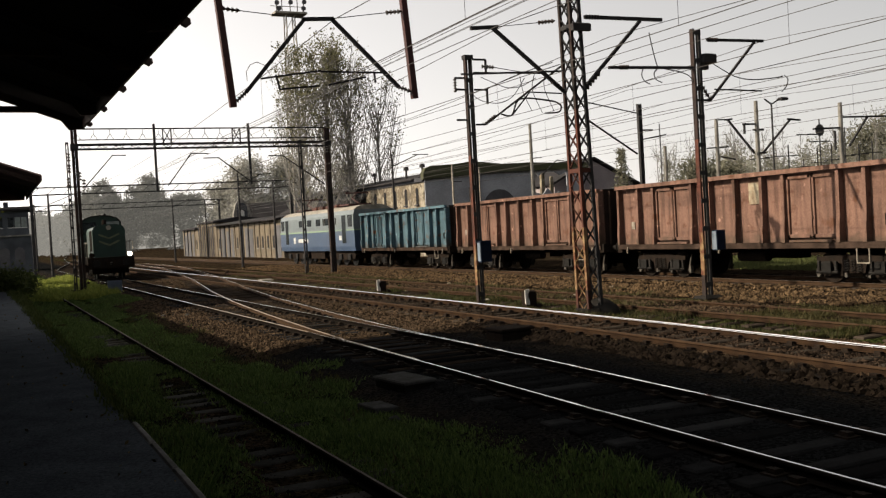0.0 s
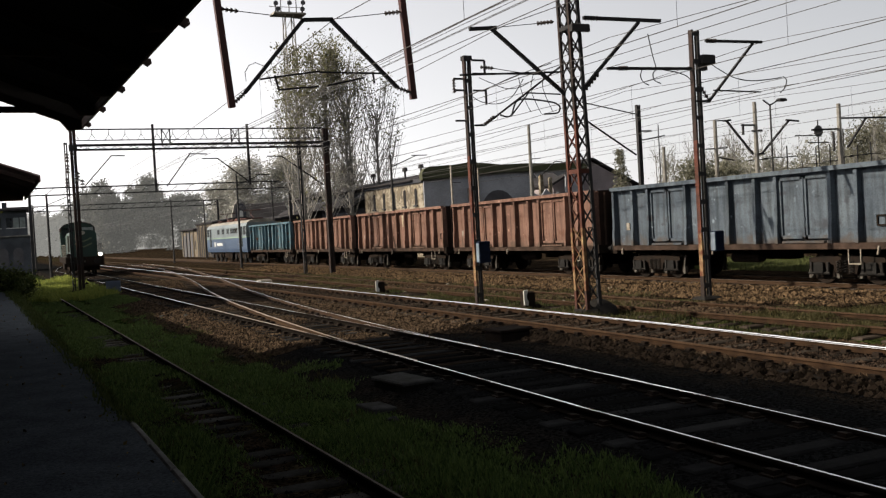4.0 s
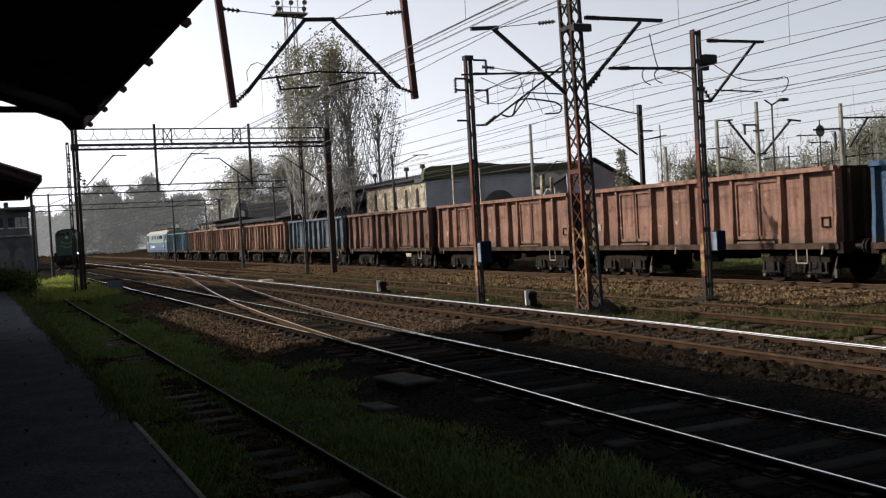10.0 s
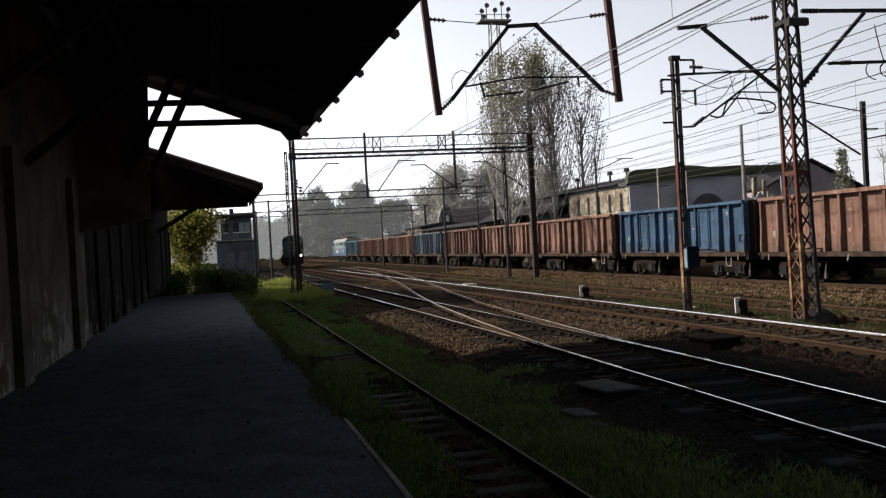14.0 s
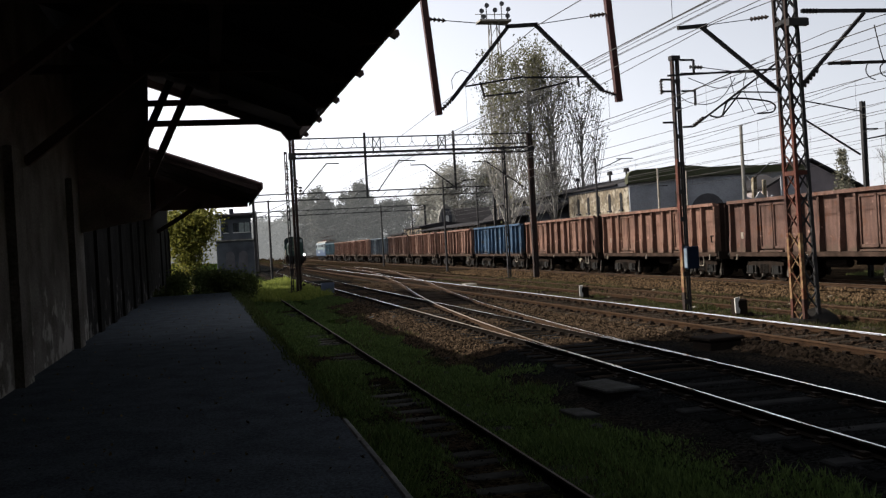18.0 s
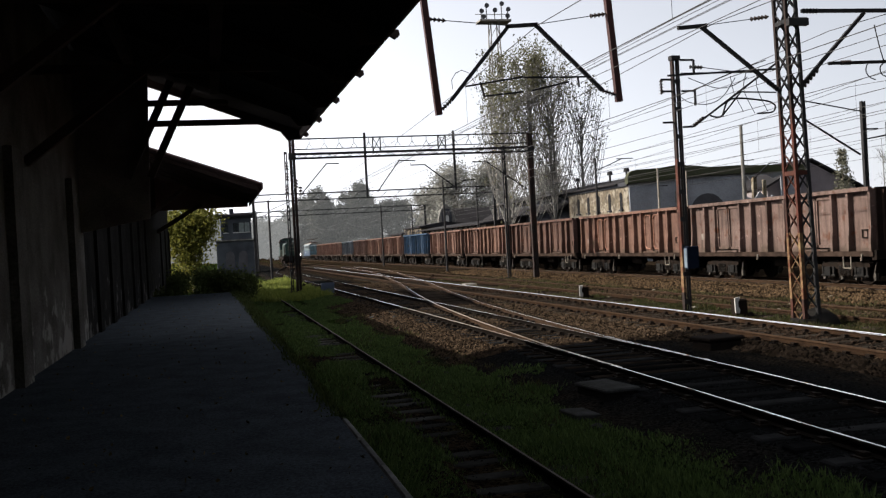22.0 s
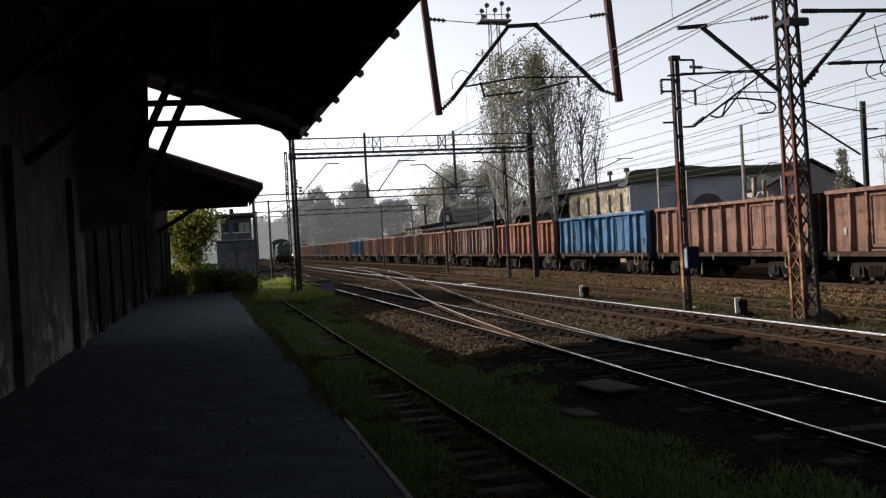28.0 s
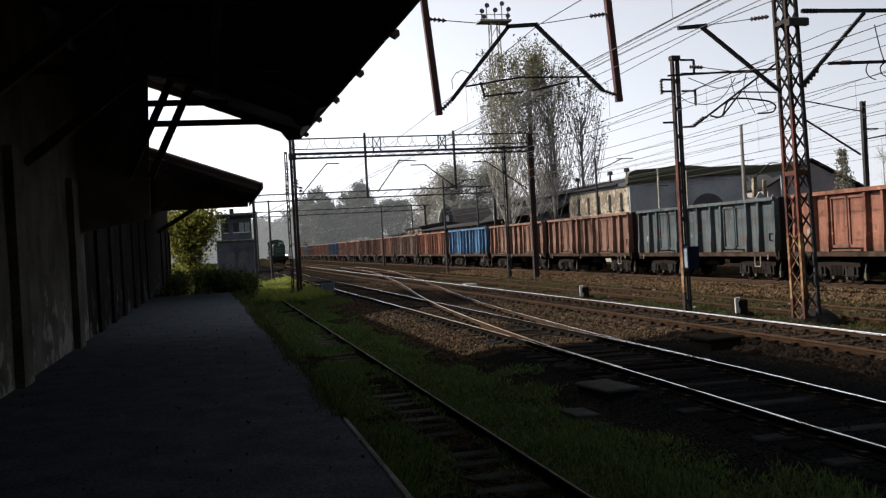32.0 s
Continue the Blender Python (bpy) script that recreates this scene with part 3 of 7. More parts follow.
def canopy(y0, y1, eave_z, rise, name, label, tilt=0.0, tails=True, ex=2.08):
    """A timber platform roof: boarded slope from wall to eave, rafters, purlins, fascia and end truss."""
    c = thing(name, pose(0, 0, 0, tilt), label, "platform canopy", "platform canopies")
    slope = rise / (ex - WALL_X)

    def zz(x):
        return eave_z + (ex - x) * slope
    bm = B()
    prism(bm, [(WALL_X, zz(WALL_X)), (ex, zz(ex)), (ex, zz(ex) + 0.06), (WALL_X, zz(WALL_X) + 0.06)], "y", y0, y1)
    part("roof_deck", bm, ROOFING if tails else SOFFIT, c)
    bm = B()
    box(bm, ex - 0.03, y0, eave_z - 0.16, ex + 0.012, y1, eave_z + 0.05)
    part("fascia", bm, FASCIA, c, "dark red painted fascia board")
    me = B()
    shape = [(WALL_X, zz(WALL_X) - 0.003), (WALL_X, zz(WALL_X) - 0.17), (ex - 0.45, zz(ex - 0.45) - 0.17), (ex - 0.3, zz(ex) - 0.2), (ex - 0.02, zz(ex) - 0.18), (ex + 0.06, zz(ex) - 0.1), (ex + 0.13, zz(ex) - 0.14), (ex + 0.18, zz(ex) - 0.1), (ex + 0.17, zz(ex) - 0.04), (ex + 0.1, zz(ex) - 0.015), (ex, zz(ex) - 0.003)]
    if not tails:
        shape = shape[:2] + [(ex - 0.1, zz(ex) - 0.13), (ex - 0.1, zz(ex - 0.1) - 0.003)]
    prism(me, shape, "y", -0.04, 0.04)
    me = mesh_of("rafter", me, TIMBER)
    y = y1 - (0.06 if tails else 0.9)
    while y > max(y0, -2):
        place("rafter", me, c, pose(0, y, 0))
        y -= 2.7
    for px in (WALL_X + 1.3, 0.2) if tails else ():
        part("purlin", box(B(), px - 0.08, y0 + 1.5, zz(px) - 0.36, px + 0.08, y1 - 3.5, zz(px) - 0.18), TIMBER, c)
    return c, zz


def build_station():
    # a tall front under the first roof, a lower wall with flat pilasters beyond it
    # front and roof run on unseen behind the eye, added to block sky light
    w = tagged(part("wall_station", box(B(), WALL_X - 0.5, -38, -0.6, WALL_X, 21.3, 6.45), WALL), "dark sooty plastered brick station wall", "wall", kind="structure")
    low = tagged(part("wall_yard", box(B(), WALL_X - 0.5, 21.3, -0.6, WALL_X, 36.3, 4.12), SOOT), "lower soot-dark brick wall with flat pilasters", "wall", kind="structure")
    me = mesh_of("pilaster", chamfer(B(), 0.0, -0.35, 0.5, 0.12, 0.35, 3.7, 0.02), WALL)
    for y in (13.9, 19.4):
        place("pilaster", me, w, pose(WALL_X, y, 0))
    me = mesh_of("pilaster", chamfer(B(), 0.0, -0.35, 0.5, 0.07, 0.35, 3.7, 0.02), SOOT)
    for y in (23.4, 26.4, 29.5, 33.5):
        place("pilaster", me, low, pose(WALL_X, y, 0))
    roof = B()
    prism(roof, [(WALL_X + 0.1, 6.6), (-7.0, 7.6), (-11.5, 6.2), (-11.5, 6.0), (-7.0, 7.4), (WALL_X + 0.1, 6.45)], "y", -38, 21.3)
    tagged(part("station_roof", roof, ROOFING), "low dark station building roof", "roof", kind="structure")
    low_roof = B()
    prism(low_roof, [(WALL_X + 0.1, 4.13), (-11.5, 4.3), (-11.5, 4.4), (WALL_X + 0.1, 4.22)], "y", 21.304, 36.296)
    tagged(part("outhouse_roof", low_roof, ROOFING), "flat dark felt roof over the lower wall", "roof", kind="structure")
    back = B()
    box(back, -11.5, -38, -0.6, -11.2, 36.3, 4.25)
    box(back, -11.2, -38, -0.6, WALL_X - 0.5, -37.7, 6.0)
    box(back, -11.2, 21.0, -0.6, WALL_X - 0.5, 21.28, 6.0)
    tagged(part("wall_back", back, WALL), "plain rear walls of the station", "wall", kind="structure")
    # canopy also extended unseen, to keep sky light off the platform
    c, zz = canopy(-38, 21.95, 4.495, 1.75, "platform_canopy", "old dark timber platform canopy on wall brackets", 0.8)
    part("end_boarding", prism(B(), [(WALL_X, 2.42), (-1.22, 2.66), (-1.12, zz(-1.12)), (WALL_X, zz(WALL_X))], "y", 21.04, 21.1), BOARDING, c, "vertical end boarding")
    for z, x1 in ((5.07, 0.5), (4.64, 1.3)):
        part("tie_beam", box(B(), -1.25, 21.04, z - 0.06, x1, 21.16, z + 0.06), TIMBER, c)
    for dx in (0.0, 0.45):
        part("brace", bar(B(), (-1.62 + dx, 20.9, 3.5), (-0.66 + dx, 20.9, 5.5), 0.15, 0.13), TIMBER, c)
    for y in (2.0, 6.4, 10.8, 15.2):
        part("bracket", bar(B(), (WALL_X, y, 3.4), (-0.3, y, zz(-0.3) - 0.2), 0.14, 0.14), TIMBER, c)
        part("tie_beam", box(B(), WALL_X, y - 0.06, 4.7, 1.2, y + 0.06, 4.82), TIMBER, c)
    c, zz = canopy(36.2, 49.6, 4.65, 1.66, "platform_canopy", "second timber canopy with a dark red fascia further along", tails=False, ex=1.95)
    part("end_boarding", prism(B(), [(WALL_X, 4.45), (1.86, 4.48), (1.86, 4.65), (WALL_X, zz(WALL_X))], "y", 49.5, 49.56), SOFFIT, c, "boarded gable end")
    part("brace", bar(B(), (WALL_X, 49.3, 3.4), (-0.4, 49.3, 4.69), 0.2, 0.3), TIMBER, c)
    part("brace", bar(B(), (WALL_X, 40.5, 3.7), (-1.0, 40.5, 4.9), 0.16, 0.16), TIMBER, c)
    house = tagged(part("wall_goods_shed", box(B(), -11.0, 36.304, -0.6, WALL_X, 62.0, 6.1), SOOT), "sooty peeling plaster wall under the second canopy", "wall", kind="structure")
    for y in (36.8, 40.3, 52.0, 57.0, 61.5):
        place("pilaster", me, house, pose(WALL_X, y, 0))
    shed_roof = B()
    prism(shed_roof, [(WALL_X + 0.02, 6.11), (-7.0, 7.3), (-11.2, 6.11), (-11.2, 6.2), (-7.0, 7.42), (WALL_X + 0.02, 6.24)], "y", 36.2, 62.2)
    tagged(part("shed_roof", shed_roof, ROOFING), "low dark roof of the goods shed", "roof", kind="structure")


build_platform()
build_station()


# ---- catenary ----
def channel_mast(name, x, y, top, label, rust=True, width=0.34, base=-0.35):
    """Two steel channels tied by batten plates on a footing."""
    t = thing(name, pose(x, y, base), label, "catenary mast", "catenary masts")
    h = top - base
    # rust paint on the sunward channel; shade of the other put in as grey
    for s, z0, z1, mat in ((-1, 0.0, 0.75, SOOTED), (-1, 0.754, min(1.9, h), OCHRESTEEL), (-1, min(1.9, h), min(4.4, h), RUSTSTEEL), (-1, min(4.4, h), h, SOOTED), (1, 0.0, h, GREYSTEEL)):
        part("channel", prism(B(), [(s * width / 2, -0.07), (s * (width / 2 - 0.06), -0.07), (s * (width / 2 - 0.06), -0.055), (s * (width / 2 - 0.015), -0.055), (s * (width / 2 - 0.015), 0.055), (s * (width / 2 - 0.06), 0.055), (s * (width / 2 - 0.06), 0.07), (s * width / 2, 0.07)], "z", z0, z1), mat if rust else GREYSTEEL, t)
    me = mesh_of("batten", box(B(), -width / 2, -0.08, -0.06, width / 2, -0.066, 0.06), GREYSTEEL)
    z = 0.5
    while z < h:
        place("batten", me, t, pose(0, 0, z))
        z += 0.75
    part("footing", chamfer(B(), -0.3, -0.26, -0.4, 0.3, 0.26, 0.2, 0.06), DARKBASE, t)
    return t


def lattice_mast(x, y, top):
    t = thing("lattice_mast", pose(x, y, -0.3), "tall tapering lattice mast of rust red angle steel", "catenary mast", "catenary masts")
    h = top + 0.3

    def corner(i, z):
        q = z / h
        return Vector(((-0.13 - 0.14 * q) if i in (0, 3) else (0.22 - 0.27 * q), -0.22 if i < 2 else 0.22, z))
    for i in range(4):
        # only sunward legs show their paint; shade darkens the others by colour
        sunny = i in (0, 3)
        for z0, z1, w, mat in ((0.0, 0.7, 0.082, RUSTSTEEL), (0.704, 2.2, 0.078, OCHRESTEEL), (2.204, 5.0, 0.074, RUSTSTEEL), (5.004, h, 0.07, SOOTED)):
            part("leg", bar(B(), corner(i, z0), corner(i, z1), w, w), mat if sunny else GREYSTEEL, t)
    n = 22
    for k in range(n):
        za, zb = h * k / n, h * (k + 1) / n
        for i in range(4):
            j = (i + 1) % 4
            # braces likewise: paint on the sunward face, dark grey for the shaded ones
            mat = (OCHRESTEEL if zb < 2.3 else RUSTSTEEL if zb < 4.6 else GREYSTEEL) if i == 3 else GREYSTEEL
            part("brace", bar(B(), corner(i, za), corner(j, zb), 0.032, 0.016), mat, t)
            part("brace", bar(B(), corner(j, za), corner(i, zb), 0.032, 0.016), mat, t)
    for z in (3.55, 6.95):
        a, c = corner(0, z), corner(2, z)
        part("collar", box(B(), a.x - 0.03, a.y - 0.03, z - 0.05, c.x + 0.03, c.y + 0.03, z + 0.05), RUSTSTEEL if z < 5 else GREYSTEEL, t)
    lump = B()
    bmesh.ops.create_icosphere(lump, subdivisions=2, radius=1.0)
    for v in lump.verts:
        v.co = Vector((v.co.x * 0.55 + 0.33, v.co.y * 0.5 + 0.05, v.co.z * 0.42 + 0.06)) * (1 + 0.12 * noise.noise(v.co * 2.3))
    part("footing", lump, DARKBASE, t, "tarred lump of concrete", True)
    part("plinth", rod(B(), (0.05, 0, -0.1), (0.05, 0, 0.26), 0.4, 0.36, 8), DARKBASE, t)
    return t


def wire(bm, pts, r, n=3):
    """One bent thin tube through the points."""
    pts, rings = [Vector(p) for p in pts], []
    for i, p in enumerate(pts):
        d = (pts[min(i + 1, len(pts) - 1)] - pts[max(i - 1, 0)]).normalized()
        u = d.cross(Vector((0.31, 0.17, 0.93))).normalized()
        w = d.cross(u)
        rings.append([bm.verts.new(p + (u * math.cos(6.2832 * k / n) + w * math.sin(6.2832 * k / n)) * r) for k in range(n)])
    for a, b in zip(rings, rings[1:]):
        for k in range(n):
            m = (k + 1) % n
            bm.faces.new((a[k], a[m], b[m], b[k]))
    return bm


def insulator(bm, p, q, r=0.055, n=5):
    p, q = Vector(p), Vector(q)
    rod(bm, p, q, 0.02)
    for i in range(n):
        a, b = p.lerp(q, (i + 0.2) / n), p.lerp(q, (i + 0.75) / n)
        rod(bm, a, b, r, r * 0.5, 8)
    return bm


def beams(parent, name, segs, y, w, mat):
    for (x0, z0), (x1, z1) in segs:
        part(name, bar(B(), (x0, y, z0), (x1, y, z1), w, w), mat, parent)


def build_catenary():
    Y = 19.3
    g = thing("gantry", Matrix(), "overhead gantry with two hanging posts and a trapezoid bracket", "catenary gantry")
    part("beam", box(B(), 3.9, Y - 0.2, 8.9, 13.2, Y + 0.2, 9.5), GREYSTEEL, g)
    for xt, xb, zb in ((4.5, 4.7, 4.75), (8.6, 8.72, 4.95)):
        part("hanging_post", bar(B(), (xt - 0.15, Y, 8.95), (xb, Y, zb), 0.13, 0.13), FASCIA, g, "red brown hanging steel post")
    beams(g, "arm", [((4.98, 5.05), (6.3, 6.58)), ((6.25, 6.58), (6.95, 6.62)), ((6.9, 6.62), (8.35, 5.2))], Y, 0.075, GREYSTEEL)
    beams(g, "registration_arm", [((5.3, 5.33), (6.6, 5.52)), ((6.6, 5.5), (8.05, 5.5)), ((5.7, 5.12), (6.55, 5.2)), ((6.75, 5.22), (7.6, 5.4)), ((5.62, 5.42), (5.7, 5.1)), ((7.8, 5.5), (7.82, 5.28))], Y, 0.035, GREYSTEEL)
    for a, b in (((4.72, 4.82), (4.98, 5.05)), ((8.35, 5.2), (8.7, 5.08))):
        part("insulator", insulator(B(), (a[0], Y, a[1]), (b[0], Y, b[1])), PORCELAIN, g)
    for a, b, c, d in ((4.5, 6.74, 4.95, 6.7), (8.15, 6.8, 8.6, 6.86)):
        part("insulator", insulator(B(), (a, Y, b), (c, Y, d)), PORCELAIN, g)
    beams(g, "span_wire", [((4.95, 6.7), (6.3, 6.6)), ((6.9, 6.62), (8.15, 6.8))], Y, 0.015, WIRE)

    lm = lattice_mast(12.98, Y, 9.6)

    def on(t, name, bm, mat):
        o = part(name, bm, mat, t)
        o.matrix_parent_inverse = t.matrix_basis.inverted()
        return o
    for (x0, z0), (x1, z1), w in (((12.66, 5.1), (10.77, 6.57), 0.075), ((10.2, 6.54), (10.9, 6.6), 0.08), ((12.6, 5.62), (9.9, 5.5), 0.04), ((13.16, 5.2), (14.93, 6.89), 0.075), ((13.3, 6.93), (15.6, 6.95), 0.08)):
        on(lm, "bracket_arm", bar(B(), (x0, Y, z0), (x1, Y, z1), w, w), GREYSTEEL)
    on(lm, "insulator", insulator(B(), (12.0, Y, 6.74), (12.45, Y, 6.8)), PORCELAIN)
    on(lm, "tie_wire", bar(B(), (10.85, Y, 6.6), (12.0, Y, 6.74), 0.015, 0.015), WIRE)

    ma = channel_mast("catenary_mast", 12.53, 24, 6.8, "twin channel catenary mast with insulators and a rusty edge", width=0.21)
    for (x0, z0), (x1, z1), w in (((13.0, 4.92), (15.7, 6.67), 0.05), ((12.7, 6.38), (15.1, 6.4), 0.04), ((12.7, 5.9), (13.1, 5.9), 0.05), ((12.7, 6.75), (13.1, 6.75), 0.05), ((13.1, 6.35), (13.1, 6.75), 0.05), ((13.1, 5.5), (13.1, 5.95), 0.05), ((12.7, 4.92), (13.0, 4.92), 0.05), ((13.9, 5.2), (14.5, 5.85), 0.035), ((14.5, 5.85), (15.6, 5.82), 0.035)):
        on(ma, "bracket_arm", bar(B(), (x0, 24, z0), (x1, 24, z1), w, w), GREYSTEEL)
    on(ma, "cabinet", chamfer(B(), 12.47, 23.7, 1.05, 12.8, 23.9, 1.65, 0.02), BLUEBOX)
    # pale plate puts the sunlit side of the cabinet into colour
    on(ma, "cabinet_door", box(B(), 12.45, 23.72, 1.08, 12.468, 23.88, 1.6), SUNBOX)
    mh = channel_mast("catenary_mast", 17.5, 20.3, 7.0, "twin channel catenary mast carrying a blue switch cabinet", width=0.26)
    for (x0, z0), (x1, z1), w in (((17.9, 6.73), (19.9, 6.76), 0.07), ((17.92, 5.1), (19.6, 6.74), 0.06), ((17.4, 5.97), (14.65, 5.92), 0.07), ((17.4, 5.1), (17.95, 5.1), 0.06), ((17.58, 6.0), (17.86, 6.0), 0.15)):
        on(mh, "bracket_arm", bar(B(), (x0, 20.3, z0), (x1, 20.3, z1), w, w), GREYSTEEL)
    on(mh, "cabinet", chamfer(B(), 17.64, 19.98, 1.06, 17.92, 20.2, 1.6, 0.02), BLUEBOX)
    # sunlit side as a pale plate here too
    on(mh, "cabinet_door", box(B(), 17.62, 20.0, 1.08, 17.638, 20.18, 1.57), SUNBOX)

    def smooth(pts, n=6):
        """A rounded line through the points."""
        q = [pts[0]] + list(pts) + [pts[-1]]
        out = []
        for a, b, c, d in zip(q, q[1:], q[2:], q[3:]):
            for k in range(n):
                f = k / n
                out.append(tuple(0.5 * (2 * b[i] + (c[i] - a[i]) * f + (2 * a[i] - 5 * b[i] + 4 * c[i] - d[i]) * f * f + (3 * b[i] - a[i] - 3 * c[i] + d[i]) * f ** 3) for i in range(2)))
        return out + [tuple(pts[-1])]

    def cables(t, y, runs, r=0.012):
        for pts in runs:
            on(t, "jumper_cable", wire(B(), [(x, y, z) for x, z in smooth(pts)], r, 4), WIRE)
    cables(ma, 24, (((12.92, 6.26), (13.31, 6.11), (13.77, 5.97), (14.24, 6.02), (14.73, 6.26)),
                    ((12.61, 5.78), (12.92, 5.59), (13.46, 5.53), (13.94, 5.73), (14.35, 6.25)),
                    ((13.38, 6.54), (14.0, 6.46), (14.64, 6.39)), ((13.08, 5.91), (13.97, 6.29), (15.33, 6.73)),
                    ((14.2, 6.3), (14.3, 5.8), (14.55, 5.3)), ((14.7, 6.4), (14.6, 5.9), (14.9, 5.25)), ((15.1, 6.5), (15.0, 6.0), (15.3, 5.3))))
    on(ma, "registration_arm", wire(B(), [(x, 24, z) for x, z in smooth(((13.53, 5.21), (13.87, 5.19), (14.18, 5.65), (15.2, 5.6), (15.5, 5.5), (15.55, 5.4), (15.44, 5.27), (14.99, 5.24)))], 0.025, 6), GREYSTEEL)
    for a, b in (((12.98, 6.56), (13.38, 6.54)), ((12.1, 5.82), (12.1, 6.22)), ((13.02, 4.95), (13.35, 5.18))):
        on(ma, "insulator", insulator(B(), (a[0], 24, a[1]), (b[0], 24, b[1]), 0.06), PORCELAIN)
    for z in (6.22, 5.9, 5.05):
        on(ma, "bracket_arm", box(B(), 12.1, 23.97, z - 0.025, 12.4, 24.03, z + 0.025), GREYSTEEL)
    on(ma, "cap", box(B(), 12.4, 23.9, 6.74, 12.66, 24.1, 6.86), GREYSTEEL)
    cables(mh, 20.3, (((15.73, 5.9), (15.68, 5.74), (15.76, 5.59), (15.94, 5.51)), ((16.28, 5.97), (16.09, 5.82), (16.13, 5.64), (16.33, 5.56)),
                      ((16.28, 5.94), (16.93, 5.85), (17.26, 5.73), (17.38, 5.54)), ((18.0, 6.13), (18.39, 5.94), (18.87, 5.75), (19.48, 5.68), (20.32, 5.75), (20.58, 5.8)),
                      ((20.64, 5.82), (20.77, 5.71), (20.69, 5.5), (20.51, 5.36)), ((16.2, 5.97), (16.1, 6.3), (15.98, 6.85))), 0.016)
    on(mh, "bracket_arm", bar(B(), (18.09, 20.3, 5.4), (19.77, 20.3, 5.37), 0.035, 0.035), GREYSTEEL)
    on(mh, "switch_box", chamfer(B(), 17.66, 20.15, 6.1, 18.08, 20.45, 6.34, 0.03), GREYSTEEL)
    for a, b in (((17.6, 5.57), (17.94, 5.09)), ((17.95, 6.73), (18.3, 6.74)), ((15.0, 5.93), (15.3, 5.94))):
        on(mh, "insulator", insulator(B(), (a[0], 20.3, a[1]), (b[0], 20.3, b[1]), 0.065), PORCELAIN)
    for a, b in (((12.29, 5.38), (12.66, 5.12)), ((13.25, 5.22), (13.66, 5.62)), ((13.35, 6.93), (13.75, 6.935))):
        on(lm, "insulator", insulator(B(), (a[0], Y, a[1]), (b[0], Y, b[1]), 0.065), PORCELAIN)
    on(lm, "switch_box", chamfer(B(), 12.7, Y - 0.4, 6.52, 13.2, Y - 0.28, 6.7, 0.03), GREYSTEEL)
    part("jumper_cable", wire(B(), [(x, Y, z) for x, z in ((5.02, 5.28), (5.01, 5.47), (5.1, 5.61), (5.24, 5.67), (5.39, 5.61), (5.5, 5.42), (5.55, 5.25))], 0.008, 4), WIRE, g)

    # portal across the lines further on
    Yp = 54
    p = thing("portal", Matrix(), "steel catenary portal spanning four tracks with hanging posts", "catenary portal", "portals")
    for x, top in ((4.6, 8.4), (18.55, 8.3)):
        for q in (-0.085, 0.085):
            part("mast", box(B(), x + q - 0.07, Yp - 0.12, -0.4, x + q + 0.07, Yp + 0.12, top), SOOTED, p)
        part("mast_strap", box(B(), x - 0.2, Yp - 0.2, 7.2, x + 0.2, Yp + 0.2, 7.55), GREYSTEEL, p)
    for z, w, deep in ((8.34, 0.035, (0.0,)), (7.73, 0.026, (-0.3,)), (7.5, 0.036, (-0.3, 0.3)), (7.26, 0.028, (-0.3, 0.3))):
        for y in deep:
            part("chord", box(B(), 4.6, Yp + y - w, z - w, 18.5, Yp + y + w, z + w), GREYSTEEL, p)
    k = 0
    while 4.75 + 0.42 * k < 18.2:
        x = 4.75 + 0.42 * k
        for y in (-0.3, 0.3):
            up = k % 2 if y < 0 else 1 - k % 2
            part("lacing", bar(B(), (x, Yp + y, 7.27 if up else 7.49), (x + 0.42, Yp + y, 7.49 if up else 7.27), 0.026, 0.026), GREYSTEEL, p)
        if k % 2 == 0:
            fork = rod(B(), (x, Yp, 8.34), (x, Yp, 8.08), 0.02, None, 4)
            rod(fork, (x, Yp, 8.08), (x - 0.22, Yp, 7.74), 0.02, None, 4)
            rod(fork, (x, Yp, 8.08), (x + 0.22, Yp, 7.74), 0.02, None, 4)
            part("hanger", fork, GREYSTEEL, p)
        k += 1
    for x in (9.35, 13.15):
        for q in (-0.22, 0.22):
            part("frame_post", bar(B(), (x + q, Yp - 0.3, 8.34), (x + q, Yp - 0.3, 7.5), 0.06, 0.06), GREYSTEEL, p)
        part("lacing", bar(B(), (x - 0.22, Yp - 0.3, 8.32), (x + 0.22, Yp - 0.3, 7.52), 0.045, 0.045), GREYSTEEL, p)
        part("lacing", bar(B(), (x + 0.22, Yp - 0.3, 8.32), (x - 0.22, Yp - 0.3, 7.52), 0.045, 0.045), GREYSTEEL, p)
    for x, z in ((4.25, 6.6), (4.25, 6.0), (4.2, 5.3), (4.75, 5.6), (4.95, 5.2)):
        part("insulator", insulator(B(), (x, Yp - 0.2, z), (x, Yp - 0.2, z + 0.5), 0.14, 3), PORCELAIN, p)
    for x, zb in ((8.72, 4.9), (13.92, 5.15)):
        part("hanging_post", box(B(), x - 0.06, Yp - 0.06, zb, x + 0.06, Yp + 0.06, 8.6), GREYSTEEL, p)
    for (a, b), (c, d) in (((5.0, 5.25), (6.5, 6.93)), ((6.45, 6.93), (7.2, 6.91)), ((9.3, 5.2), (10.65, 6.96)), ((10.6, 6.96), (11.6, 6.93)), ((11.3, 6.68), (12.2, 6.68)), ((12.15, 6.68), (13.9, 5.3)), ((15.0, 6.75), (15.9, 6.72)), ((15.85, 6.72), (18.3, 5.0))):
        part("arm", bar(B(), (a, Yp, b), (c, Yp, d), 0.06, 0.06), GREYSTEEL, p)
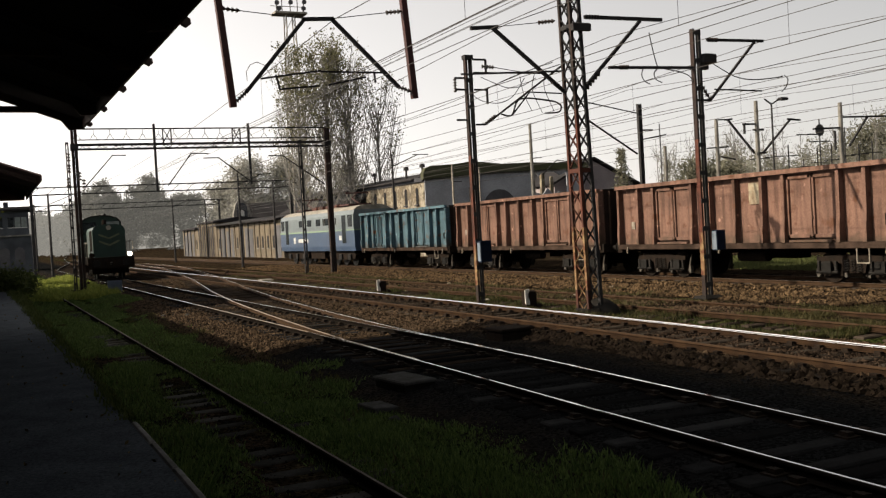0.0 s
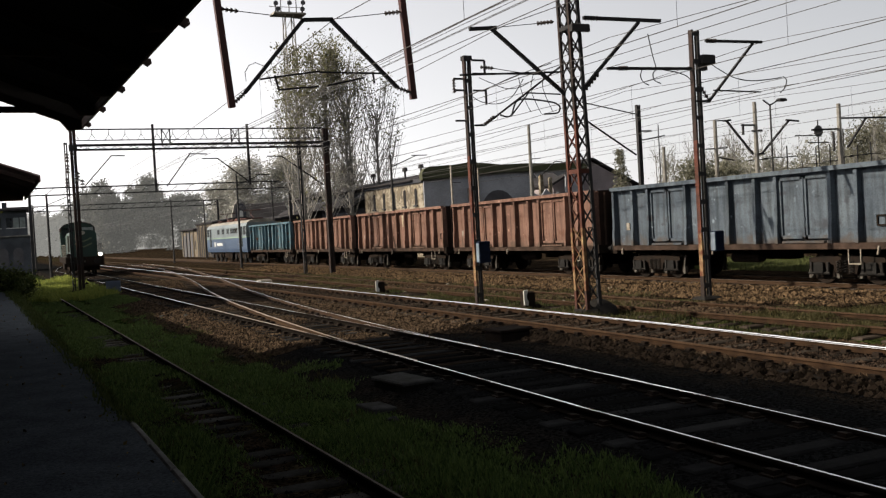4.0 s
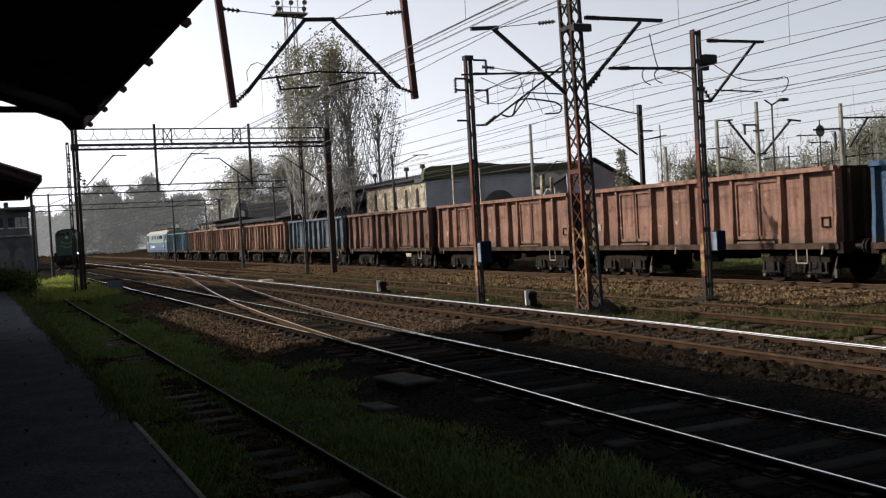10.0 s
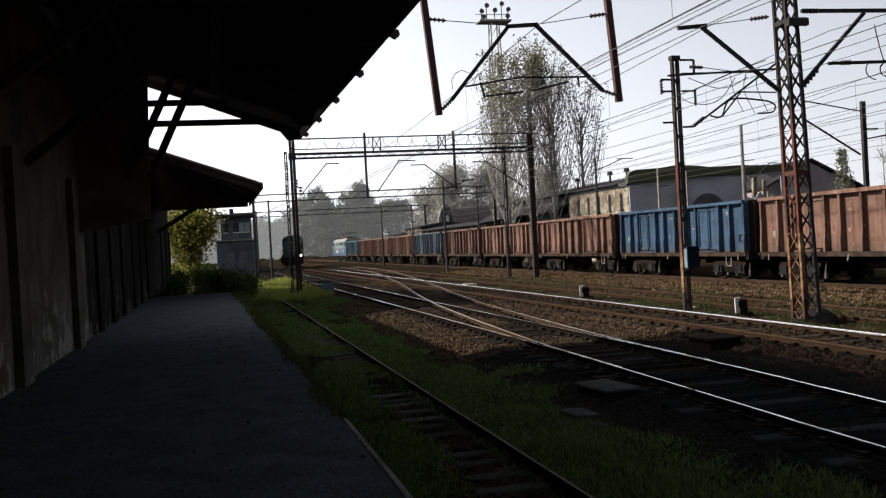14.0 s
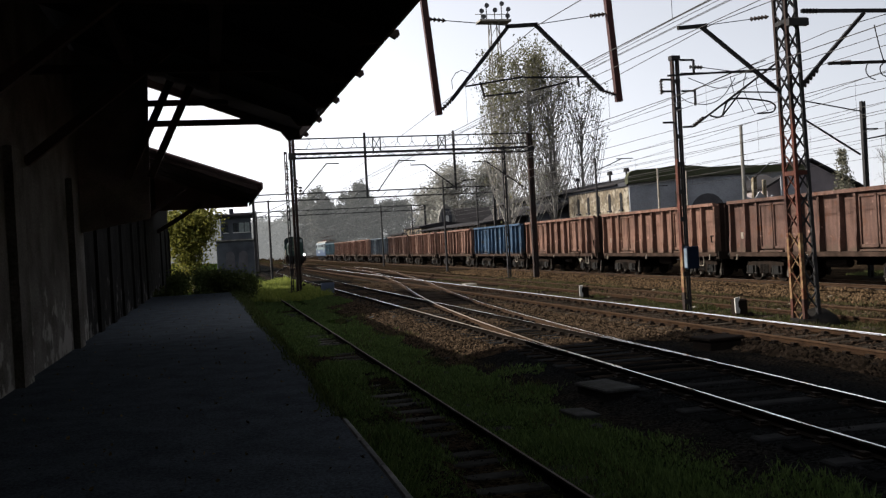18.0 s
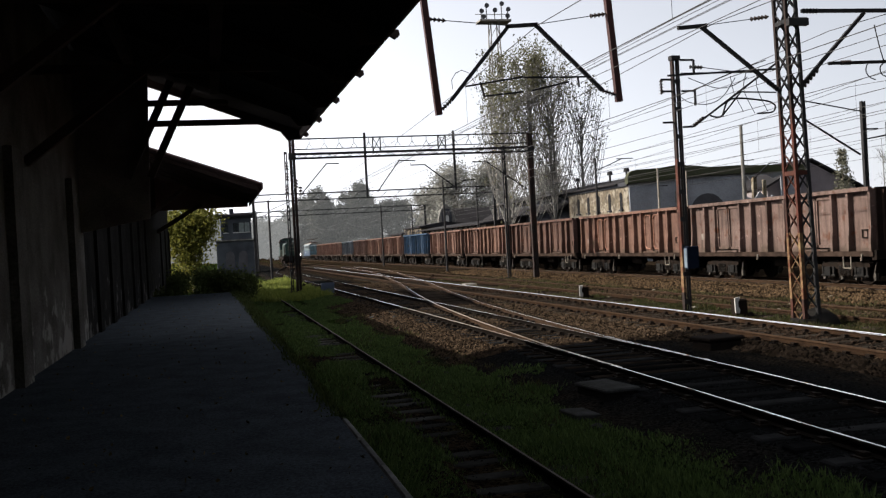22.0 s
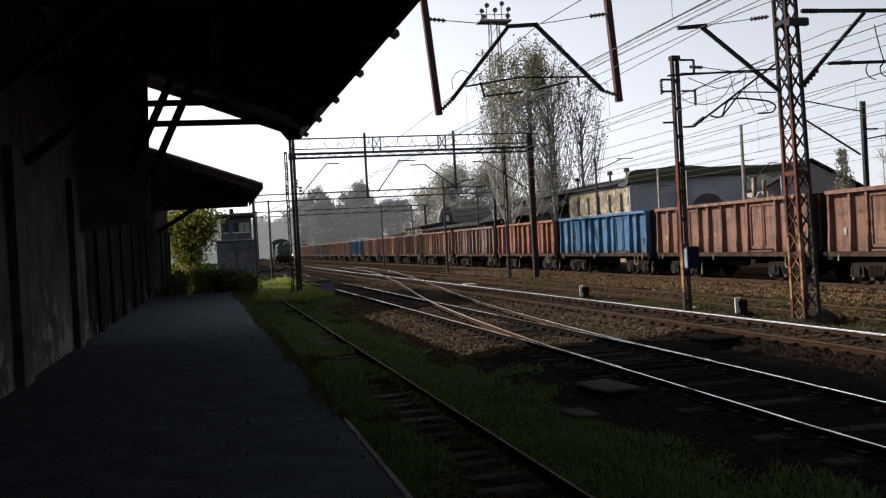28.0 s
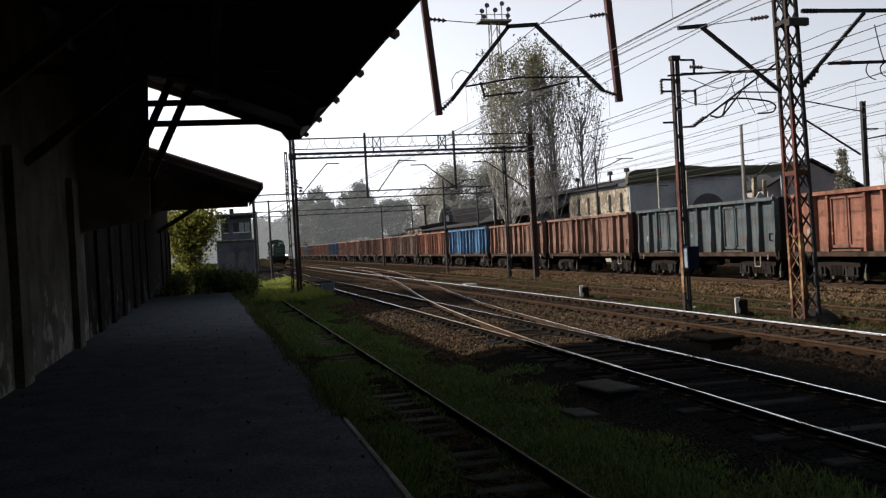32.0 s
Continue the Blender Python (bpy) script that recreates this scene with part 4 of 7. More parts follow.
    channel_mast("catenary_mast", 4.28, 54.6, 7.7, "slim dark signal mast beside the portal", rust=False, width=0.17)
    channel_mast("catenary_mast", 17.2, 55, 7.7, "dark channel mast near the portal", rust=False, width=0.2)


def build_wires():
    lines = ((6.95, 5.3, 6.6, 19.3), (11.12, 5.36, 6.66, 19.3), (14.72, 5.35, 6.7, 20.3), (19.9, 5.3, 6.76, 20.3), (22.45, 5.2, 6.9, 30.0), (27.0, 5.5, 6.9, 33.0), (31.0, 5.6, 7.0, 33.0), (36.5, 5.6, 6.9, 38.0), (12.5, 7.62, 7.75, 24.0), (12.75, 7.7, 7.95, 24.0))
    for x, zc, zm, y_at in lines:
        t = thing("overhead_line", Matrix(), "contact wire and sagging messenger wire with droppers", "overhead wire", "overhead lines")
        c, m, d = B(), B(), B()
        wire(c, [(x, y_at - 70, zc), (x, y_at + 220, zc)], 0.011)
        span, pts = 60.0, []
        for k in range(-1, 4):
            for i in range(10):
                f = i / 10
                y = y_at + (k + f) * span
                z = zm - max(0.1, zm - zc - 0.65) * 4 * f * (1 - f)
                pts.append((x, y, z))
                if i in (1, 3, 5, 7, 9) and y > 0:
                    wire(d, [(x, y, z), (x, y, zc)], 0.0045)
        wire(m, pts, 0.011)
        part("contact_wire", c, WIRE, t)
        part("messenger_wire", m, WIRE, t)
        tagged(part("dropper", d, WIRE, t), kind="stuff")


def build_feeders():
    for x, z, r in ((6.75, 4.92, 0.007), (12.4, 5.35, 0.008), (12.4, 5.56, 0.009), (19.0, 5.48, 0.01), (17.6, 5.58, 0.013), (20.6, 5.52, 0.012)):
        t = thing("feeder_wire", Matrix(), "single bare overhead feeder wire", "overhead wire", "feeder wires")
        b, pts = B(), []
        for k in range(-4, 21):
            f = ((k * 11.0) % 55) / 55
            pts.append((x, k * 11.0 + 20, z - 0.05 * 4 * f * (1 - f)))
        part("wire", wire(b, pts, r), WIRE, t)


build_catenary()
build_wires()
build_feeders()
build_tracks()


# ---- open goods wagons ----
PITCH = 13.35


def rounded_frame(fx, y0, y1, z0, z1, c, r):
    """A raised pressing round a door leaf, with cut corners."""
    b = B()
    pts = [(y0 + c, z0), (y1 - c, z0), (y1, z0 + c), (y1, z1 - c), (y1 - c, z1), (y0 + c, z1), (y0, z1 - c), (y0, z0 + c)]
    for (ya, za), (yb, zb) in zip(pts, pts[1:] + pts[:1]):
        rod(b, (fx, ya, za), (fx, yb, zb), r, None, 5)
    return b


def wagon(paint, label, group="open wagons of the goods train", doors="framed", notice=None, bars=()):
    """Four-axle open box wagon: origin mid-length at rail level."""
    w = thing("open_wagon", pose(TRACKS[4], 0, TRAIN_Z), label, "goods wagon", group)
    L, X, Z0, Z1 = 6.1, 1.45, 1.0, 3.3
    for s in (-1, 1):
        side = part("side_wall", box(B(), s * (X - 0.27) - 0.03, -L, Z0 + 0.1, s * (X - 0.27) + 0.03, L, Z1 - 0.05), paint, w)
        part("top_chord", box(B(), s * X - 0.14 if s > 0 else -X - 0.02, -L, Z1 - 0.13, X + 0.02 if s > 0 else -X + 0.14, L, Z1), paint, side)
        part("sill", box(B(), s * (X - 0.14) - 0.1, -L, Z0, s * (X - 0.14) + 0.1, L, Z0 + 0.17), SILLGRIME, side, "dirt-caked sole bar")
        ribs = (-6.03, -4.9, -4.02, -2.02, -1.15, 0.0, 1.15, 2.02, 4.02, 4.9, 6.03)
        for k, y in enumerate(ribs):
            b = B()
            d0 = X - 0.24
            prism(b, [(s * d0, Z0 + 0.17), (s * (d0 + 0.24), Z0 + 0.17), (s * (d0 + 0.24), Z0 + 0.55), (s * (d0 + 0.2), Z0 + 0.95), (s * (d0 + 0.19), Z1 - 0.13), (s * d0, Z1 - 0.13)], "y", y - 0.06, y + 0.06)
            part("rib", b, paint, side)
        for y0 in (-4.0, 2.04) if doors else ():
            for k in range(2):
                if doors == "pressed":
                    ya = y0 + 0.08 + k * 0.96
                    part("door_leaf", rounded_frame(s * (X - 0.215), ya + 0.06, ya + 0.8, Z0 + 0.36, Z1 - 0.26, 0.16, 0.05), PRESSED, side, "door leaf with a scuffed pale pressing")
                    continue
                ya = y0 + 0.06 + k * 0.95
                b = B()
                fx = s * (X - 0.215)
                for a, c, e, f in ((ya, ya + 0.1, Z0 + 0.3, Z1 - 0.2), (ya + 0.83, ya + 0.92, Z0 + 0.3, Z1 - 0.2), (ya, ya + 0.92, Z1 - 0.3, Z1 - 0.2), (ya, ya + 0.92, Z0 + 0.3, Z0 + 0.4)):
                    box(b, fx - 0.03, a, e, fx + 0.075, c, f) if s > 0 else box(b, fx - 0.075, a, e, fx + 0.03, c, f)
                box(b, fx - 0.012, ya + 0.1, Z0 + 0.4, fx + 0.006, ya + 0.83, Z1 - 0.3)
                part("door_leaf", b, paint, side)
            part("door_seam", box(B(), s * (X - 0.225) - 0.02, y0 + 0.985, Z0 + 0.25, s * (X - 0.225) + 0.02, y0 + 1.005, Z1 - 0.18), UNDER, side)
            b = B()
            rod(b, (s * (X - 0.12), y0 + 0.98, Z0 + 0.3), (s * (X - 0.12), y0 + 0.98, Z1 - 0.25), 0.02)
            for z in (1.35, 1.85):
                box(b, s * (X - 0.13) - 0.04, y0 + 0.93, z, s * (X - 0.13) + 0.04, y0 + 1.03, z + 0.06)
            part("lock_bar", b, paint, side)
            part("door_step", box(B(), s * (X - 0.06) - 0.06, y0 + 0.2, Z0 + 0.18, s * (X - 0.06) + 0.06, y0 + 1.75, Z0 + 0.24), paint, side)
    for s in (-1, 1):
        # ends face away from the sun; their shade is in the dark colour
        end = part("end_wall", box(B(), -X + 0.27, s * (L - 0.03) - 0.03, Z0 + 0.1, X - 0.27, s * (L - 0.03) + 0.03, Z1 - 0.02), ENDSHADE, w, "end wall with shade in its dark colour")
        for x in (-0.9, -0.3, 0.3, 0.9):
            part("end_post", box(B(), x - 0.06, s * L if s > 0 else -L - 0.12, Z0, x + 0.06, L + 0.12 if s > 0 else -L, Z1 - 0.1), ENDSHADE, end)
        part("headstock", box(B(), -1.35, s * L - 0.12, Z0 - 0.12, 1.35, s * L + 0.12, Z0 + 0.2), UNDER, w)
        for x in (-0.875, 0.875):
            bf = B()
            rod(bf, (x, s * (L + 0.1), 1.05), (x, s * (L + 0.5), 1.05), 0.09, 0.08, 8)
            rod(bf, (x, s * (L + 0.5), 1.05), (x, s * (L + 0.545), 1.05), 0.22, 0.22, 12)
            part("buffer", bf, BUFFER, w)
        part("coupling", bar(B(), (0, s * (L + 0.1), 0.98), (0, s * (L + 0.58), 0.95), 0.09, 0.12), UNDER, w)
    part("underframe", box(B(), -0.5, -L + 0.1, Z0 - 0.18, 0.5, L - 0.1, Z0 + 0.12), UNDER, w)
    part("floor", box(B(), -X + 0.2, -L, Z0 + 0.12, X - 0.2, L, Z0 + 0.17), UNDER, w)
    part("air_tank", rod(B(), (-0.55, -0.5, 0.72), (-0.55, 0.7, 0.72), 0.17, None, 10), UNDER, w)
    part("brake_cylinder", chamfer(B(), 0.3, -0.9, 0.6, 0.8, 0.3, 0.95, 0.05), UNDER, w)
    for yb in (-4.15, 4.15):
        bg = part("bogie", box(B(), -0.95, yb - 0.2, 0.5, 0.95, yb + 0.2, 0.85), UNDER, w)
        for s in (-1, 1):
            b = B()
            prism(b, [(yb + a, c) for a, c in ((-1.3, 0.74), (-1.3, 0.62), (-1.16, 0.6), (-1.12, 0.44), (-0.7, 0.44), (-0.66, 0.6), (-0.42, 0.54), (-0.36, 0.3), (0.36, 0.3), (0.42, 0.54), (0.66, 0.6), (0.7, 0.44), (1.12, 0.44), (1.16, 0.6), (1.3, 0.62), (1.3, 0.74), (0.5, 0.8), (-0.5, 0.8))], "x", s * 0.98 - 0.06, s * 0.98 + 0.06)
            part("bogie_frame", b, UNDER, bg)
            for ya in (-1.42, -0.4, 0.4, 1.42):
                hangers = B()
                rod(hangers, (s * 0.86, yb + ya, 0.78), (s * 0.9, yb + ya + (0.12 if ya < 0 else -0.12), 0.2), 0.028, None, 5)
                box(hangers, s * 0.86 - 0.06, yb + ya * 0.97 - 0.05, 0.16, s * 0.86 + 0.06, yb + ya * 0.97 + 0.05, 0.4)
                part("brake_hanger", hangers, HANGER, bg, "dusty pale brake hanger")
            for q in (-0.22, 0.0, 0.22):
                coil = B()
                wire(coil, [(s * 1.07 + 0.06 * math.cos(k * 1.05), yb + q + 0.06 * math.sin(k * 1.05), 0.33 + 0.0115 * k) for k in range(31)], 0.018, 4)
                part("coil_spring", coil, SPRING, bg)
            for ya in (-0.9, 0.9):
                part("axle_box", chamfer(B(), s * 1.0 - 0.13, yb + ya - 0.17, 0.3, s * 1.0 + 0.13, yb + ya + 0.17, 0.62, 0.04), BUFFER, bg)
        for ya in (-0.9, 0.9):
            b = B()
            rod(b, (-0.95, yb + ya, 0.46), (0.95, yb + ya, 0.46), 0.08, None, 8)
            for s in (-1, 1):
                rod(b, (s * 0.7, yb + ya, 0.46), (s * 0.83, yb + ya, 0.46), 0.46, 0.46, 20)
                rod(b, (s * 0.67, yb + ya, 0.46), (s * 0.7, yb + ya, 0.46), 0.49, 0.49, 20)
            part("wheelset", b, UNDER, bg)
    # side fittings that catch the light: a framed foot step, label holders, brake handles
    for s in (-1, 1):
        if notice:
            part("notice_panel", box(B(), s * (X - 0.215) - 0.012, notice, 2.35, s * (X - 0.215) + 0.012, notice + 0.5, 3.0), NOTICE, w, "faded yellowish notice panel")
        holder = B()
        for a, c, e, f in ((-5.72, -5.4, 1.6, 1.64), (-5.72, -5.4, 1.86, 1.9), (-5.72, -5.68, 1.6, 1.9), (-5.44, -5.4, 1.6, 1.9)):
            box(holder, s * (X - 0.215) - 0.02, a, e, s * (X - 0.215) + 0.02, c, f)
        part("label_holder", holder, UNDER, w)
        part("label_plate", chamfer(B(), s * (X - 0.215) - 0.015, 5.28, 1.72, s * (X - 0.215) + 0.015, 5.46, 1.98, 0.004), SCUFF, w, "small off-white label plate")
        for y, z, u, v in bars:
            part("marking", box(B(), s * (X - 0.236) - 0.004, y, z, s * (X - 0.236) + 0.004, y + u, z + v), SCUFF, w, "worn white marking")
        for y in (-5.6, 0.7, 5.5):
            part("bracket", bar(B(), (s * (X - 0.02), y, 1.08), (s * (X - 0.02), y + 0.05, 0.86), 0.05, 0.05), SCUFF, w, "pale worn brake handle")
        for ya in (-4.15, 4.15):
            for d in (-0.9, 0.9):
                sp = B()
                for q in (-0.3, 0.3):
                    rod(sp, (s * 1.06, ya + d + q, 0.34), (s * 1.06, ya + d + q, 0.62), 0.055, None, 6)
                bar(sp, (s * 1.08, ya + d - 0.38, 0.3), (s * 1.08, ya + d + 0.38, 0.3), 0.05, 0.06)
                part("spring", sp, SPRING, w)
    for s in (-1, 1):
        b = B()
        for ya, yc in ((4.6, 4.6), (5.0, 5.0)):
            rod(b, (s * 1.42, -ya, 1.0), (s * 1.42, -yc, 0.6), 0.022, None, 5)
        rod(b, (s * 1.42, -4.6, 0.6), (s * 1.42, -5.0, 0.6), 0.022, None, 5)
        part("step", b, SCUFF, w, "pale framed foot step")
    return w


def wagon_paint(name, base, second, patch, bloom=(0.07, 0.032, 0.02)):
    """Faded paint with vertical dirt streaks, rust blooms and pale scuffs."""
    m = material(name, base, 0.7, 0.0, vary=0.35, scale=1.1, fine=22, second=second, patch=patch, bump=0.2, random_per=0.07, spec=0.08)
    n, l = m.node_tree.nodes, m.node_tree.links
    b = n["Principled BSDF"]
    last = b.inputs["Base Color"].links[0].from_socket
    tc = n.new("ShaderNodeTexCoord")
    mp = n.new("ShaderNodeMapping")
    mp.inputs["Scale"].default_value = (4.0, 5.0, 0.55)
    l.new(tc.outputs["Object"], mp.inputs["Vector"])

    def layer(vector, scale, lo, hi, colour, blend, last, detail=5):
        t = n.new("ShaderNodeTexNoise")
        t.inputs["Scale"].default_value, t.inputs["Detail"].default_value = scale, detail
        l.new(vector, t.inputs["Vector"])
        r = n.new("ShaderNodeMapRange")
        r.inputs["From Min"].default_value, r.inputs["From Max"].default_value = lo, hi
        l.new(t.outputs["Fac"], r.inputs["Value"])
        x = n.new("ShaderNodeMix")
        x.data_type, x.blend_type = "RGBA", blend
        l.new(r.outputs["Result"], x.inputs["Factor"])
        l.new(last, x.inputs["A"])
        x.inputs["B"].default_value = (*colour, 1)
        return x.outputs["Result"]
    last = layer(mp.outputs["Vector"], 1.0, 0.45, 0.75, (0.45, 0.44, 0.42), "MULTIPLY", last)
    last = layer(tc.outputs["Object"], 2.6, 0.58, 0.7, bloom, "MIX", last, 8)
    last = layer(tc.outputs["Object"], 3.7, 0.66, 0.74, tuple(min(0.6, c * 1.5 + 0.02) for c in base), "MIX", last, 8)
    # splashed dirt along the foot of the sides, with an uneven upper edge
    sp, gn, up, gate, grime = n.new("ShaderNodeSeparateXYZ"), n.new("ShaderNodeTexNoise"), n.new("ShaderNodeMath"), n.new("ShaderNodeMapRange"), n.new("ShaderNodeMix")
    gn.inputs["Scale"].default_value, gn.inputs["Detail"].default_value = 2.4, 7
    l.new(tc.outputs["Object"], sp.inputs[0])
    l.new(tc.outputs["Object"], gn.inputs["Vector"])
    up.operation = "MULTIPLY_ADD"
    up.inputs[1].default_value = -1.3
    l.new(gn.outputs["Fac"], up.inputs[0])
    l.new(sp.outputs["Z"], up.inputs[2])
    gate.inputs["From Min"].default_value, gate.inputs["From Max"].default_value = 0.5, 0.82
    gate.inputs["To Min"].default_value, gate.inputs["To Max"].default_value = 0.75, 0.0
    l.new(up.outputs[0], gate.inputs["Value"])
    grime.data_type = "RGBA"
    grime.inputs["B"].default_value = (0.045, 0.034, 0.026, 1)
    l.new(gate.outputs["Result"], grime.inputs["Factor"])
    l.new(last, grime.inputs["A"])
    l.new(grime.outputs["Result"], b.inputs["Base Color"])
    return m


RED = wagon_paint("rust red wagon paint", (0.147, 0.085, 0.067), (0.1, 0.059, 0.047), 0.4)
MAUVE = wagon_paint("dusty mauve brown wagon paint", (0.135, 0.094, 0.083), (0.094, 0.066, 0.058), 0.4)
BROWN = wagon_paint("brown wagon paint", (0.1, 0.06, 0.05), (0.066, 0.041, 0.035), 0.42)
BRIGHT = wagon_paint("orange red wagon paint", (0.171, 0.078, 0.0561), (0.124, 0.0563, 0.0423), 0.38)
BLUE = wagon_paint("blue wagon paint", (0.034, 0.064, 0.112), (0.023, 0.044, 0.077), 0.38, (0.035, 0.036, 0.042))
PALEBLUE = wagon_paint("sky blue wagon paint", (0.0493, 0.108, 0.196), (0.0336, 0.0784, 0.146), 0.38)
TEAL = wagon_paint("faded teal wagon paint", (0.0614, 0.112, 0.143), (0.0429, 0.0797, 0.1), 0.38)
GREY = wagon_paint("grey blue wagon paint", (0.072, 0.09, 0.11), (0.04, 0.052, 0.068), 0.44, (0.03, 0.034, 0.042))
GREEN_GREY = wagon_paint("grey green wagon paint", (0.062, 0.077, 0.085), (0.042, 0.052, 0.058), 0.4)
PRESSED = wagon_paint("scuffed red door paint", (0.265, 0.143, 0.107), (0.174, 0.0869, 0.0614), 0.45)
NOTICE = material("faded yellow panel", (0.28, 0.245, 0.175), 0.7, scale=5, fine=40, second=(0.16, 0.11, 0.07), patch=0.42)
SCUFF = material("worn off-white paint", (0.2, 0.185, 0.16), 0.7, scale=5, fine=40, second=(0.12, 0.1, 0.08), patch=0.5)
ORDER = "TRNRGBRRURRBPMOLRRVO"
CHALK = ((-1.0, 2.6, 0.35, 0.06), (-0.5, 2.3, 0.3, 0.05), (0.3, 2.75, 0.5, 0.05), (1.3, 2.5, 0.4, 0.08), (-1.9, 2.2, 0.5, 0.06), (-5.0, 2.7, 0.6, 0.2), (-5.0, 2.4, 0.45, 0.1))
KINDS = {
    "T": (TEAL, "faded teal blue open goods wagon on the goods track"), "R": (RED, "rust red open goods wagon with ribbed sides"),
    "B": (BROWN, "dull brown open goods wagon with ribbed sides"), "O": (BRIGHT, "orange red open goods wagon with ribbed sides"),
    "U": (BLUE, "blue open goods wagon with scuffed ribbed sides"), "G": (GREY, "grey-blue open goods wagon with scuffed ribbed sides"),
    "V": (GREEN_GREY, "grey green open goods wagon with ribbed sides"), "N": (RED, "rust red open goods wagon with a pale notice panel"),
    "M": (MAUVE, "mauve brown open goods wagon with grimy ribbed sides"), "L": (PALEBLUE, "bright blue open goods wagon with worn white markings"),
    "P": (RED, "rust red open goods wagon with pale pressed doors")}
EXTRAS = {"N": {"notice": -1.0}, "P": {"doors": "pressed"}, "U": {"bars": CHALK}, "L": {"bars": CHALK}}
WAGONS = []
TRAIN_Y0 = 56.4
made = {}
for i, k in enumerate(ORDER):
    m = pose(TRACKS[4], TRAIN_Y0 - PITCH * (i + 0.5), TRAIN_Z)
    if k in made:
        w = copy_thing(made[k], m)
    else:
        w = made[k] = wagon(*KINDS[k], **EXTRAS.get(k, {}))
        w.matrix_basis = m
    WAGONS.append(w)


# ---- locomotives ----
def electric_loco():
    e = thing("electric_locomotive", pose(TRACKS[4], TRAIN_Y0 + 8.75, TRAIN_Z), "blue six-axle electric locomotive with pale upper body and cream roof", "locomotive")
    blue = material("locomotive blue", (0.03, 0.052, 0.095), 0.45, scale=1, fine=30, vary=0.2)
    pale = material("locomotive pale grey", (0.105, 0.13, 0.143), 0.45, scale=1, fine=30, vary=0.2)
    stripe = material("locomotive green stripe", (0.15, 0.22, 0.15), 0.5, scale=2, fine=30, vary=0.15)
    L = 8.3
    part("lower_body", prism(B(), [(-1.4, 1.0), (1.4, 1.0), (1.45, 1.3), (1.45, 2.3), (-1.45, 2.3), (-1.45, 1.3)], "y", -L, L), blue, e)
    part("stripe", box(B(), -1.46, -L - 0.01, 2.3, 1.46, L + 0.01, 2.39), stripe, e)
    part("upper_body", prism(B(), [(-1.45, 2.39), (1.45, 2.39), (1.42, 3.35), (1.3, 3.6), (-1.3, 3.6), (-1.42, 3.35)], "y", -L + 0.1, L - 0.1), pale, e)
    part("roof", prism(B(), [(-1.3, 3.6), (1.3, 3.6), (1.0, 3.8), (0.6, 3.9), (-0.6, 3.9), (-1.0, 3.8)], "y", -L + 0.35, L - 0.35), DIRTYWHITE, e, "dirty cream curved roof")
    for y, w, z0, z1 in ((-L + 0.35, 0.75, 2.55, 3.3), (-L + 1.55, 0.7, 1.5, 3.3), (L - 1.1, 0.75, 2.55, 3.3), (L - 2.2, 0.7, 1.5, 3.3), (-3.6, 0.9, 2.75, 3.2), (-1.6, 0.9, 2.75, 3.2), (0.4, 0.9, 2.75, 3.2), (2.4, 0.9, 2.75, 3.2)):
        part("window" if z0 > 2 else "cab_door", box(B(), -1.462, y, z0, -1.40, y + w, z1), GLASS, e)
    for x in (-0.75, 0.1):
        part("windscreen", box(B(), x, L - 0.12, 2.6, x + 0.65, L - 0.07, 3.3), GLASS, e)
    part("emblem", box(B(), -1.458, 4.35, 1.55, -1.44, 4.8, 2.0), WHITE, e, "white emblem shape")
    part("lettering_band", box(B(), -1.458, 1.3, 1.62, -1.44, 3.6, 1.88), WHITE, e, "white lettering band")
    part("number_band", box(B(), -1.458, -5.9, 1.7, -1.44, -5.4, 2.0), WHITE, e, "white number band")
    for k in range(9):
        part("vent_grille", box(B(), -1.456, -4.9 + k * 0.32, 2.75, -1.43, -4.75 + k * 0.32, 3.2), UNDER, e)
    for y in (-4.9, 4.9):
        base = part("pantograph", box(B(), -0.8, y - 0.9, 3.95, 0.8, y + 0.9, 4.05), FASCIA, e, "dark red pantograph")
        part("lower_arm", rod(B(), (0, y - 0.7, 4.05), (0, y + 0.6, 4.45), 0.04), FASCIA, base)
        part("upper_arm", rod(B(), (0, y + 0.6, 4.45), (0, y - 0.4, 4.75), 0.035), FASCIA, base)
        part("collector", rod(B(), (-0.8, y - 0.4, 4.77), (0.8, y - 0.4, 4.77), 0.045), FASCIA, base)
        for x in (-0.7, 0.7):
            part("insulator", insulator(B(), (x, y, 3.78), (x, y, 3.97), 0.08, 3), PORCELAIN, base)
    for y in (-2.2, -0.8, 0.9, 2.3):
        part("roof_gear", chamfer(B(), -0.55, y - 0.5, 3.88, 0.55, y + 0.5, 4.15, 0.1), RUSTSTEEL, e)
    for yb in (-4.9, 4.9):
        bg = part("bogie", prism(B(), [(yb - 2.6, 0.75), (yb - 2.5, 0.5), (yb - 0.9, 0.42), (yb + 0.9, 0.42), (yb + 2.5, 0.5), (yb + 2.6, 0.75), (yb + 2.3, 0.98), (yb - 2.3, 0.98)], "x", -1.15, 1.15), UNDER, e)
        for ya in (-1.75, 0, 1.75):
            for s in (-1, 1):
                part("wheel", rod(B(), (s * 0.7, yb + ya, 0.6), (s * 0.85, yb + ya, 0.6), 0.6, 0.6, 20), BUFFER, bg)
            part("axle_box", chamfer(B(), -1.27, yb + ya - 0.25, 0.4, -1.16, yb + ya + 0.25, 0.8, 0.05), BUFFER, bg)
    part("tank", box(B(), -1.2, -1.5, 0.45, 1.2, 1.5, 1.0), UNDER, e)
    for s in (-1, 1):
        for x in (-0.875, 0.875):
            b = B()
            rod(b, (x, s * L, 1.05), (x, s * (L + 0.45), 1.05), 0.1, None, 8)
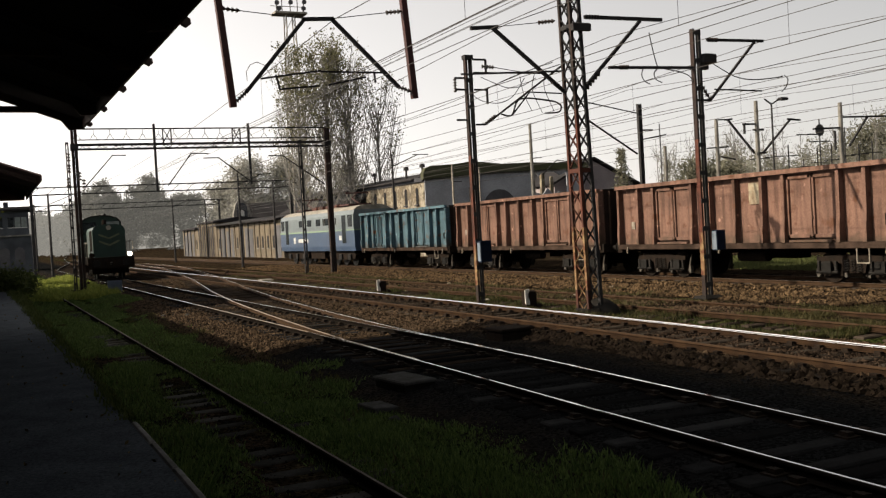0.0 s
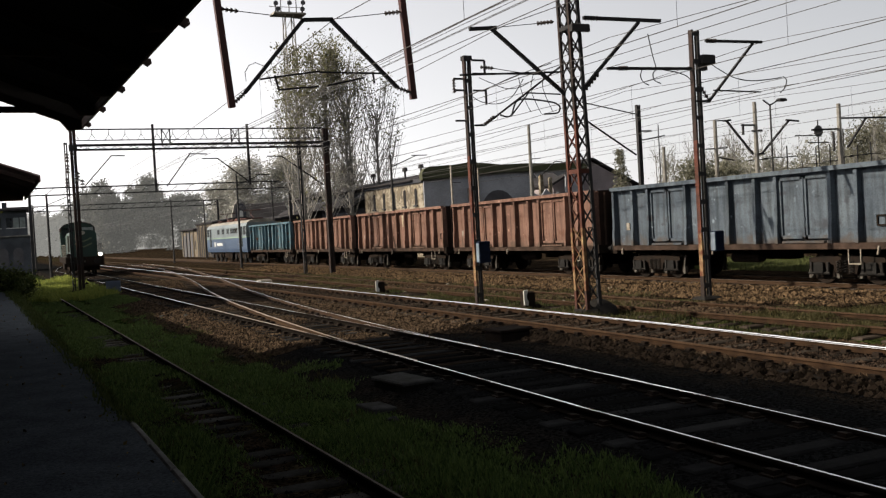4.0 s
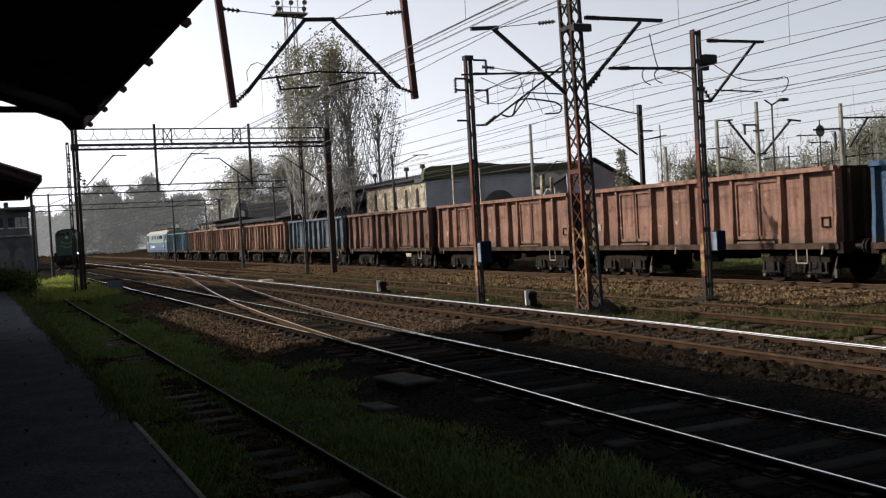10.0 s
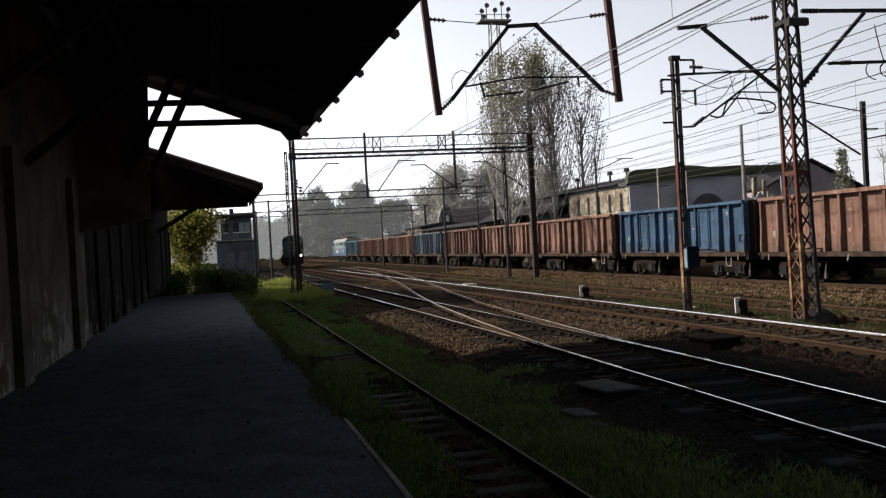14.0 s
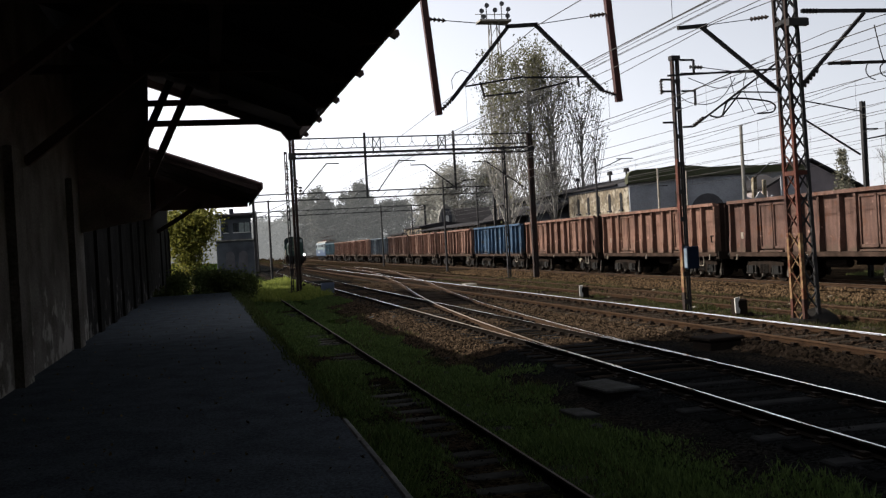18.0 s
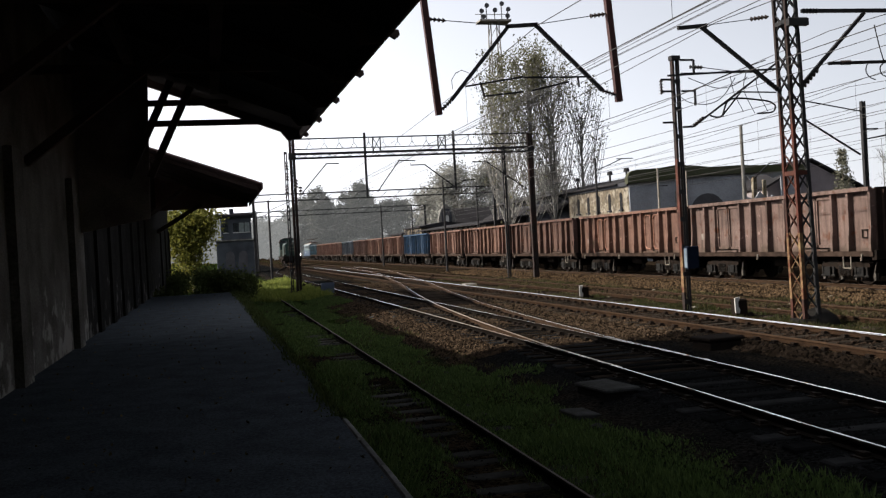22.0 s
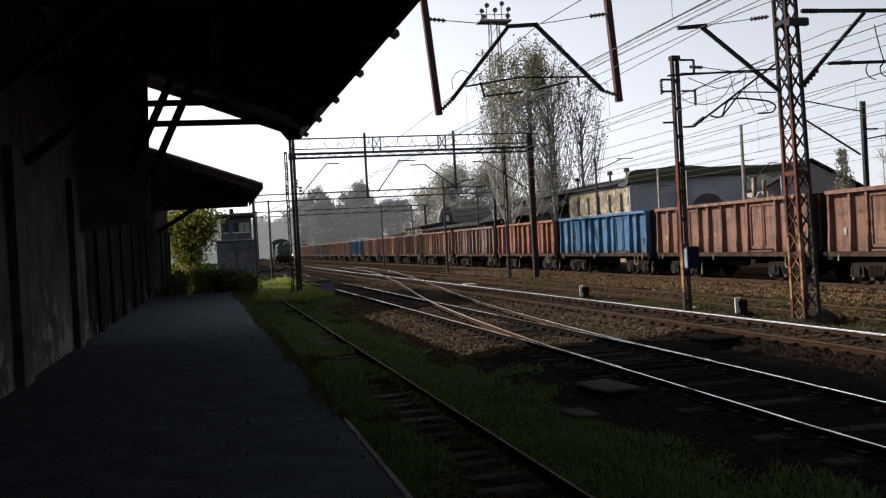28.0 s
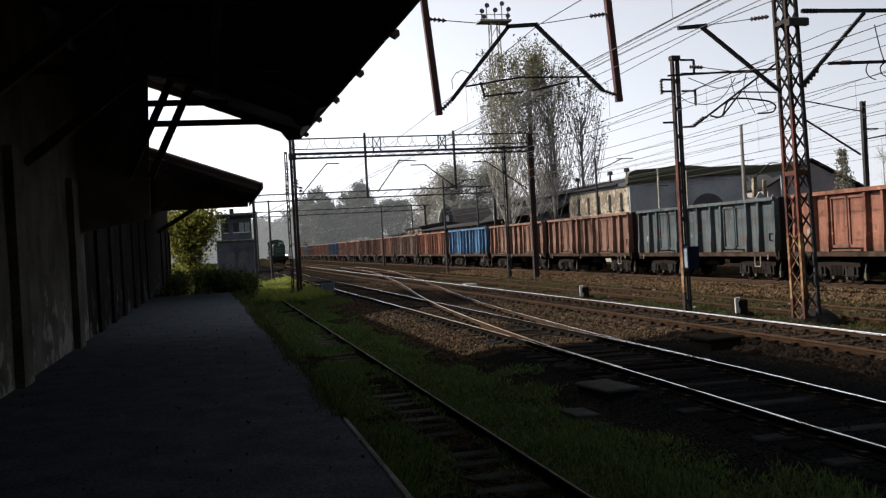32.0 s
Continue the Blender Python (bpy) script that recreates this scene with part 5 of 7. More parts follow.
            rod(b, (x, s * (L + 0.45), 1.05), (x, s * (L + 0.5), 1.05), 0.24, None, 12)
            part("buffer", b, BUFFER, e)
    return e


def diesel_loco():
    d = thing("diesel_locomotive", pose(TRACKS[1], 63, 0), "dark green shunting diesel with a yellow chevron and lit headlamp", "locomotive")
    green = material("dark green locomotive paint", (0.009, 0.03, 0.0245), 0.5, scale=1, fine=30, vary=0.35)
    yellow = material("dull yellow chevron", (0.085, 0.1, 0.06), 0.6, scale=3, fine=30)
    lamp = bpy.data.materials.new("lit headlamp")
    lamp.use_nodes = True
    lb = lamp.node_tree.nodes["Principled BSDF"]
    lb.inputs["Emission Color"].default_value, lb.inputs["Emission Strength"].default_value = (1, 0.95, 0.85, 1), 25
    part("frame", box(B(), -1.38, 0.0, 0.95, 1.38, 13.6, 1.4), UNDER, d)
    part("hood", prism(B(), [(-0.98, 1.4), (0.98, 1.4), (0.98, 3.1), (0.88, 3.32), (0.5, 3.46), (-0.5, 3.46), (-0.88, 3.32), (-0.98, 3.1)], "y", 0.7, 7.95), green, d)
    part("rear_hood", prism(B(), [(-0.86, 1.4), (0.86, 1.4), (0.86, 3.0), (0.65, 3.2), (-0.65, 3.2), (-0.86, 3.0)], "y", 10.6, 13.0), green, d)
    part("cab", prism(B(), [(-1.36, 1.4), (1.36, 1.4), (1.38, 3.35), (1.3, 3.75), (1.05, 4.02), (0.6, 4.18), (0, 4.23), (-0.6, 4.18), (-1.05, 4.02), (-1.3, 3.75), (-1.38, 3.35)], "y", 8.0, 10.6), green, d)
    part("cab_roof", prism(B(), [(1.36, 3.42), (1.34, 3.78), (1.08, 4.06), (0.62, 4.22), (0, 4.27), (-0.62, 4.22), (-1.08, 4.06), (-1.34, 3.78), (-1.36, 3.42), (-1.3, 3.75), (-1.05, 4.02), (-0.6, 4.18), (0, 4.23), (0.6, 4.18), (1.05, 4.02), (1.3, 3.75)], "y", 7.85, 10.75), UNDER, d, "soot-black cab roof")
    for s in (-1, 1):
        part("cab_window", box(B(), min(s * 0.3, s * 1.22), 7.96, 3.0, max(s * 0.3, s * 1.22), 7.99, 3.8), PALEGLASS if s > 0 else GLASS, d, "cab window with a pale reflection in its colour" if s > 0 else "dark cab window")
        part("side_window", box(B(), s * 1.39 - 0.01, 8.4, 2.8, s * 1.39 + 0.01, 10.2, 3.5), PALEGLASS, d)
        part("lamp_housing", rod(B(), (s * 1.12, -0.02, 1.55), (s * 1.12, 0.25, 1.55), 0.16, None, 12), UNDER, d)
        b = B()
        rod(b, (s * 0.875, 0.0, 1.05), (s * 0.875, -0.45, 1.05), 0.1, None, 8)
        rod(b, (s * 0.875, -0.45, 1.05), (s * 0.875, -0.5, 1.05), 0.24, None, 12)
        part("buffer", b, BUFFER, d)
        for z in (2.62, 2.2):
            part("chevron", bar(B(), (s * 0.62, 0.685, z + 0.22), (0, 0.685, z - 0.05), 0.02, 0.11, (0, 0, 1)), yellow, d, "dull yellow chevron stripe")
        for y in (0.15, 2.2, 4.4, 6.6):
            part("handrail_post", rod(B(), (s * 1.34, y, 1.4), (s * 1.34, y, 2.35), 0.022), PALESTEEL, d)
        part("handrail", rod(B(), (s * 1.34, 0.15, 2.35), (s * 1.34, 7.9, 2.35), 0.022), PALESTEEL, d)
        part("grille", box(B(), s * 0.99 - 0.02, 1.6, 1.8, s * 0.99 + 0.02, 3.6, 3.1), UNDER, d)
        part("hood_door", box(B(), s * 0.99 - 0.015, 4.0, 1.6, s * 0.99 + 0.015, 7.4, 3.1), green, d)
        part("step", box(B(), s * 1.3 - 0.1, 0.0, 0.45, s * 1.3 + 0.1, 0.45, 0.5), UNDER, d)
    part("headlamp", rod(B(), (1.12, -0.06, 1.55), (1.12, -0.02, 1.55), 0.125, None, 14), lamp, d, "glowing white headlamp")
    part("top_lamp", rod(B(), (0, 0.58, 3.25), (0, 0.7, 3.25), 0.15, None, 12), PALESTEEL, d)
    part("exhaust", rod(B(), (0, 4.5, 3.5), (0, 4.5, 3.85), 0.16, 0.14, 10), UNDER, d)
    part("horn", rod(B(), (0.3, 8.4, 4.3), (0.3, 8.0, 4.3), 0.04, 0.08, 8), BUFFER, d)
    part("buffer_beam", box(B(), -1.38, -0.05, 0.7, 1.38, 0.0, 1.4), UNDER, d)
    part("coupling_hook", bar(B(), (0, -0.05, 1.02), (0, -0.4, 0.98), 0.1, 0.14), BUFFER, d)
    for yb in (2.8, 10.8):
        bg = part("bogie", box(B(), -1.1, yb - 1.9, 0.35, 1.1, yb + 1.9, 0.9), UNDER, d)
        for ya in (-1.3, 1.3):
            for s in (-1, 1):
                part("wheel", rod(B(), (s * 0.7, yb + ya, 0.55), (s * 0.85, yb + ya, 0.55), 0.55, 0.55, 18), BUFFER, bg)
    part("fuel_tank", box(B(), -1.3, 5.2, 0.4, 1.3, 8.3, 0.95), UNDER, d)
    return d


ELECTRIC = electric_loco()
DIESEL = diesel_loco()


# ---- trees ----
def leaf_cloud(centres, n, spread, size, seed, squash=1.0):
    """Many small leaf quads scattered round the given centres, as one mesh."""
    rng = np.random.default_rng(seed)
    c = np.asarray(centres)[rng.integers(0, len(centres), n)]
    p = c + rng.normal(0, 1, (n, 3)) * spread * np.array([1, 1, squash])
    a = rng.normal(0, 1, (n, 3))
    a /= np.linalg.norm(a, axis=1)[:, None]
    b = np.cross(a, rng.normal(0, 1, (n, 3)))
    b /= np.linalg.norm(b, axis=1)[:, None]
    s = size * rng.uniform(0.5, 1.3, (n, 1))
    v = np.stack([p - a * s, p + b * s * 0.6, p + a * s, p - b * s * 0.6], 1).reshape(-1, 3)
    f = np.arange(n * 4).reshape(-1, 4)
    return v, f


def mesh_np(name, v, f, mat):
    me = bpy.data.meshes.new(name)
    me.from_pydata(v.tolist(), [], f.tolist())
    me.materials.append(mat)
    return me


def branch(bm, p, d, length, r, depth, rng, tips, up=0.25, spread=0.55):
    """A limb that bends and forks; collects the tips."""
    segs = 3
    for k in range(segs):
        q = p + d * (length / segs)
        rod(bm, p, q, r, r * 0.8, 5 if r > 0.06 else 3, False)
        p, r = q, r * 0.8
        d = (d + Vector((rng.uniform(-1, 1), rng.uniform(-1, 1), rng.uniform(-0.3, 1) * up * 2)) * 0.13).normalized()
        if depth <= 2:
            tips.append(tuple(p))
    if depth == 0:
        return
    for k in range(3 if depth > 1 else 2):
        nd = (d + Vector((rng.uniform(-1, 1), rng.uniform(-1, 1), rng.uniform(-0.2, 0.6))) * spread + Vector((0, 0, up))).normalized()
        branch(bm, p, nd, length * rng.uniform(0.6, 0.85), r * 0.72, depth - 1, rng, tips, up, spread)


def tree(name, x, y, h, label, leaf, seed, n=5000, size=0.12, spread=0.5, stems=1, up=0.25, fork=0.55, first=0.3, z0=-0.3, depth=4, r=None, category="tree", group="", wide=0.0):
    rng = random.Random(seed)
    t = thing(name, pose(x, y, z0), label, category, group)
    bm, tips = B(), []
    for k in range(stems):
        p = Vector((rng.uniform(-1, 1), rng.uniform(-1, 1), 0)) * (0.0 if stems == 1 else 0.09 * h)
        d = Vector((rng.uniform(-0.08, 0.08), rng.uniform(-0.08, 0.08), 1)).normalized()
        rr = r or h * 0.014
        rod(bm, p, p + d * h * first, rr, rr * 0.85, 8, False)
        p = p + d * h * first
        total = sum(0.72 ** i for i in range(depth + 1))
        branch(bm, p, d, h * (1 - first) / total * 1.15, rr * 0.8, depth, rng, tips, up, fork)
    part("trunk", bm, BARK, t)
    if wide:
        for k in range(70):
            a, q = rng.uniform(0, 6.283), rng.uniform(0.12, 0.97)
            rad = wide * h * (4 * q * (1 - q)) ** 0.6 * rng.uniform(0.25, 1.0)
            tips.append((rad * math.cos(a), rad * math.sin(a), q * h))
    v, f = leaf_cloud(tips, n, spread, size, seed)
    tagged(part("crown", mesh_np("crown", v, f, leaf), leaf, t), kind="stuff")
    return t


def poplar(x, y, h, seed, n, lean=0.0, fullness=1.0):
    """Upright poplar: a straight stem with steep thin branches all the way, leaves left mostly in the top."""
    rng = random.Random(seed)
    t = thing("poplar_tree", pose(x, y, -0.3), "tall slim poplar with bare twigs and thin autumn leaves", "tree", "poplar group")
    bm, tips = B(), []
    rod(bm, (0, 0, 0), (lean, 0, h * 0.55), 0.22, 0.13, 8, False)
    rod(bm, (lean, 0, h * 0.55), (lean * 1.2, 0, h * 0.97), 0.13, 0.03, 6, False)
    z = h * 0.17
    while z < h * 0.95:
        f = z / h
        a = rng.uniform(0, 6.283)
        out = Vector((math.cos(a), math.sin(a), 0))
        reach = (2.7 * fullness) * min(1.0, 1.15 - f) ** 0.6 + 0.35
        p = Vector((lean * min(1, f / 0.55), 0, z))
        q = p + out * reach * 0.55 + Vector((0, 0, reach * 1.0))
        w = q + out * reach * 0.35 + Vector((0, 0, reach * 1.5))
        rod(bm, p, q, 0.05, 0.032, 3, False)
        rod(bm, q, w, 0.032, 0.014, 3, False)
        for k in range(9 if f > 0.5 else 7):
            m = p.lerp(q, rng.uniform(0.3, 1)) if k < 3 else q.lerp(w, rng.random())
            e = m + Vector((rng.uniform(-0.8, 0.8), rng.uniform(-0.8, 0.8), rng.uniform(0.4, 1.4)))
            rod(bm, m, e, 0.013, 0.007, 3, False)
            if rng.random() < 0.07 + 0.5 * f ** 1.9:
                tips.append(tuple(e))
        if rng.random() < 0.12 + 1.0 * f ** 2.2:
            tips.append(tuple(w))
        z += h * (0.0135 if f > 0.45 else 0.0165)
    part("trunk", bm, PALEBARK, t)
    v, f = leaf_cloud(tips, n, 0.3, 0.125, seed)
    tagged(part("crown", mesh_np("crown", v, f, POPLAR), POPLAR, t), kind="stuff")


def build_trees():
    for k, (x, y, h) in enumerate(((26.2, 83, 13.5), (27.4, 86, 17.0), (28.5, 84, 17.6), (29.9, 87, 17.6), (31.2, 84, 17.0), (32.6, 87, 17.6), (33.8, 84, 14.2))):
        poplar(x, y, h, 20 + k, (1500, 2400, 2300, 1800, 1100, 1000, 700)[k], random.uniform(-0.5, 0.5))
    tree("young_tree", -1.55, 68, 4.5, "small yellow-green tree in full sun past the platform", YELLOWLEAF, 3, n=20000, size=0.11, spread=0.5, stems=4, up=0.15, fork=0.5, first=0.05, depth=3, r=0.07, wide=0.16)
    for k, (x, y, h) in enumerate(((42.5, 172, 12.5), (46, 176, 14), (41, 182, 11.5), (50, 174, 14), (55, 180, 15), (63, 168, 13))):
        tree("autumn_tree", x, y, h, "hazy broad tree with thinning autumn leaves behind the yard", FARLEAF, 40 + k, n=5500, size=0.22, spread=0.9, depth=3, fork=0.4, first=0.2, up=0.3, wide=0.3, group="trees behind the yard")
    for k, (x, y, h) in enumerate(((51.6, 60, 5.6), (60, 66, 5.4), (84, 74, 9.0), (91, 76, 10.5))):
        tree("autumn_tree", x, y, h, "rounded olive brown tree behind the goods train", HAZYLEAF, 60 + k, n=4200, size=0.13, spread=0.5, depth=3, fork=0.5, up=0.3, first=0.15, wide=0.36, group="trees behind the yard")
    # slim bare birches in the far wood
    for k in range(44):
        rng = random.Random(900 + k)
        x, y, h = 60 + k * 0.85 + rng.uniform(-1, 1), 72 + rng.uniform(-4, 9), rng.uniform(7.5, 11.0)
        t = thing("birch_tree", pose(x, y, -0.3), "slender pale birch in a thin bare wood", "tree", "birches")
        bm, tips = B(), []
        rod(bm, (0, 0, 0), (rng.uniform(-0.3, 0.3), 0, h), 0.09, 0.02, 5, False)
        for q in range(16):
            z = h * rng.uniform(0.35, 0.95)
            a, r = rng.uniform(0, 6.283), rng.uniform(0.4, 1.1)
            e = (r * math.cos(a), r * math.sin(a), z + r * 1.4)
            rod(bm, (0, 0, z), e, 0.024, 0.01, 3, False)
            for j in range(3):
                g = (e[0] * 0.6 + rng.uniform(-0.5, 0.5), e[1] * 0.6, z + r * 0.8 + rng.uniform(0.2, 1.0))
                rod(bm, (e[0] * 0.6, e[1] * 0.6, z + r * 0.8), g, 0.012, 0.006, 3, False)
            tips.append(e)
        part("trunk", bm, PALEBARK, t)
        v, f = leaf_cloud(tips, 150, 0.3, 0.065, 900 + k)
        tagged(part("crown", mesh_np("crown", v, f, HAZYLEAF), HAZYLEAF, t), kind="stuff")
    spruce = thing("spruce_tree", pose(48.4, 66, -0.3), "hazy grey-green pointed spruce behind the sheds", "tree")
    part("trunk", rod(B(), (0, 0, 0), (0, 0, 7.9), 0.14, 0.02, 6), BARK, spruce)
    rng = random.Random(8)
    cs = []
    for k in range(260):
        f = rng.random() ** 0.8
        a, r = rng.uniform(0, 6.283), (1 - f) * 1.35 * rng.uniform(0.5, 1.0) + 0.08
        cs.append((r * math.cos(a), r * math.sin(a), 1.0 + 7.0 * f - 0.25 * r))
    v, f = leaf_cloud(cs, 2600, 0.16, 0.1, 78, 0.5)
    tagged(part("crown", mesh_np("crown", v, f, HAZYLEAF), HAZYLEAF, spruce), kind="stuff")
    for k, (x, y, s) in enumerate(((0.3, 44.5, 0.75), (1.0, 46.5, 0.8), (0.9, 43.2, 0.6), (1.5, 49.5, 0.65), (0.1, 52, 0.75), (-0.5, 43.2, 0.3), (-1.6, 43.0, 0.25), (-2.2, 43.6, 0.35), (-1.7, 58, 0.7), (-0.7, 60, 0.75), (-2.3, 56, 0.65))):
        tree("bush", x, y, 1.5 * s, "dark leafy bush at the overgrown platform end", BUSHLEAF, 120 + k, n=2600, size=0.07, spread=0.26, depth=3, up=0.0, fork=0.95, first=0.1, r=0.02, category="bush", group="bushes past the platform")
    # far wood: broad crowns and pines one behind another in the mist, some standing above the rest
    rng = np.random.default_rng(5)

    def crown(cs, x, y, top, half, low=0.3, n=70):
        """Clump centres of one rounded, uneven crown and of the thicket under it."""
        for k in range(n):
            z = low + (1 - low) * rng.uniform(0, 1) ** 0.8
            bulge = max(0.0, 1 - ((z - 0.62) / 0.42) ** 2) ** 0.5 if z > 0.62 else 0.75 + 0.25 * z / 0.62
            a, q = rng.uniform(0, 6.283), rng.uniform(0.2, 1.0) ** 0.6
            cs.append((x + half * bulge * q * math.cos(a), y + half * bulge * q * math.sin(a), z * top))
    tall = ((29.8, 18.6, 4.2), (33.2, 21.4, 3.2), (36.8, 18.2, 3.4), (43.0, 19.8, 3.6), (46.3, 21.8, 3.8), (51.0, 18.0, 3.2))
    pines = ((56.0, 17.2, 2.0), (59.0, 16.6, 1.6), (62.0, 15.9, 1.7), (66.2, 10.5, 2.0))
    near, far, pale = [], [], []
    for x, top, half in tall:
        crown(near, x, 310 + rng.uniform(-6, 6), top, half)
    for x, top, half in pines:
        crown(near, x, 306 + rng.uniform(-4, 4), top, half, 0.55, 26)
        for z in np.arange(0.5, top, 0.7):
            near.append((x, 306, z))
    for k in range(90):
        x = rng.uniform(-110, 64) if k < 60 else rng.uniform(68, 200)
        crown(near if x > 26 else pale, x, rng.uniform(296, 330), rng.uniform(10, 15) if x < 68 else rng.uniform(13, 19), rng.uniform(3, 5.5), 0.0, 46)
    for k in range(120):
        x = rng.uniform(-130, 260)
        if not 0.198 < x / 420 < 0.222:
            crown(far if x > 38 else pale, x, rng.uniform(395, 450), rng.uniform(18, 24) if x > 38 else rng.uniform(13, 18), rng.uniform(4, 7), 0.0, 46)
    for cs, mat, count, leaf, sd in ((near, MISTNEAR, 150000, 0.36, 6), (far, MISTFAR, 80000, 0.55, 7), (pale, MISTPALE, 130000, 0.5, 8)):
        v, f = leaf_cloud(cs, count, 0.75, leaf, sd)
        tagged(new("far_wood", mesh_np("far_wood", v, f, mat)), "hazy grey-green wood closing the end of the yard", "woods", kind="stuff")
    # thin hazy wood beyond the far side of the yard, denser and darker to one end
    side = []
    for k in range(46):
        x = 88 + 1.7 * k + rng.uniform(-1.2, 1.2)
        crown(side, x, 104 + rng.uniform(-8, 10), (9.5 + 0.055 * (x - 84)) * rng.uniform(0.7, 1.12), rng.uniform(1.6, 3.0), 0.12, 30 if x < 118 else 44)
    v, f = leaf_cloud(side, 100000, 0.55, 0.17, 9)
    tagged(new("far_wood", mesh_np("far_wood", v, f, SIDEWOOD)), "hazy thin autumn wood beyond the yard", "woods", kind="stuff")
    # unseen wood behind the eye, added to block low sky light
    cs = []
    for k in range(340):
        x, y = rng.uniform(-40, 90), rng.uniform(-75, -48)
        if k > 190:
            x, y = rng.uniform(62, 85), rng.uniform(-50, 22)
        elif 16 < x < 29:
            continue
        for z in np.arange(0, 24 + rng.uniform(0, 6), 1.8):
            cs.append((x + rng.normal(0, 1.5), y, z))
    v, f = leaf_cloud(cs, 46000, 1.6, 1.3, 16)
    tagged(new("unseen_wood", mesh_np("unseen_wood", v, f, BUSHLEAF)), "unseen dense wood added to hold back sky light", "woods", kind="stuff")
    ridge = B()
    pts = [(x, 21 + 7 * abs(noise.noise((x * 0.02, 0, 3))) + 3.5 * noise.noise((x * 0.09, 4, 0)) - (12 if 91 < x < 101 else 0) - (7 if x < 46 else 0)) for x in range(-160, 260, 6)]
    prism(ridge, [(-160, -1)] + pts + [(254, -1)], "y", 470, 474)
    # haze over the ridge is an even glow of its own surface
    dim = material("distant wood with a glow for haze", (0.05, 0.05, 0.048), 0.95, scale=0.2, fine=1.2)
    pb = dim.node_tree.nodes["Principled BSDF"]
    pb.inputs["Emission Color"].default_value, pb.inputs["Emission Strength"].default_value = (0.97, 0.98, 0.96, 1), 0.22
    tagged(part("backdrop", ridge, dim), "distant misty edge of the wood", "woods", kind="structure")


# ---- buildings behind the yard ----
def arch_poly(y, z0, w, h, n=7):
    """A round-headed opening outline."""
    pts = [(y - w / 2, z0), (y + w / 2, z0)]
    for k in range(n + 1):
        t = math.pi * k / n
        pts.append((y + w / 2 * math.cos(t), z0 + h - w / 2 + w / 2 * math.sin(t)))
    return pts


DEPOT = ((97, 129, 4.05, 0.7), (129, 140.7, 4.6, 0.3), (140.7, 152.3, 3.95, 0.5))


def build_buildings():
    # brick workshop: long front towards the tracks
    h = thing("brick_workshop", pose(0, 0, 0), "long weathered yellow brick workshop with arched windows", "building")
    wall = part("wall", box(B(), 32, 70.0, -0.4, 40, 83, 6.0), BRICK, h)
    part("cornice", box(B(), 31.85, 69.9, 5.8, 32.0, 83, 6.15), DARKBRICK, wall)
    part("wall", box(B(), 32.4, 83.004, -0.4, 40, 108, 5.9), DARKBRICK, h, "dark lower wing")
    part("roof", prism(B(), [(31.0, 4.5), (31.0, 4.65), (35.6, 6.9), (35.6, 6.7)], "y", 83.3, 108.2), TILEROOF, h, "lean-to roof of the dark wing")
    part("roof", prism(B(), [(31.6, 6.1), (36, 7.0), (40.4, 6.1), (40.4, 6.0), (31.6, 6.0)], "y", 71.6, 108.4), TILEROOF, h)
    y = 71.4
    while y < 82.5:
        win = part("window", prism(B(), arch_poly(y, 4.05, 0.5, 1.35), "x", 31.97, 31.995), DARKWIN, h)
        part("sill", box(B(), 31.85, y - 0.35, 3.92, 31.99, y + 0.35, 4.03), DARKBRICK, win)
        y += 2.3
    for y in (73.2, 76.6, 84.0):
        b = B()
        rod(b, (33.4, y, 6.4), (33.4, y, 7.15), 0.1, None, 8)
        rod(b, (33.4, y, 7.15), (33.4, y, 7.45), 0.26, 0.2, 10)
        part("roof_vent", b, GREYSTEEL, h)
    # dark engine shed, its shaded end to the camera
    d = thing("engine_shed", pose(0, 0, 0), "big soot-grey engine shed with a mossy green roof", "building")
    part("wall", prism(B(), [(32.0, -0.4), (41.8, -0.4), (41.8, 6.75), (32.0, 6.3)], "y", 69.78, 69.9), SHEDWALL, d)
    part("wall", prism(B(), [(41.8, -0.4), (45.4, -0.4), (45.4, 4.0), (44.6, 4.6), (44.1, 4.2), (43.4, 4.9), (42.9, 4.3), (41.8, 4.7)], "y", 69.78, 69.9), SHEDWALL, d, "broken wall under a hole")
    part("wall", prism(B(), [(45.4, -0.4), (47.2, -0.4), (47.2, 6.8), (45.4, 6.8)], "y", 69.78, 69.9), SHEDWALL, d)
    part("lintel", prism(B(), [(41.8, 6.75), (41.8, 6.1), (42.3, 6.25), (42.6, 5.9), (43.0, 6.2), (44.2, 6.25), (44.7, 5.95), (45.4, 6.2), (45.4, 6.8)], "y", 69.78, 69.9), SHEDWALL, d)
    for x, q, top in ((43.4, 0.16, 6.2), (44.3, 0.12, 5.9), (42.5, 0.1, 5.6)):
        part("bare_pillar", chamfer(B(), x - q, 70.4, -0.4, x + q, 70.4 + 2 * q, top, 0.05), BRICK, d, "bare pale brick pillar in the gap")
    part("pipe", bar(B(), (37.2, 69.6, -0.4), (36.5, 69.6, 6.4), 0.1, 0.1), PALESTEEL, d)
    part("buttress", box(B(), 35.9, 69.55, -0.4, 36.3, 69.775, 5.2), CONCRETE, d)
    part("wall", box(B(), 46.7, 69.9, -0.4, 47.2, 100, 6.0), SHEDWALL, d)
    part("roof", prism(B(), [(31.75, 5.95), (38.5, 6.35), (47.5, 6.5), (47.5, 6.95), (44.0, 7.0), (41.5, 7.08), (39.0, 7.02), (37.3, 7.2), (36.0, 7.28), (34.6, 7.1), (32.6, 7.02), (32.0, 6.85), (31.75, 6.5)], "y", 69.45, 70.0), MOSSROOF, d)
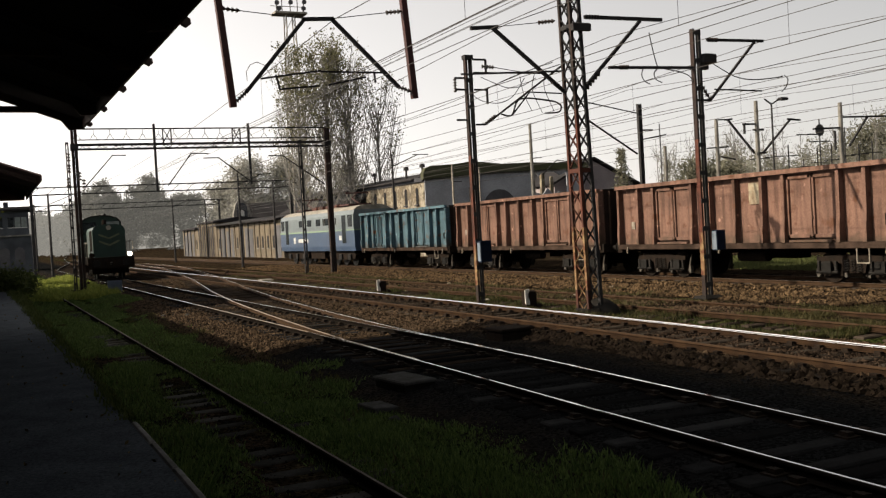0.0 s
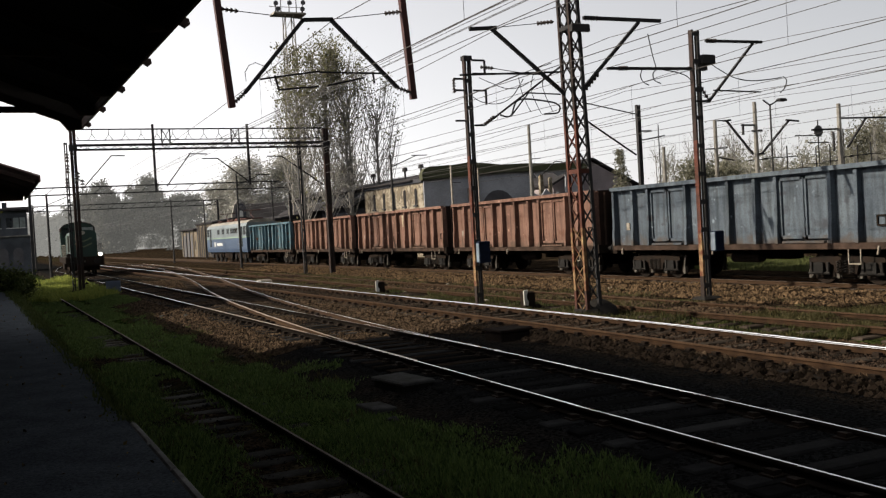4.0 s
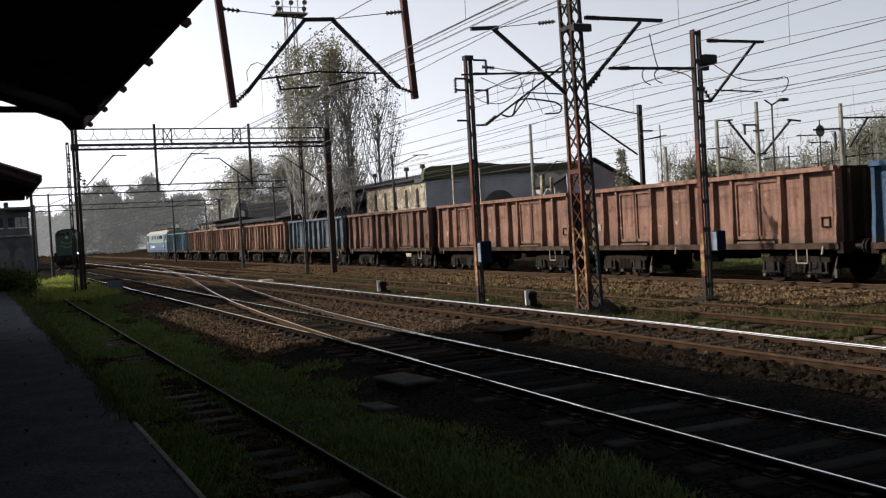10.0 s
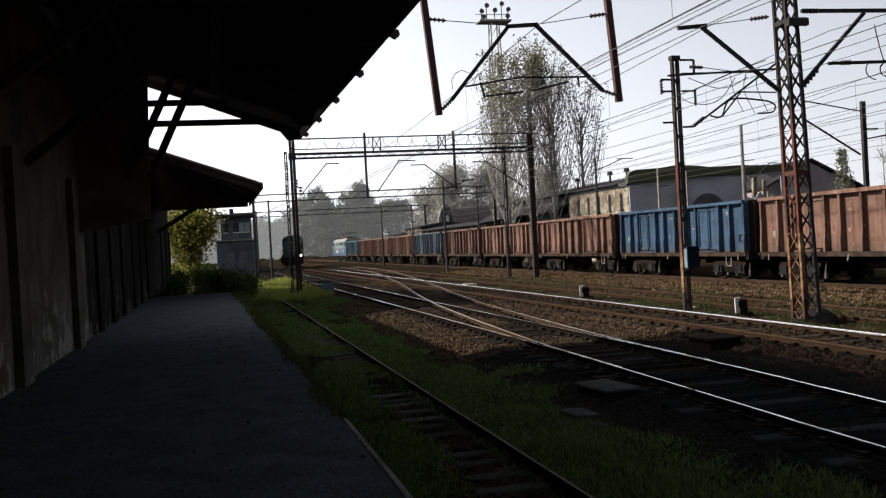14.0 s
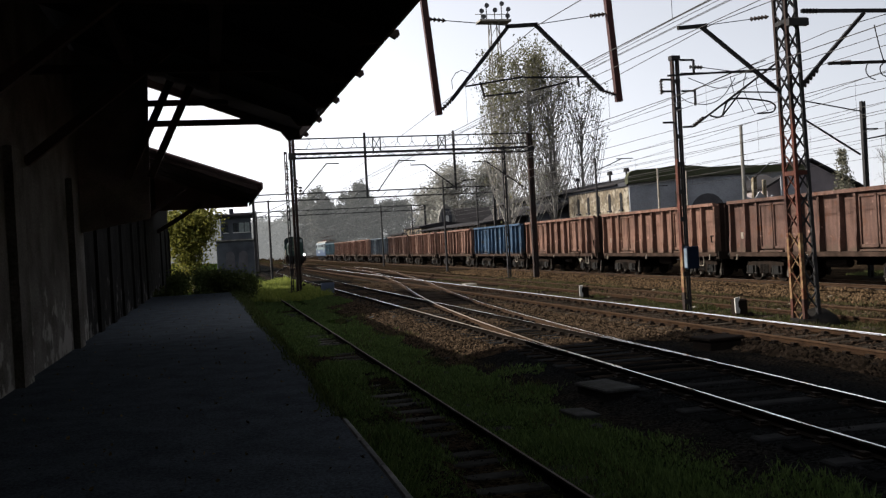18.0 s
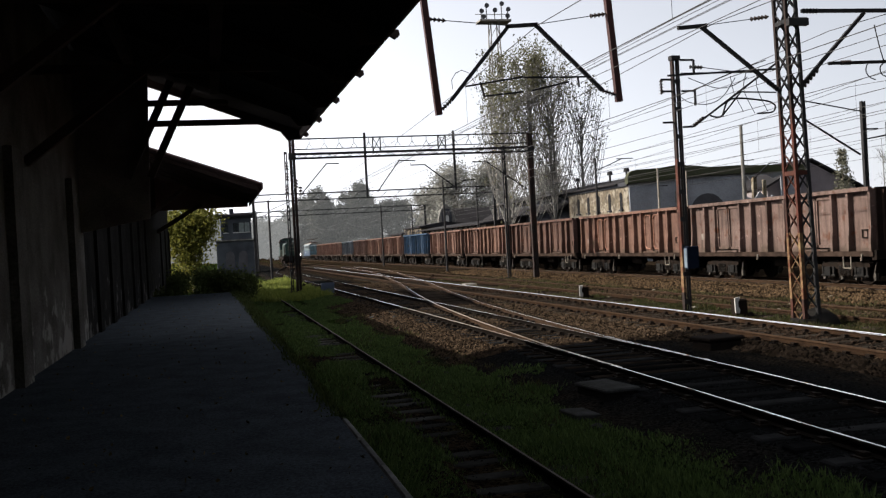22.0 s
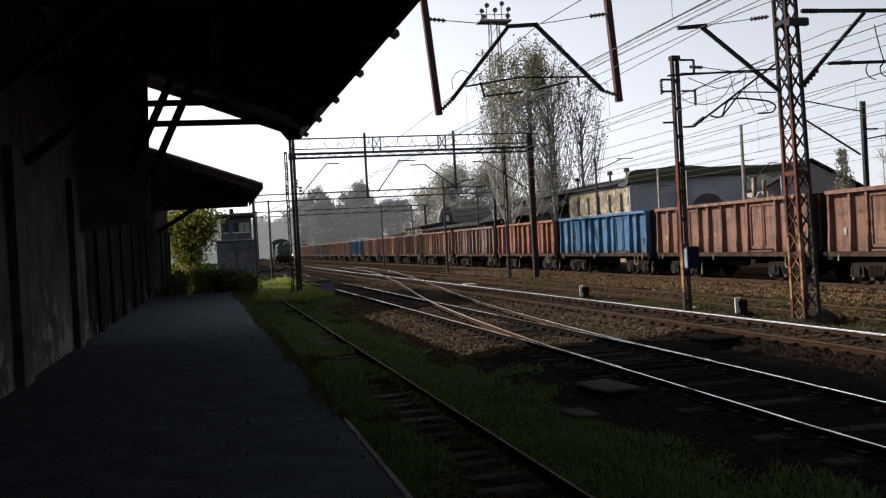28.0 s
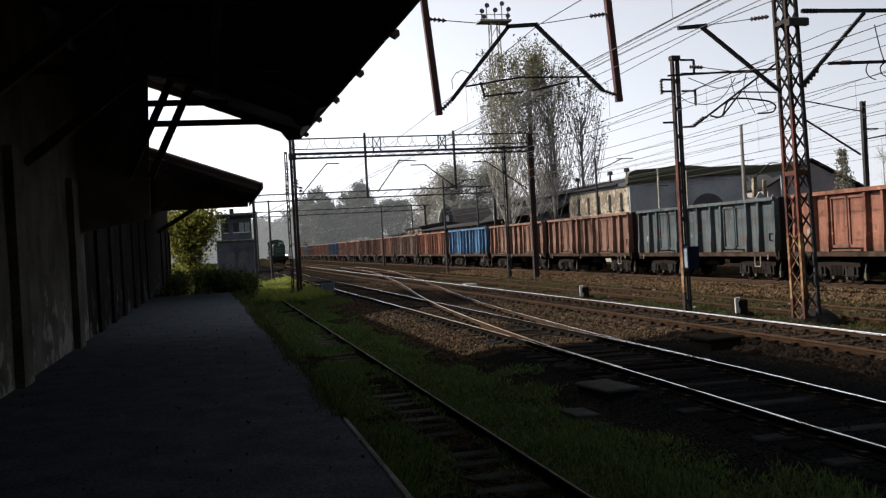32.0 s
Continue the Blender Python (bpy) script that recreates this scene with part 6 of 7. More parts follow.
    part("arch_doorway", prism(B(), arch_poly(38.7, 0.0, 3.1, 4.95, 10), "y", 69.7, 69.775), SHEDDOOR, d)
    # gabled workshop
    g = thing("gabled_workshop", pose(0, 0, 0), "grey gabled workshop with a dark shallow roof", "building")
    part("wall", prism(B(), [(45.5, -0.4), (54.0, -0.4), (54.0, 5.1), (49.6, 7.3), (45.5, 5.3)], "y", 72, 88), GABLEWALL, g)
    part("roof", prism(B(), [(45.2, 5.2), (49.6, 7.42), (54.6, 4.95), (54.6, 5.1), (49.6, 7.6), (45.2, 5.4)], "y", 71.6, 88.4), TILEROOF, g)
    for x in (48.0, 51.2):
        part("window", box(B(), x, 71.96, 3.2, x + 1.0, 71.99, 4.6), DARKWIN, g)
    # long low cream building past the curve
    c = thing("cream_depot", pose(0, 0, 0), "long low cream depot building with a dark roof", "building")
    for y0, y1, top, eave in DEPOT:
        wall = part("wall", box(B(), 28, y0, -0.4, 35, y1, top), CREAM, c)
        part("roof", prism(B(), [(28 - eave, top - 0.05), (31.5, top + 0.5), (35.5, top - 0.05), (35.5, top - 0.2), (28 - eave, top - 0.2)], "y", y0 - 0.3, y1 - 0.31), TILEROOF, c)
        rng, y = random.Random(int(y0)), y0 + 0.8
        while y < y1 - 2.2:
            if top > 4.1:
                # upright boarding with dark gaps
                for k in range(4):
                    h = top - 0.3 - rng.uniform(0, 0.4)
                    part("board", box(B(), 27.92, y + 0.6 * k, -0.3, 27.99, y + 0.6 * k + rng.uniform(0.22, 0.34), h), DARKBRICK if k % 2 else CREAM, wall)
                y += 2.7
            elif rng.random() < 0.55:
                part("doorway", box(B(), 27.96, y, -0.35, 27.99, y + rng.uniform(1.1, 1.7), top - rng.uniform(0.6, 1.0)), SHEDDOOR, wall, "dark doorway")
                part("post", box(B(), 27.88, y + 1.9, -0.3, 27.994, y + 2.1, top - 0.25), DARKBRICK, wall)
                y += 2.6
            else:
                win = part("window", box(B(), 27.97, y, 0.9, 27.99, y + 0.6, 2.2), DARKWIN, c)
                part("frame", box(B(), 27.9, y - 0.08, 0.78, 27.995, y + 0.68, 0.9), CONCRETE, win)
                part("pilaster", box(B(), 27.9, y + 1.3, -0.3, 27.996, y + 1.65, top - 0.2), CREAM, wall)
                y += 2.2
    # dark-roofed house with a pale arched gable, far down the yard
    a = thing("gable_house", pose(0, 0, 0), "dark-roofed house with a pale arched gable", "building")
    part("wall", box(B(), 38.0, 150, -0.4, 44.8, 158, 4.7), DARKBRICK, a)
    part("roof", prism(B(), [(149.4, 4.5), (154, 7.7), (158.6, 4.5), (158.6, 4.3), (149.4, 4.3)], "x", 37.6, 45.2), TILEROOF, a)
    gable = part("gable", prism(B(), [(35.2, -0.4), (37.99, -0.4), (37.99, 6.0), (37.5, 7.3), (36.9, 8.1), (36.5, 8.35), (36.1, 8.1), (35.6, 7.3), (35.2, 6.0)], "y", 148.6, 149.3), CONCRETE, a, "pale rendered gable")
    part("arch_window", prism(B(), arch_poly(36.55, 1.0, 1.7, 6.6, 10), "y", 148.5, 148.595), DARKBRICK, gable)
    part("niche", prism(B(), arch_poly(36.55, 4.6, 0.6, 1.9, 8), "y", 148.4, 148.496), WHITE, gable)
    # signal box
    s = thing("signal_box", pose(0, 0, 0), "two-storey signal box with a flat overhanging roof", "building")
    part("wall", box(B(), 0.5, 115, -0.4, 4.8, 121, 3.7), SIGNALWALL, s)
    part("ledge", box(B(), 0.35, 114.8, 3.7, 4.95, 121.2, 3.85), CONCRETE, s)
    part("cabin", box(B(), 1.1, 115.3, 3.85, 4.6, 120.7, 6.55), SIGNALWALL, s)
    part("roof", chamfer(B(), 0.6, 114.5, 6.55, 5.1, 121.4, 6.85, 0.12), TILEROOF, s)
    part("chimney", box(B(), 2.2, 117.5, 6.85, 2.7, 118.0, 7.6), DARKBRICK, s)
    for x, glass in ((1.4, GLASS), (2.5, GLASS), (3.2, PALEGLASS), (3.85, PALEGLASS)):
        win = part("window", box(B(), x, 115.26, 4.7, x + 0.55, 115.296, 5.8), glass, s)
        part("frame", box(B(), x - 0.06, 115.24, 4.62, x + 0.61, 115.29, 4.7), WHITE, win)
    for x in (1.5, 3.0):
        part("arch_window", prism(B(), arch_poly(x + 0.5, 0.6, 1.0, 1.9), "y", 114.96, 114.995), SHEDDOOR, s)


# ---- masts and lamps behind ----
def pole(name, x, y, top, label, mat, r=0.14, arms=(), category="mast", group="poles behind the train", w=0.06):
    t = thing(name, pose(0, 0, 0), label, category, group)
    part("post", rod(B(), (x, y, -0.4), (x, y, top), r, r * 0.7, 8), mat, t)
    for (x0, z0), (x1, z1) in arms:
        part("arm", bar(B(), (x0, y, z0), (x1, y, z1), w, w), GREYSTEEL, t)
    return t


def build_poles():
    m = channel_mast("catenary_mast", 25.25, 33, 6.8, "dark channel mast beyond the goods track with a slanting bracket", rust=False, width=0.18)
    for (x0, z0), (x1, z1), w in (((25.05, 4.7), (22.45, 6.25), 0.06), ((22.45, 6.9), (25.2, 6.4), 0.04), ((25.2, 5.7), (25.9, 5.7), 0.06), ((25.3, 5.3), (26.6, 5.5), 0.05)):
        o = part("bracket_arm", bar(B(), (x0, 33, z0), (x1, 33, z1), w, w), GREYSTEEL, m)
        o.matrix_parent_inverse = m.matrix_basis.inverted()
    pole("guyed_mast", 26.6, 33.4, 6.0, "thin slanting stay pole", GREYSTEEL, 0.03)
    pole("concrete_mast", 33.85, 38, 6.75, "pale concrete catenary mast with a crossbar", CONCRETE, 0.13, (((33.85, 6.72), (34.7, 6.75)), ((33.2, 5.3), (34.6, 5.35)), ((33.8, 4.9), (35.0, 4.7))))
    pole("concrete_mast", 36.55, 38, 7.7, "pale concrete catenary mast with a V bracket", CONCRETE, 0.14, (((36.3, 5.0), (34.6, 6.75)), ((34.4, 6.72), (34.9, 6.76)), ((36.9, 5.0), (38.9, 6.74)), ((38.7, 6.76), (39.6, 6.7)), ((35.6, 6.5), (36.5, 6.5)), ((35.7, 6.0), (35.7, 6.55)), ((36.3, 6.2), (37.0, 6.2)), ((36.6, 5.0), (37.1, 5.0))), w=0.09)
    lamp = pole("street_lamp", 35.65, 36, 7.3, "curved grey yard lamp on a thin post", GREYSTEEL, 0.06, (((35.65, 7.25), (36.3, 7.55)), ((35.2, 7.5), (35.65, 7.25))), "lamp")
    part("lamp_head", chamfer(B(), 36.2, 35.85, 7.45, 36.65, 36.15, 7.6, 0.05), GREYSTEEL, lamp)
    pole("concrete_mast", 40.35, 36, 7.35, "pale concrete mast with a long crossarm", CONCRETE, 0.15, (((40.35, 6.6), (44.5, 6.65)), ((40.9, 5.1), (42.3, 6.6)), ((38.4, 6.0), (40.3, 6.05)), ((39.9, 4.9), (39.9, 5.9))), w=0.09)
    sig = pole("disc_signal", 44.0, 40.8, 7.1, "round disc signal on a thin post", GREYSTEEL, 0.05, (((43.2, 5.8), (44.8, 5.8)), ((42.2, 6.2), (44, 6.2))), "signal")
    part("disc", rod(B(), (44.0, 40.75, 6.45), (44.0, 40.8, 6.45), 0.34, None, 16), FLOOD, sig)
    pole("concrete_mast", 33.1, 55, 8.6, "tall pale concrete pole", CONCRETE, 0.14, (((33.1, 6.3), (33.9, 6.35)), ((33.9, 5.2), (35.0, 6.1)), ((35.0, 6.1), (35.6, 6.1))))
    pole("concrete_mast", 48.2, 60, 7.4, "tall pale concrete pole", CONCRETE, 0.17)
    pole("concrete_mast", 33.6, 68, 7.0, "weathered pale pole leaning before the shed", PALESTEEL, 0.11, (((33.6, 5.6), (34.4, 5.6)),))
    pole("concrete_mast", 35.2, 66.5, 6.6, "weathered pole before the shed", PALESTEEL, 0.07)
    rng = random.Random(8)
    for k in range(9):
        x, y = 38.5 + k * 1.1, 44 + rng.uniform(0, 14)
        pole("yard_mast", x * y / 40, y, rng.uniform(5.5, 7.6), "thin grey mast in the far part of the yard", GREYSTEEL, 0.06, (((x * y / 40 - 0.7, 5.3), (x * y / 40 + 0.9, 5.35)),))
    for x, y, top in ((4.9, 84, 6.6), (19.0, 78, 7.4), (26.0, 62, 7.4), (25.8, 92, 7.4), (4.9, 108, 6.8), (19.6, 112, 7.0), (26, 125, 7.4)):
        pole("yard_mast", x, y, top, "dark slim catenary mast down the line", GREYSTEEL, 0.11, (((x, top - 0.9), (x + 2.0, top - 0.1)), ((x + 1.6, top - 0.1), (x + 2.8, top - 0.1))))
    # far portals
    for yp, x0, x1, z in ((95, 4.1, 28.5, 7.4), (135, 3.0, 30, 7.4)):
        p = thing("portal", pose(0, 0, 0), "distant flat steel portal across the whole yard", "catenary portal", "portals")
        for x in (x0, x1):
            part("mast", box(B(), x - 0.13, yp - 0.13, -0.4, x + 0.13, yp + 0.13, z + 0.4), GREYSTEEL, p)
        for zz in (z - 0.33, z + 0.33):
            part("chord", box(B(), x0, yp - 0.06, zz - 0.06, x1, yp + 0.06, zz + 0.06), GREYSTEEL, p)
        x = x0
        while x < x1 - 1:
            part("lacing", bar(B(), (x, yp, z - 0.3), (x + 0.7, yp, z + 0.3), 0.05, 0.05), GREYSTEEL, p)
            x += 1.4
    # floodlight tower
    t = thing("floodlight_tower", pose(31, 100, -0.3), "tall pale lattice floodlight tower behind the poplars", "floodlight tower")
    for i in range(4):
        sx, sy = (-1, 1, 1, -1)[i], (-1, -1, 1, 1)[i]
        part("leg", bar(B(), (sx * 1.0, sy * 1.0, 0), (sx * 0.45, sy * 0.45, 26), 0.1, 0.1), PALESTEEL, t)
    for k in range(16):
        za, zb = 26 * k / 16, 26 * (k + 1) / 16
        wa, wb = 1.0 - 0.55 * k / 16, 1.0 - 0.55 * (k + 1) / 16
        for (ax, ay), (bx, by) in (((-1, -1), (1, -1)), ((1, -1), (1, 1)), ((-1, 1), (-1, -1))):
            part("brace", bar(B(), (ax * wa, ay * wa, za), (bx * wb, by * wb, zb), 0.06, 0.06), PALESTEEL, t)
    part("deck", box(B(), -1.75, -0.9, 26.0, 1.75, 0.9, 26.2), PALESTEEL, t)
    for k, (x, z) in enumerate(((-1.5, 27.1), (-0.9, 27.7), (0.0, 27.2), (0.8, 27.9), (1.5, 27.3), (1.4, 26.6), (-1.3, 26.5))):
        b = B()
        rod(b, (x, -0.8, z), (x, -0.4, z), 0.27, 0.15, 10)
        rod(b, (x, -0.5, z), (x, -0.5, 26.1), 0.05)
        part("floodlight", b, FLOOD, t)
    part("guard_rail", box(B(), -1.75, 0.85, 27.1, 1.75, 0.9, 27.16), PALESTEEL, t)


# ---- small things between the tracks ----
def build_small():
    for x, y, s in ((12.95, 22.2, 1.0), (12.85, 32.6, 1.0)):
        t = thing("point_lantern", pose(x, y, -0.3), "small white point indicator lantern with a grey weight box", "point lantern", "point lanterns")
        part("post", box(B(), -0.03, -0.03, 0.0, 0.05, 0.03, 0.2), UNDER, t)
        case = part("case", chamfer(B(), -0.06, -0.12, 0.16, 0.26, 0.12, 0.56, 0.03), UNDER, t, "black lantern case")
        part("arrow_plate", prism(B(), [(-0.11, 0.6), (0.02, 0.62), (0.02, 0.55), (-0.02, 0.5), (-0.02, 0.38), (0.03, 0.3), (0.01, 0.2), (-0.1, 0.22)], "y", -0.16, -0.122), WHITE, case, "white enamel arrow plate")
        part("weight", rod(B(), (0.3, 0, 0.08), (0.46, 0.05, 0.12), 0.1, None, 8), UNDER, t)
    t = thing("point_machine", pose(12.75, 48.2, -0.25), "white-topped point machine beside the track", "point machine")
    part("case", chamfer(B(), -0.2, -0.4, 0.0, 0.4, 0.4, 0.2, 0.05), DIRTYWHITE, t)
    t = thing("dwarf_signal", pose(5.55, 48.5, -0.35), "small faded blue-grey dwarf signal board in the grass", "signal")
    part("board", box(B(), -0.33, -0.03, 0.12, 0.33, 0.03, 0.78), material("faded blue board", (0.085, 0.112, 0.165), 0.6, scale=3, fine=40), t)
    part("post", box(B(), -0.04, -0.02, -0.1, 0.04, 0.05, 0.2), UNDER, t)
    for x, y, a in ((5.4, 12.9, 6),):
        t = thing("cable_pit_cover", pose(x, y, -0.36, 0, 0, a), "weathered concrete cable pit with a slab lid", "cable pit", "cable pits")
        part("pit", box(B(), -0.24, -0.44, -0.2, 0.24, 0.44, 0.26), DARKBASE, t)
        part("lid", chamfer(B(), -0.27, -0.48, 0.26, 0.27, 0.48, 0.31, 0.02), DIRTYSTONE, t)
    for x, y, a, q in ((4.62, 12.0, 8, 0.18),):
        o = tagged(part("concrete_slab", chamfer(B(), -q, -0.24, -0.05, q, 0.24, 0.04, 0.015), DIRTYSTONE), "broken grey concrete slab lying in the weeds", "slab", "loose slabs")
        o.matrix_basis = pose(x, y, ground_z(x, y) + 0.04, 2, 3, a)
    for k, (x, y) in enumerate(((4.9, 58.0), (13.3, 60.0))):
        t = thing("switch_stand", pose(x, y, -0.28), "low dark point lever stand between the rails", "switch stand", "switch stands")
        part("base", chamfer(B(), -0.4, -0.25, 0.0, 0.4, 0.25, 0.16, 0.04), UNDER, t)
        part("lever", rod(B(), (0, 0, 0.1), (0.35, 0.1, 0.36), 0.03), UNDER, t)
        part("weight", rod(B(), (0.3, 0.1, 0.28), (0.38, 0.1, 0.4), 0.085, None, 10), UNDER, t)
    t = thing("cable_box", pose(9.25, 16.6, -0.3, 0, 0, 4), "low dark tarred cable box between the tracks", "cable box")
    part("case", chamfer(B(), -0.34, -0.3, 0.0, 0.34, 0.3, 0.3, 0.04), UNDER, t)
    part("lid", chamfer(B(), -0.38, -0.34, 0.3, 0.38, 0.34, 0.35, 0.02), UNDER, t)
    # concrete plinth stones by the lattice mast, loose pale stones
    rng = random.Random(4)
    for k in range(23):
        x, y = rng.uniform(3.6, 5.6), rng.uniform(9, 34)
        b = B()
        r = rng.uniform(0.04, 0.08)
        if k >= 16:
            x, y, r = rng.uniform(12.6, 20.5), rng.uniform(17, 40), rng.uniform(0.05, 0.09)
        bmesh.ops.create_icosphere(b, subdivisions=2, radius=r)
        shift = rng.uniform(0, 50)
        for q in b.verts:
            q.co *= 1 + 0.5 * noise.noise(q.co * (1.1 / r) + Vector((shift, 0, 0)))
            q.co.z *= 0.6
        o = tagged(part("stone", b, DIRTYSTONE if k < 16 else DIRTYWHITE), "pale loose stone lying on the ground", "stone", "loose stones")
        o.matrix_basis = pose(x, y, ground_z(x, y) + r * 0.3, 0, 0, rng.uniform(0, 360))


# ---- ballast stones and grass, too many to count ----
def ballast(seed, n, zones):
    rng = np.random.default_rng(seed)
    base = np.array([(1, 0, 0), (-1, 0, 0), (0, 1, 0), (0, -1, 0), (0, 0, 1), (0, 0, -1)], float)
    tri = np.array([(0, 2, 4), (2, 1, 4), (1, 3, 4), (3, 0, 4), (2, 0, 5), (1, 2, 5), (3, 1, 5), (0, 3, 5)])
    V, F, count = [], [], 0
    for x0, x1, y0, y1, share, zlift, size in zones:
        m = int(n * share)
        # denser near the eye
        y = y0 + (y1 - y0) * rng.uniform(0, 1, m) ** 1.6
        x = rng.uniform(x0, x1, m)
        z = np.array([ground_z(a, b) for a, b in zip(x, y)]) + zlift
        s = size * rng.uniform(0.5, 1.3, m) * (0.8 + 0.25 * y / y1)
        shape = base[None] * rng.uniform(0.55, 1.15, (m, 6, 1)) + rng.normal(0, 0.18, (m, 6, 3))
        a = rng.uniform(0, 6.283, m)
        c, sn = np.cos(a), np.sin(a)
        R = np.zeros((m, 3, 3))
        R[:, 0, 0], R[:, 0, 1], R[:, 1, 0], R[:, 1, 1], R[:, 2, 2] = c, -sn, sn, c, 0.8
        p = np.einsum("nij,nkj->nki", R, shape) * s[:, None, None] + np.stack([x, y, z], 1)[:, None]
        V.append(p.reshape(-1, 3))
        F.append((tri[None] + (np.arange(m) * 6)[:, None, None] + count).reshape(-1, 3))
        count += m * 6
    return np.concatenate(V), np.concatenate(F)


def island_material(name, a, b, rough=0.9):
    m = bpy.data.materials.new(name)
    m.use_nodes = True
    n, l = m.node_tree.nodes, m.node_tree.links
    p = n["Principled BSDF"]
    p.inputs["Roughness"].default_value = rough
    p.inputs["Specular IOR Level"].default_value = 0.02
    g, r = n.new("ShaderNodeNewGeometry"), n.new("ShaderNodeValToRGB")
    r.color_ramp.elements[0].color, r.color_ramp.elements[1].color = (*a, 1), (*b, 1)
    l.new(g.outputs["Random Per Island"], r.inputs["Fac"])
    l.new(r.outputs["Color"], p.inputs["Base Color"])
    return m


def blades(seed, n, x0, x1, y0, y1, height, mat, name, label, keep, floor=None):
    rng = np.random.default_rng(seed)
    y = y0 + (y1 - y0) * rng.uniform(0, 1, n) ** 1.5
    x = rng.uniform(x0, x1, n)
    fuzzy = rng.normal(0, 0.12, n)
    ok = np.array([keep(a + q * 0.6, b + q) for a, b, q in zip(x, y, fuzzy)])
    x, y = x[ok], y[ok]
    m = len(x)
    z = np.array([ground_z(a, b) if floor is None else floor for a, b in zip(x, y)]) - 0.01
    h = height * rng.uniform(0.4, 1.25, m) * np.array([0.85 + 0.9 * noise.noise((p * 1.1, q * 0.8, 13)) for p, q in zip(x, y)]).clip(0.25)
    a = rng.uniform(0, 6.283, m)
    w = 0.006 + 0.004 * rng.uniform(0, 1, m) + 0.0006 * y
    dx, dy = np.cos(a) * w, np.sin(a) * w
    lx, ly = rng.normal(0, 0.35, m) * h, rng.normal(0, 0.35, m) * h
    v = np.stack([np.stack([x - dx, y - dy, z], 1), np.stack([x + dx, y + dy, z], 1), np.stack([x + lx, y + ly, z + h], 1)], 1).reshape(-1, 3)
    f = np.arange(m * 3).reshape(-1, 3)
    tagged(new(name, mesh_np(name, v, f, mat)), label, "grass", kind="stuff")


def build_ground_cover():
    brown = island_material("ballast stones", (0.003, 0.0022, 0.0016), (0.07, 0.049, 0.033))
    # dark stones laid where the canopy shadow falls, shade put into their colour
    shade_stones = island_material("ballast stones darkened for shade", (0.003, 0.0032, 0.0034), (0.0125, 0.013, 0.0138))
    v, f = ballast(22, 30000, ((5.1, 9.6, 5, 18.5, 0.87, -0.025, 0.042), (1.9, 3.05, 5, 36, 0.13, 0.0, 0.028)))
    tagged(new("ballast", mesh_np("ballast", v, f, shade_stones)), "dark ballast with the canopy shade in its colour", "ballast", kind="stuff")
    zones = ((4.5, 9.3, 18.5, 60, 0.42, 0.0, 0.05), (9.4, 10.4, 11, 60, 0.13, 0.0, 0.055), (9.35, 10.2, 7.5, 18, 0.02, 0.0, 0.075), (11.85, 12.9, 10, 60, 0.13, 0.0, 0.05), (14.4, 16.6, 16, 60, 0.1, 0.0, 0.055))
    v, f = ballast(21, 34000, ((17.6, 21.3, 16, 75, 1.0, 0.02, 0.075),))
    tagged(new("ballast", mesh_np("ballast", v, f, island_material("pale brown ballast stones", (0.005, 0.0037, 0.0028), (0.1, 0.067, 0.039)))), "pale brown stone bank below the goods track", "ballast", kind="stuff")
    v, f = ballast(23, 12000, ((10.45, 11.8, 9, 60, 0.92, 0.0, 0.05), (10.5, 11.75, 9, 60, 0.08, 0.04, 0.04)))
    tagged(new("ballast", mesh_np("ballast", v, f, island_material("soot brown ballast stones", (0.0025, 0.0019, 0.0015), (0.036, 0.025, 0.0185)))), "soot brown ballast between the rails of the second track", "ballast", kind="stuff")
    v, f = ballast(11, 120000, zones)
    tagged(new("ballast", mesh_np("ballast", v, f, brown)), "rust brown crushed stone ballast along the tracks", "ballast", kind="stuff")
    blades(12, 210000, 1.2, 5.6, 4.5, 50, 0.085, GRASS, "grass", "dark green grass beside the platform", lambda x, y: noise.noise((x * 0.9, y * 0.45, 7)) > -0.33 and not (2.4 + 0.5 * noise.noise((3, y * 0.4, 3)) < x < 3.04 and y < 17.5) and (x < (5.05 if y < 12.5 else 4.6 if y < 18 else 4.2) or y > 40 or noise.noise((x * 1.1, y * 0.6, 31)) > 0.05 + (x - 4.2) * 0.4))
    blades(19, 9000, 1.0, 1.45, 8, 42, 0.5, GRASS, "grass", "tall grass hanging over the platform edge", lambda x, y: noise.noise((x * 0.6, y * 0.5, 27)) > -0.25)
    blades(39, 26000, 0.5, 1.16, 9.2, 42, 0.09, BUSHLEAF, "weeds", "dark rank weeds crowding the platform edge", lambda x, y: x > 1.14 - 0.011 * max(0.0, y - 9) + 0.12 * noise.noise((4, y * 0.35, 51)), PLAT)
    blades(13, 30000, 0.9, 6.0, 47, 80, 0.26, MEADOW, "meadow_grass", "sunlit yellow-green grass past the platform", lambda x, y: x < 5.6)
    blades(33, 26000, 1.2, 5.0, 4.5, 44, 0.09, DRYGRASS, "grass", "withered grass among the green", lambda x, y: noise.noise((x * 0.8, y * 0.5, 61)) > 0.05 and not 2.1 < x < 3.04)
    litter = island_material("dry leaf litter", (0.03, 0.025, 0.015), (0.2, 0.15, 0.07))
    rng = np.random.default_rng(31)
    c = np.stack([rng.uniform(-2.4, 1.1, 700), 4 + 36 * rng.uniform(0, 1, 700) ** 1.5, np.full(700, PLAT + 0.012)], 1)
    v, f = leaf_cloud(c, 900, 0.004, 0.02, 32)
    tagged(new("leaf_litter", mesh_np("leaf_litter", v, f, litter)), "scattered dry leaves and crumbs on the asphalt", "leaf litter", kind="stuff")
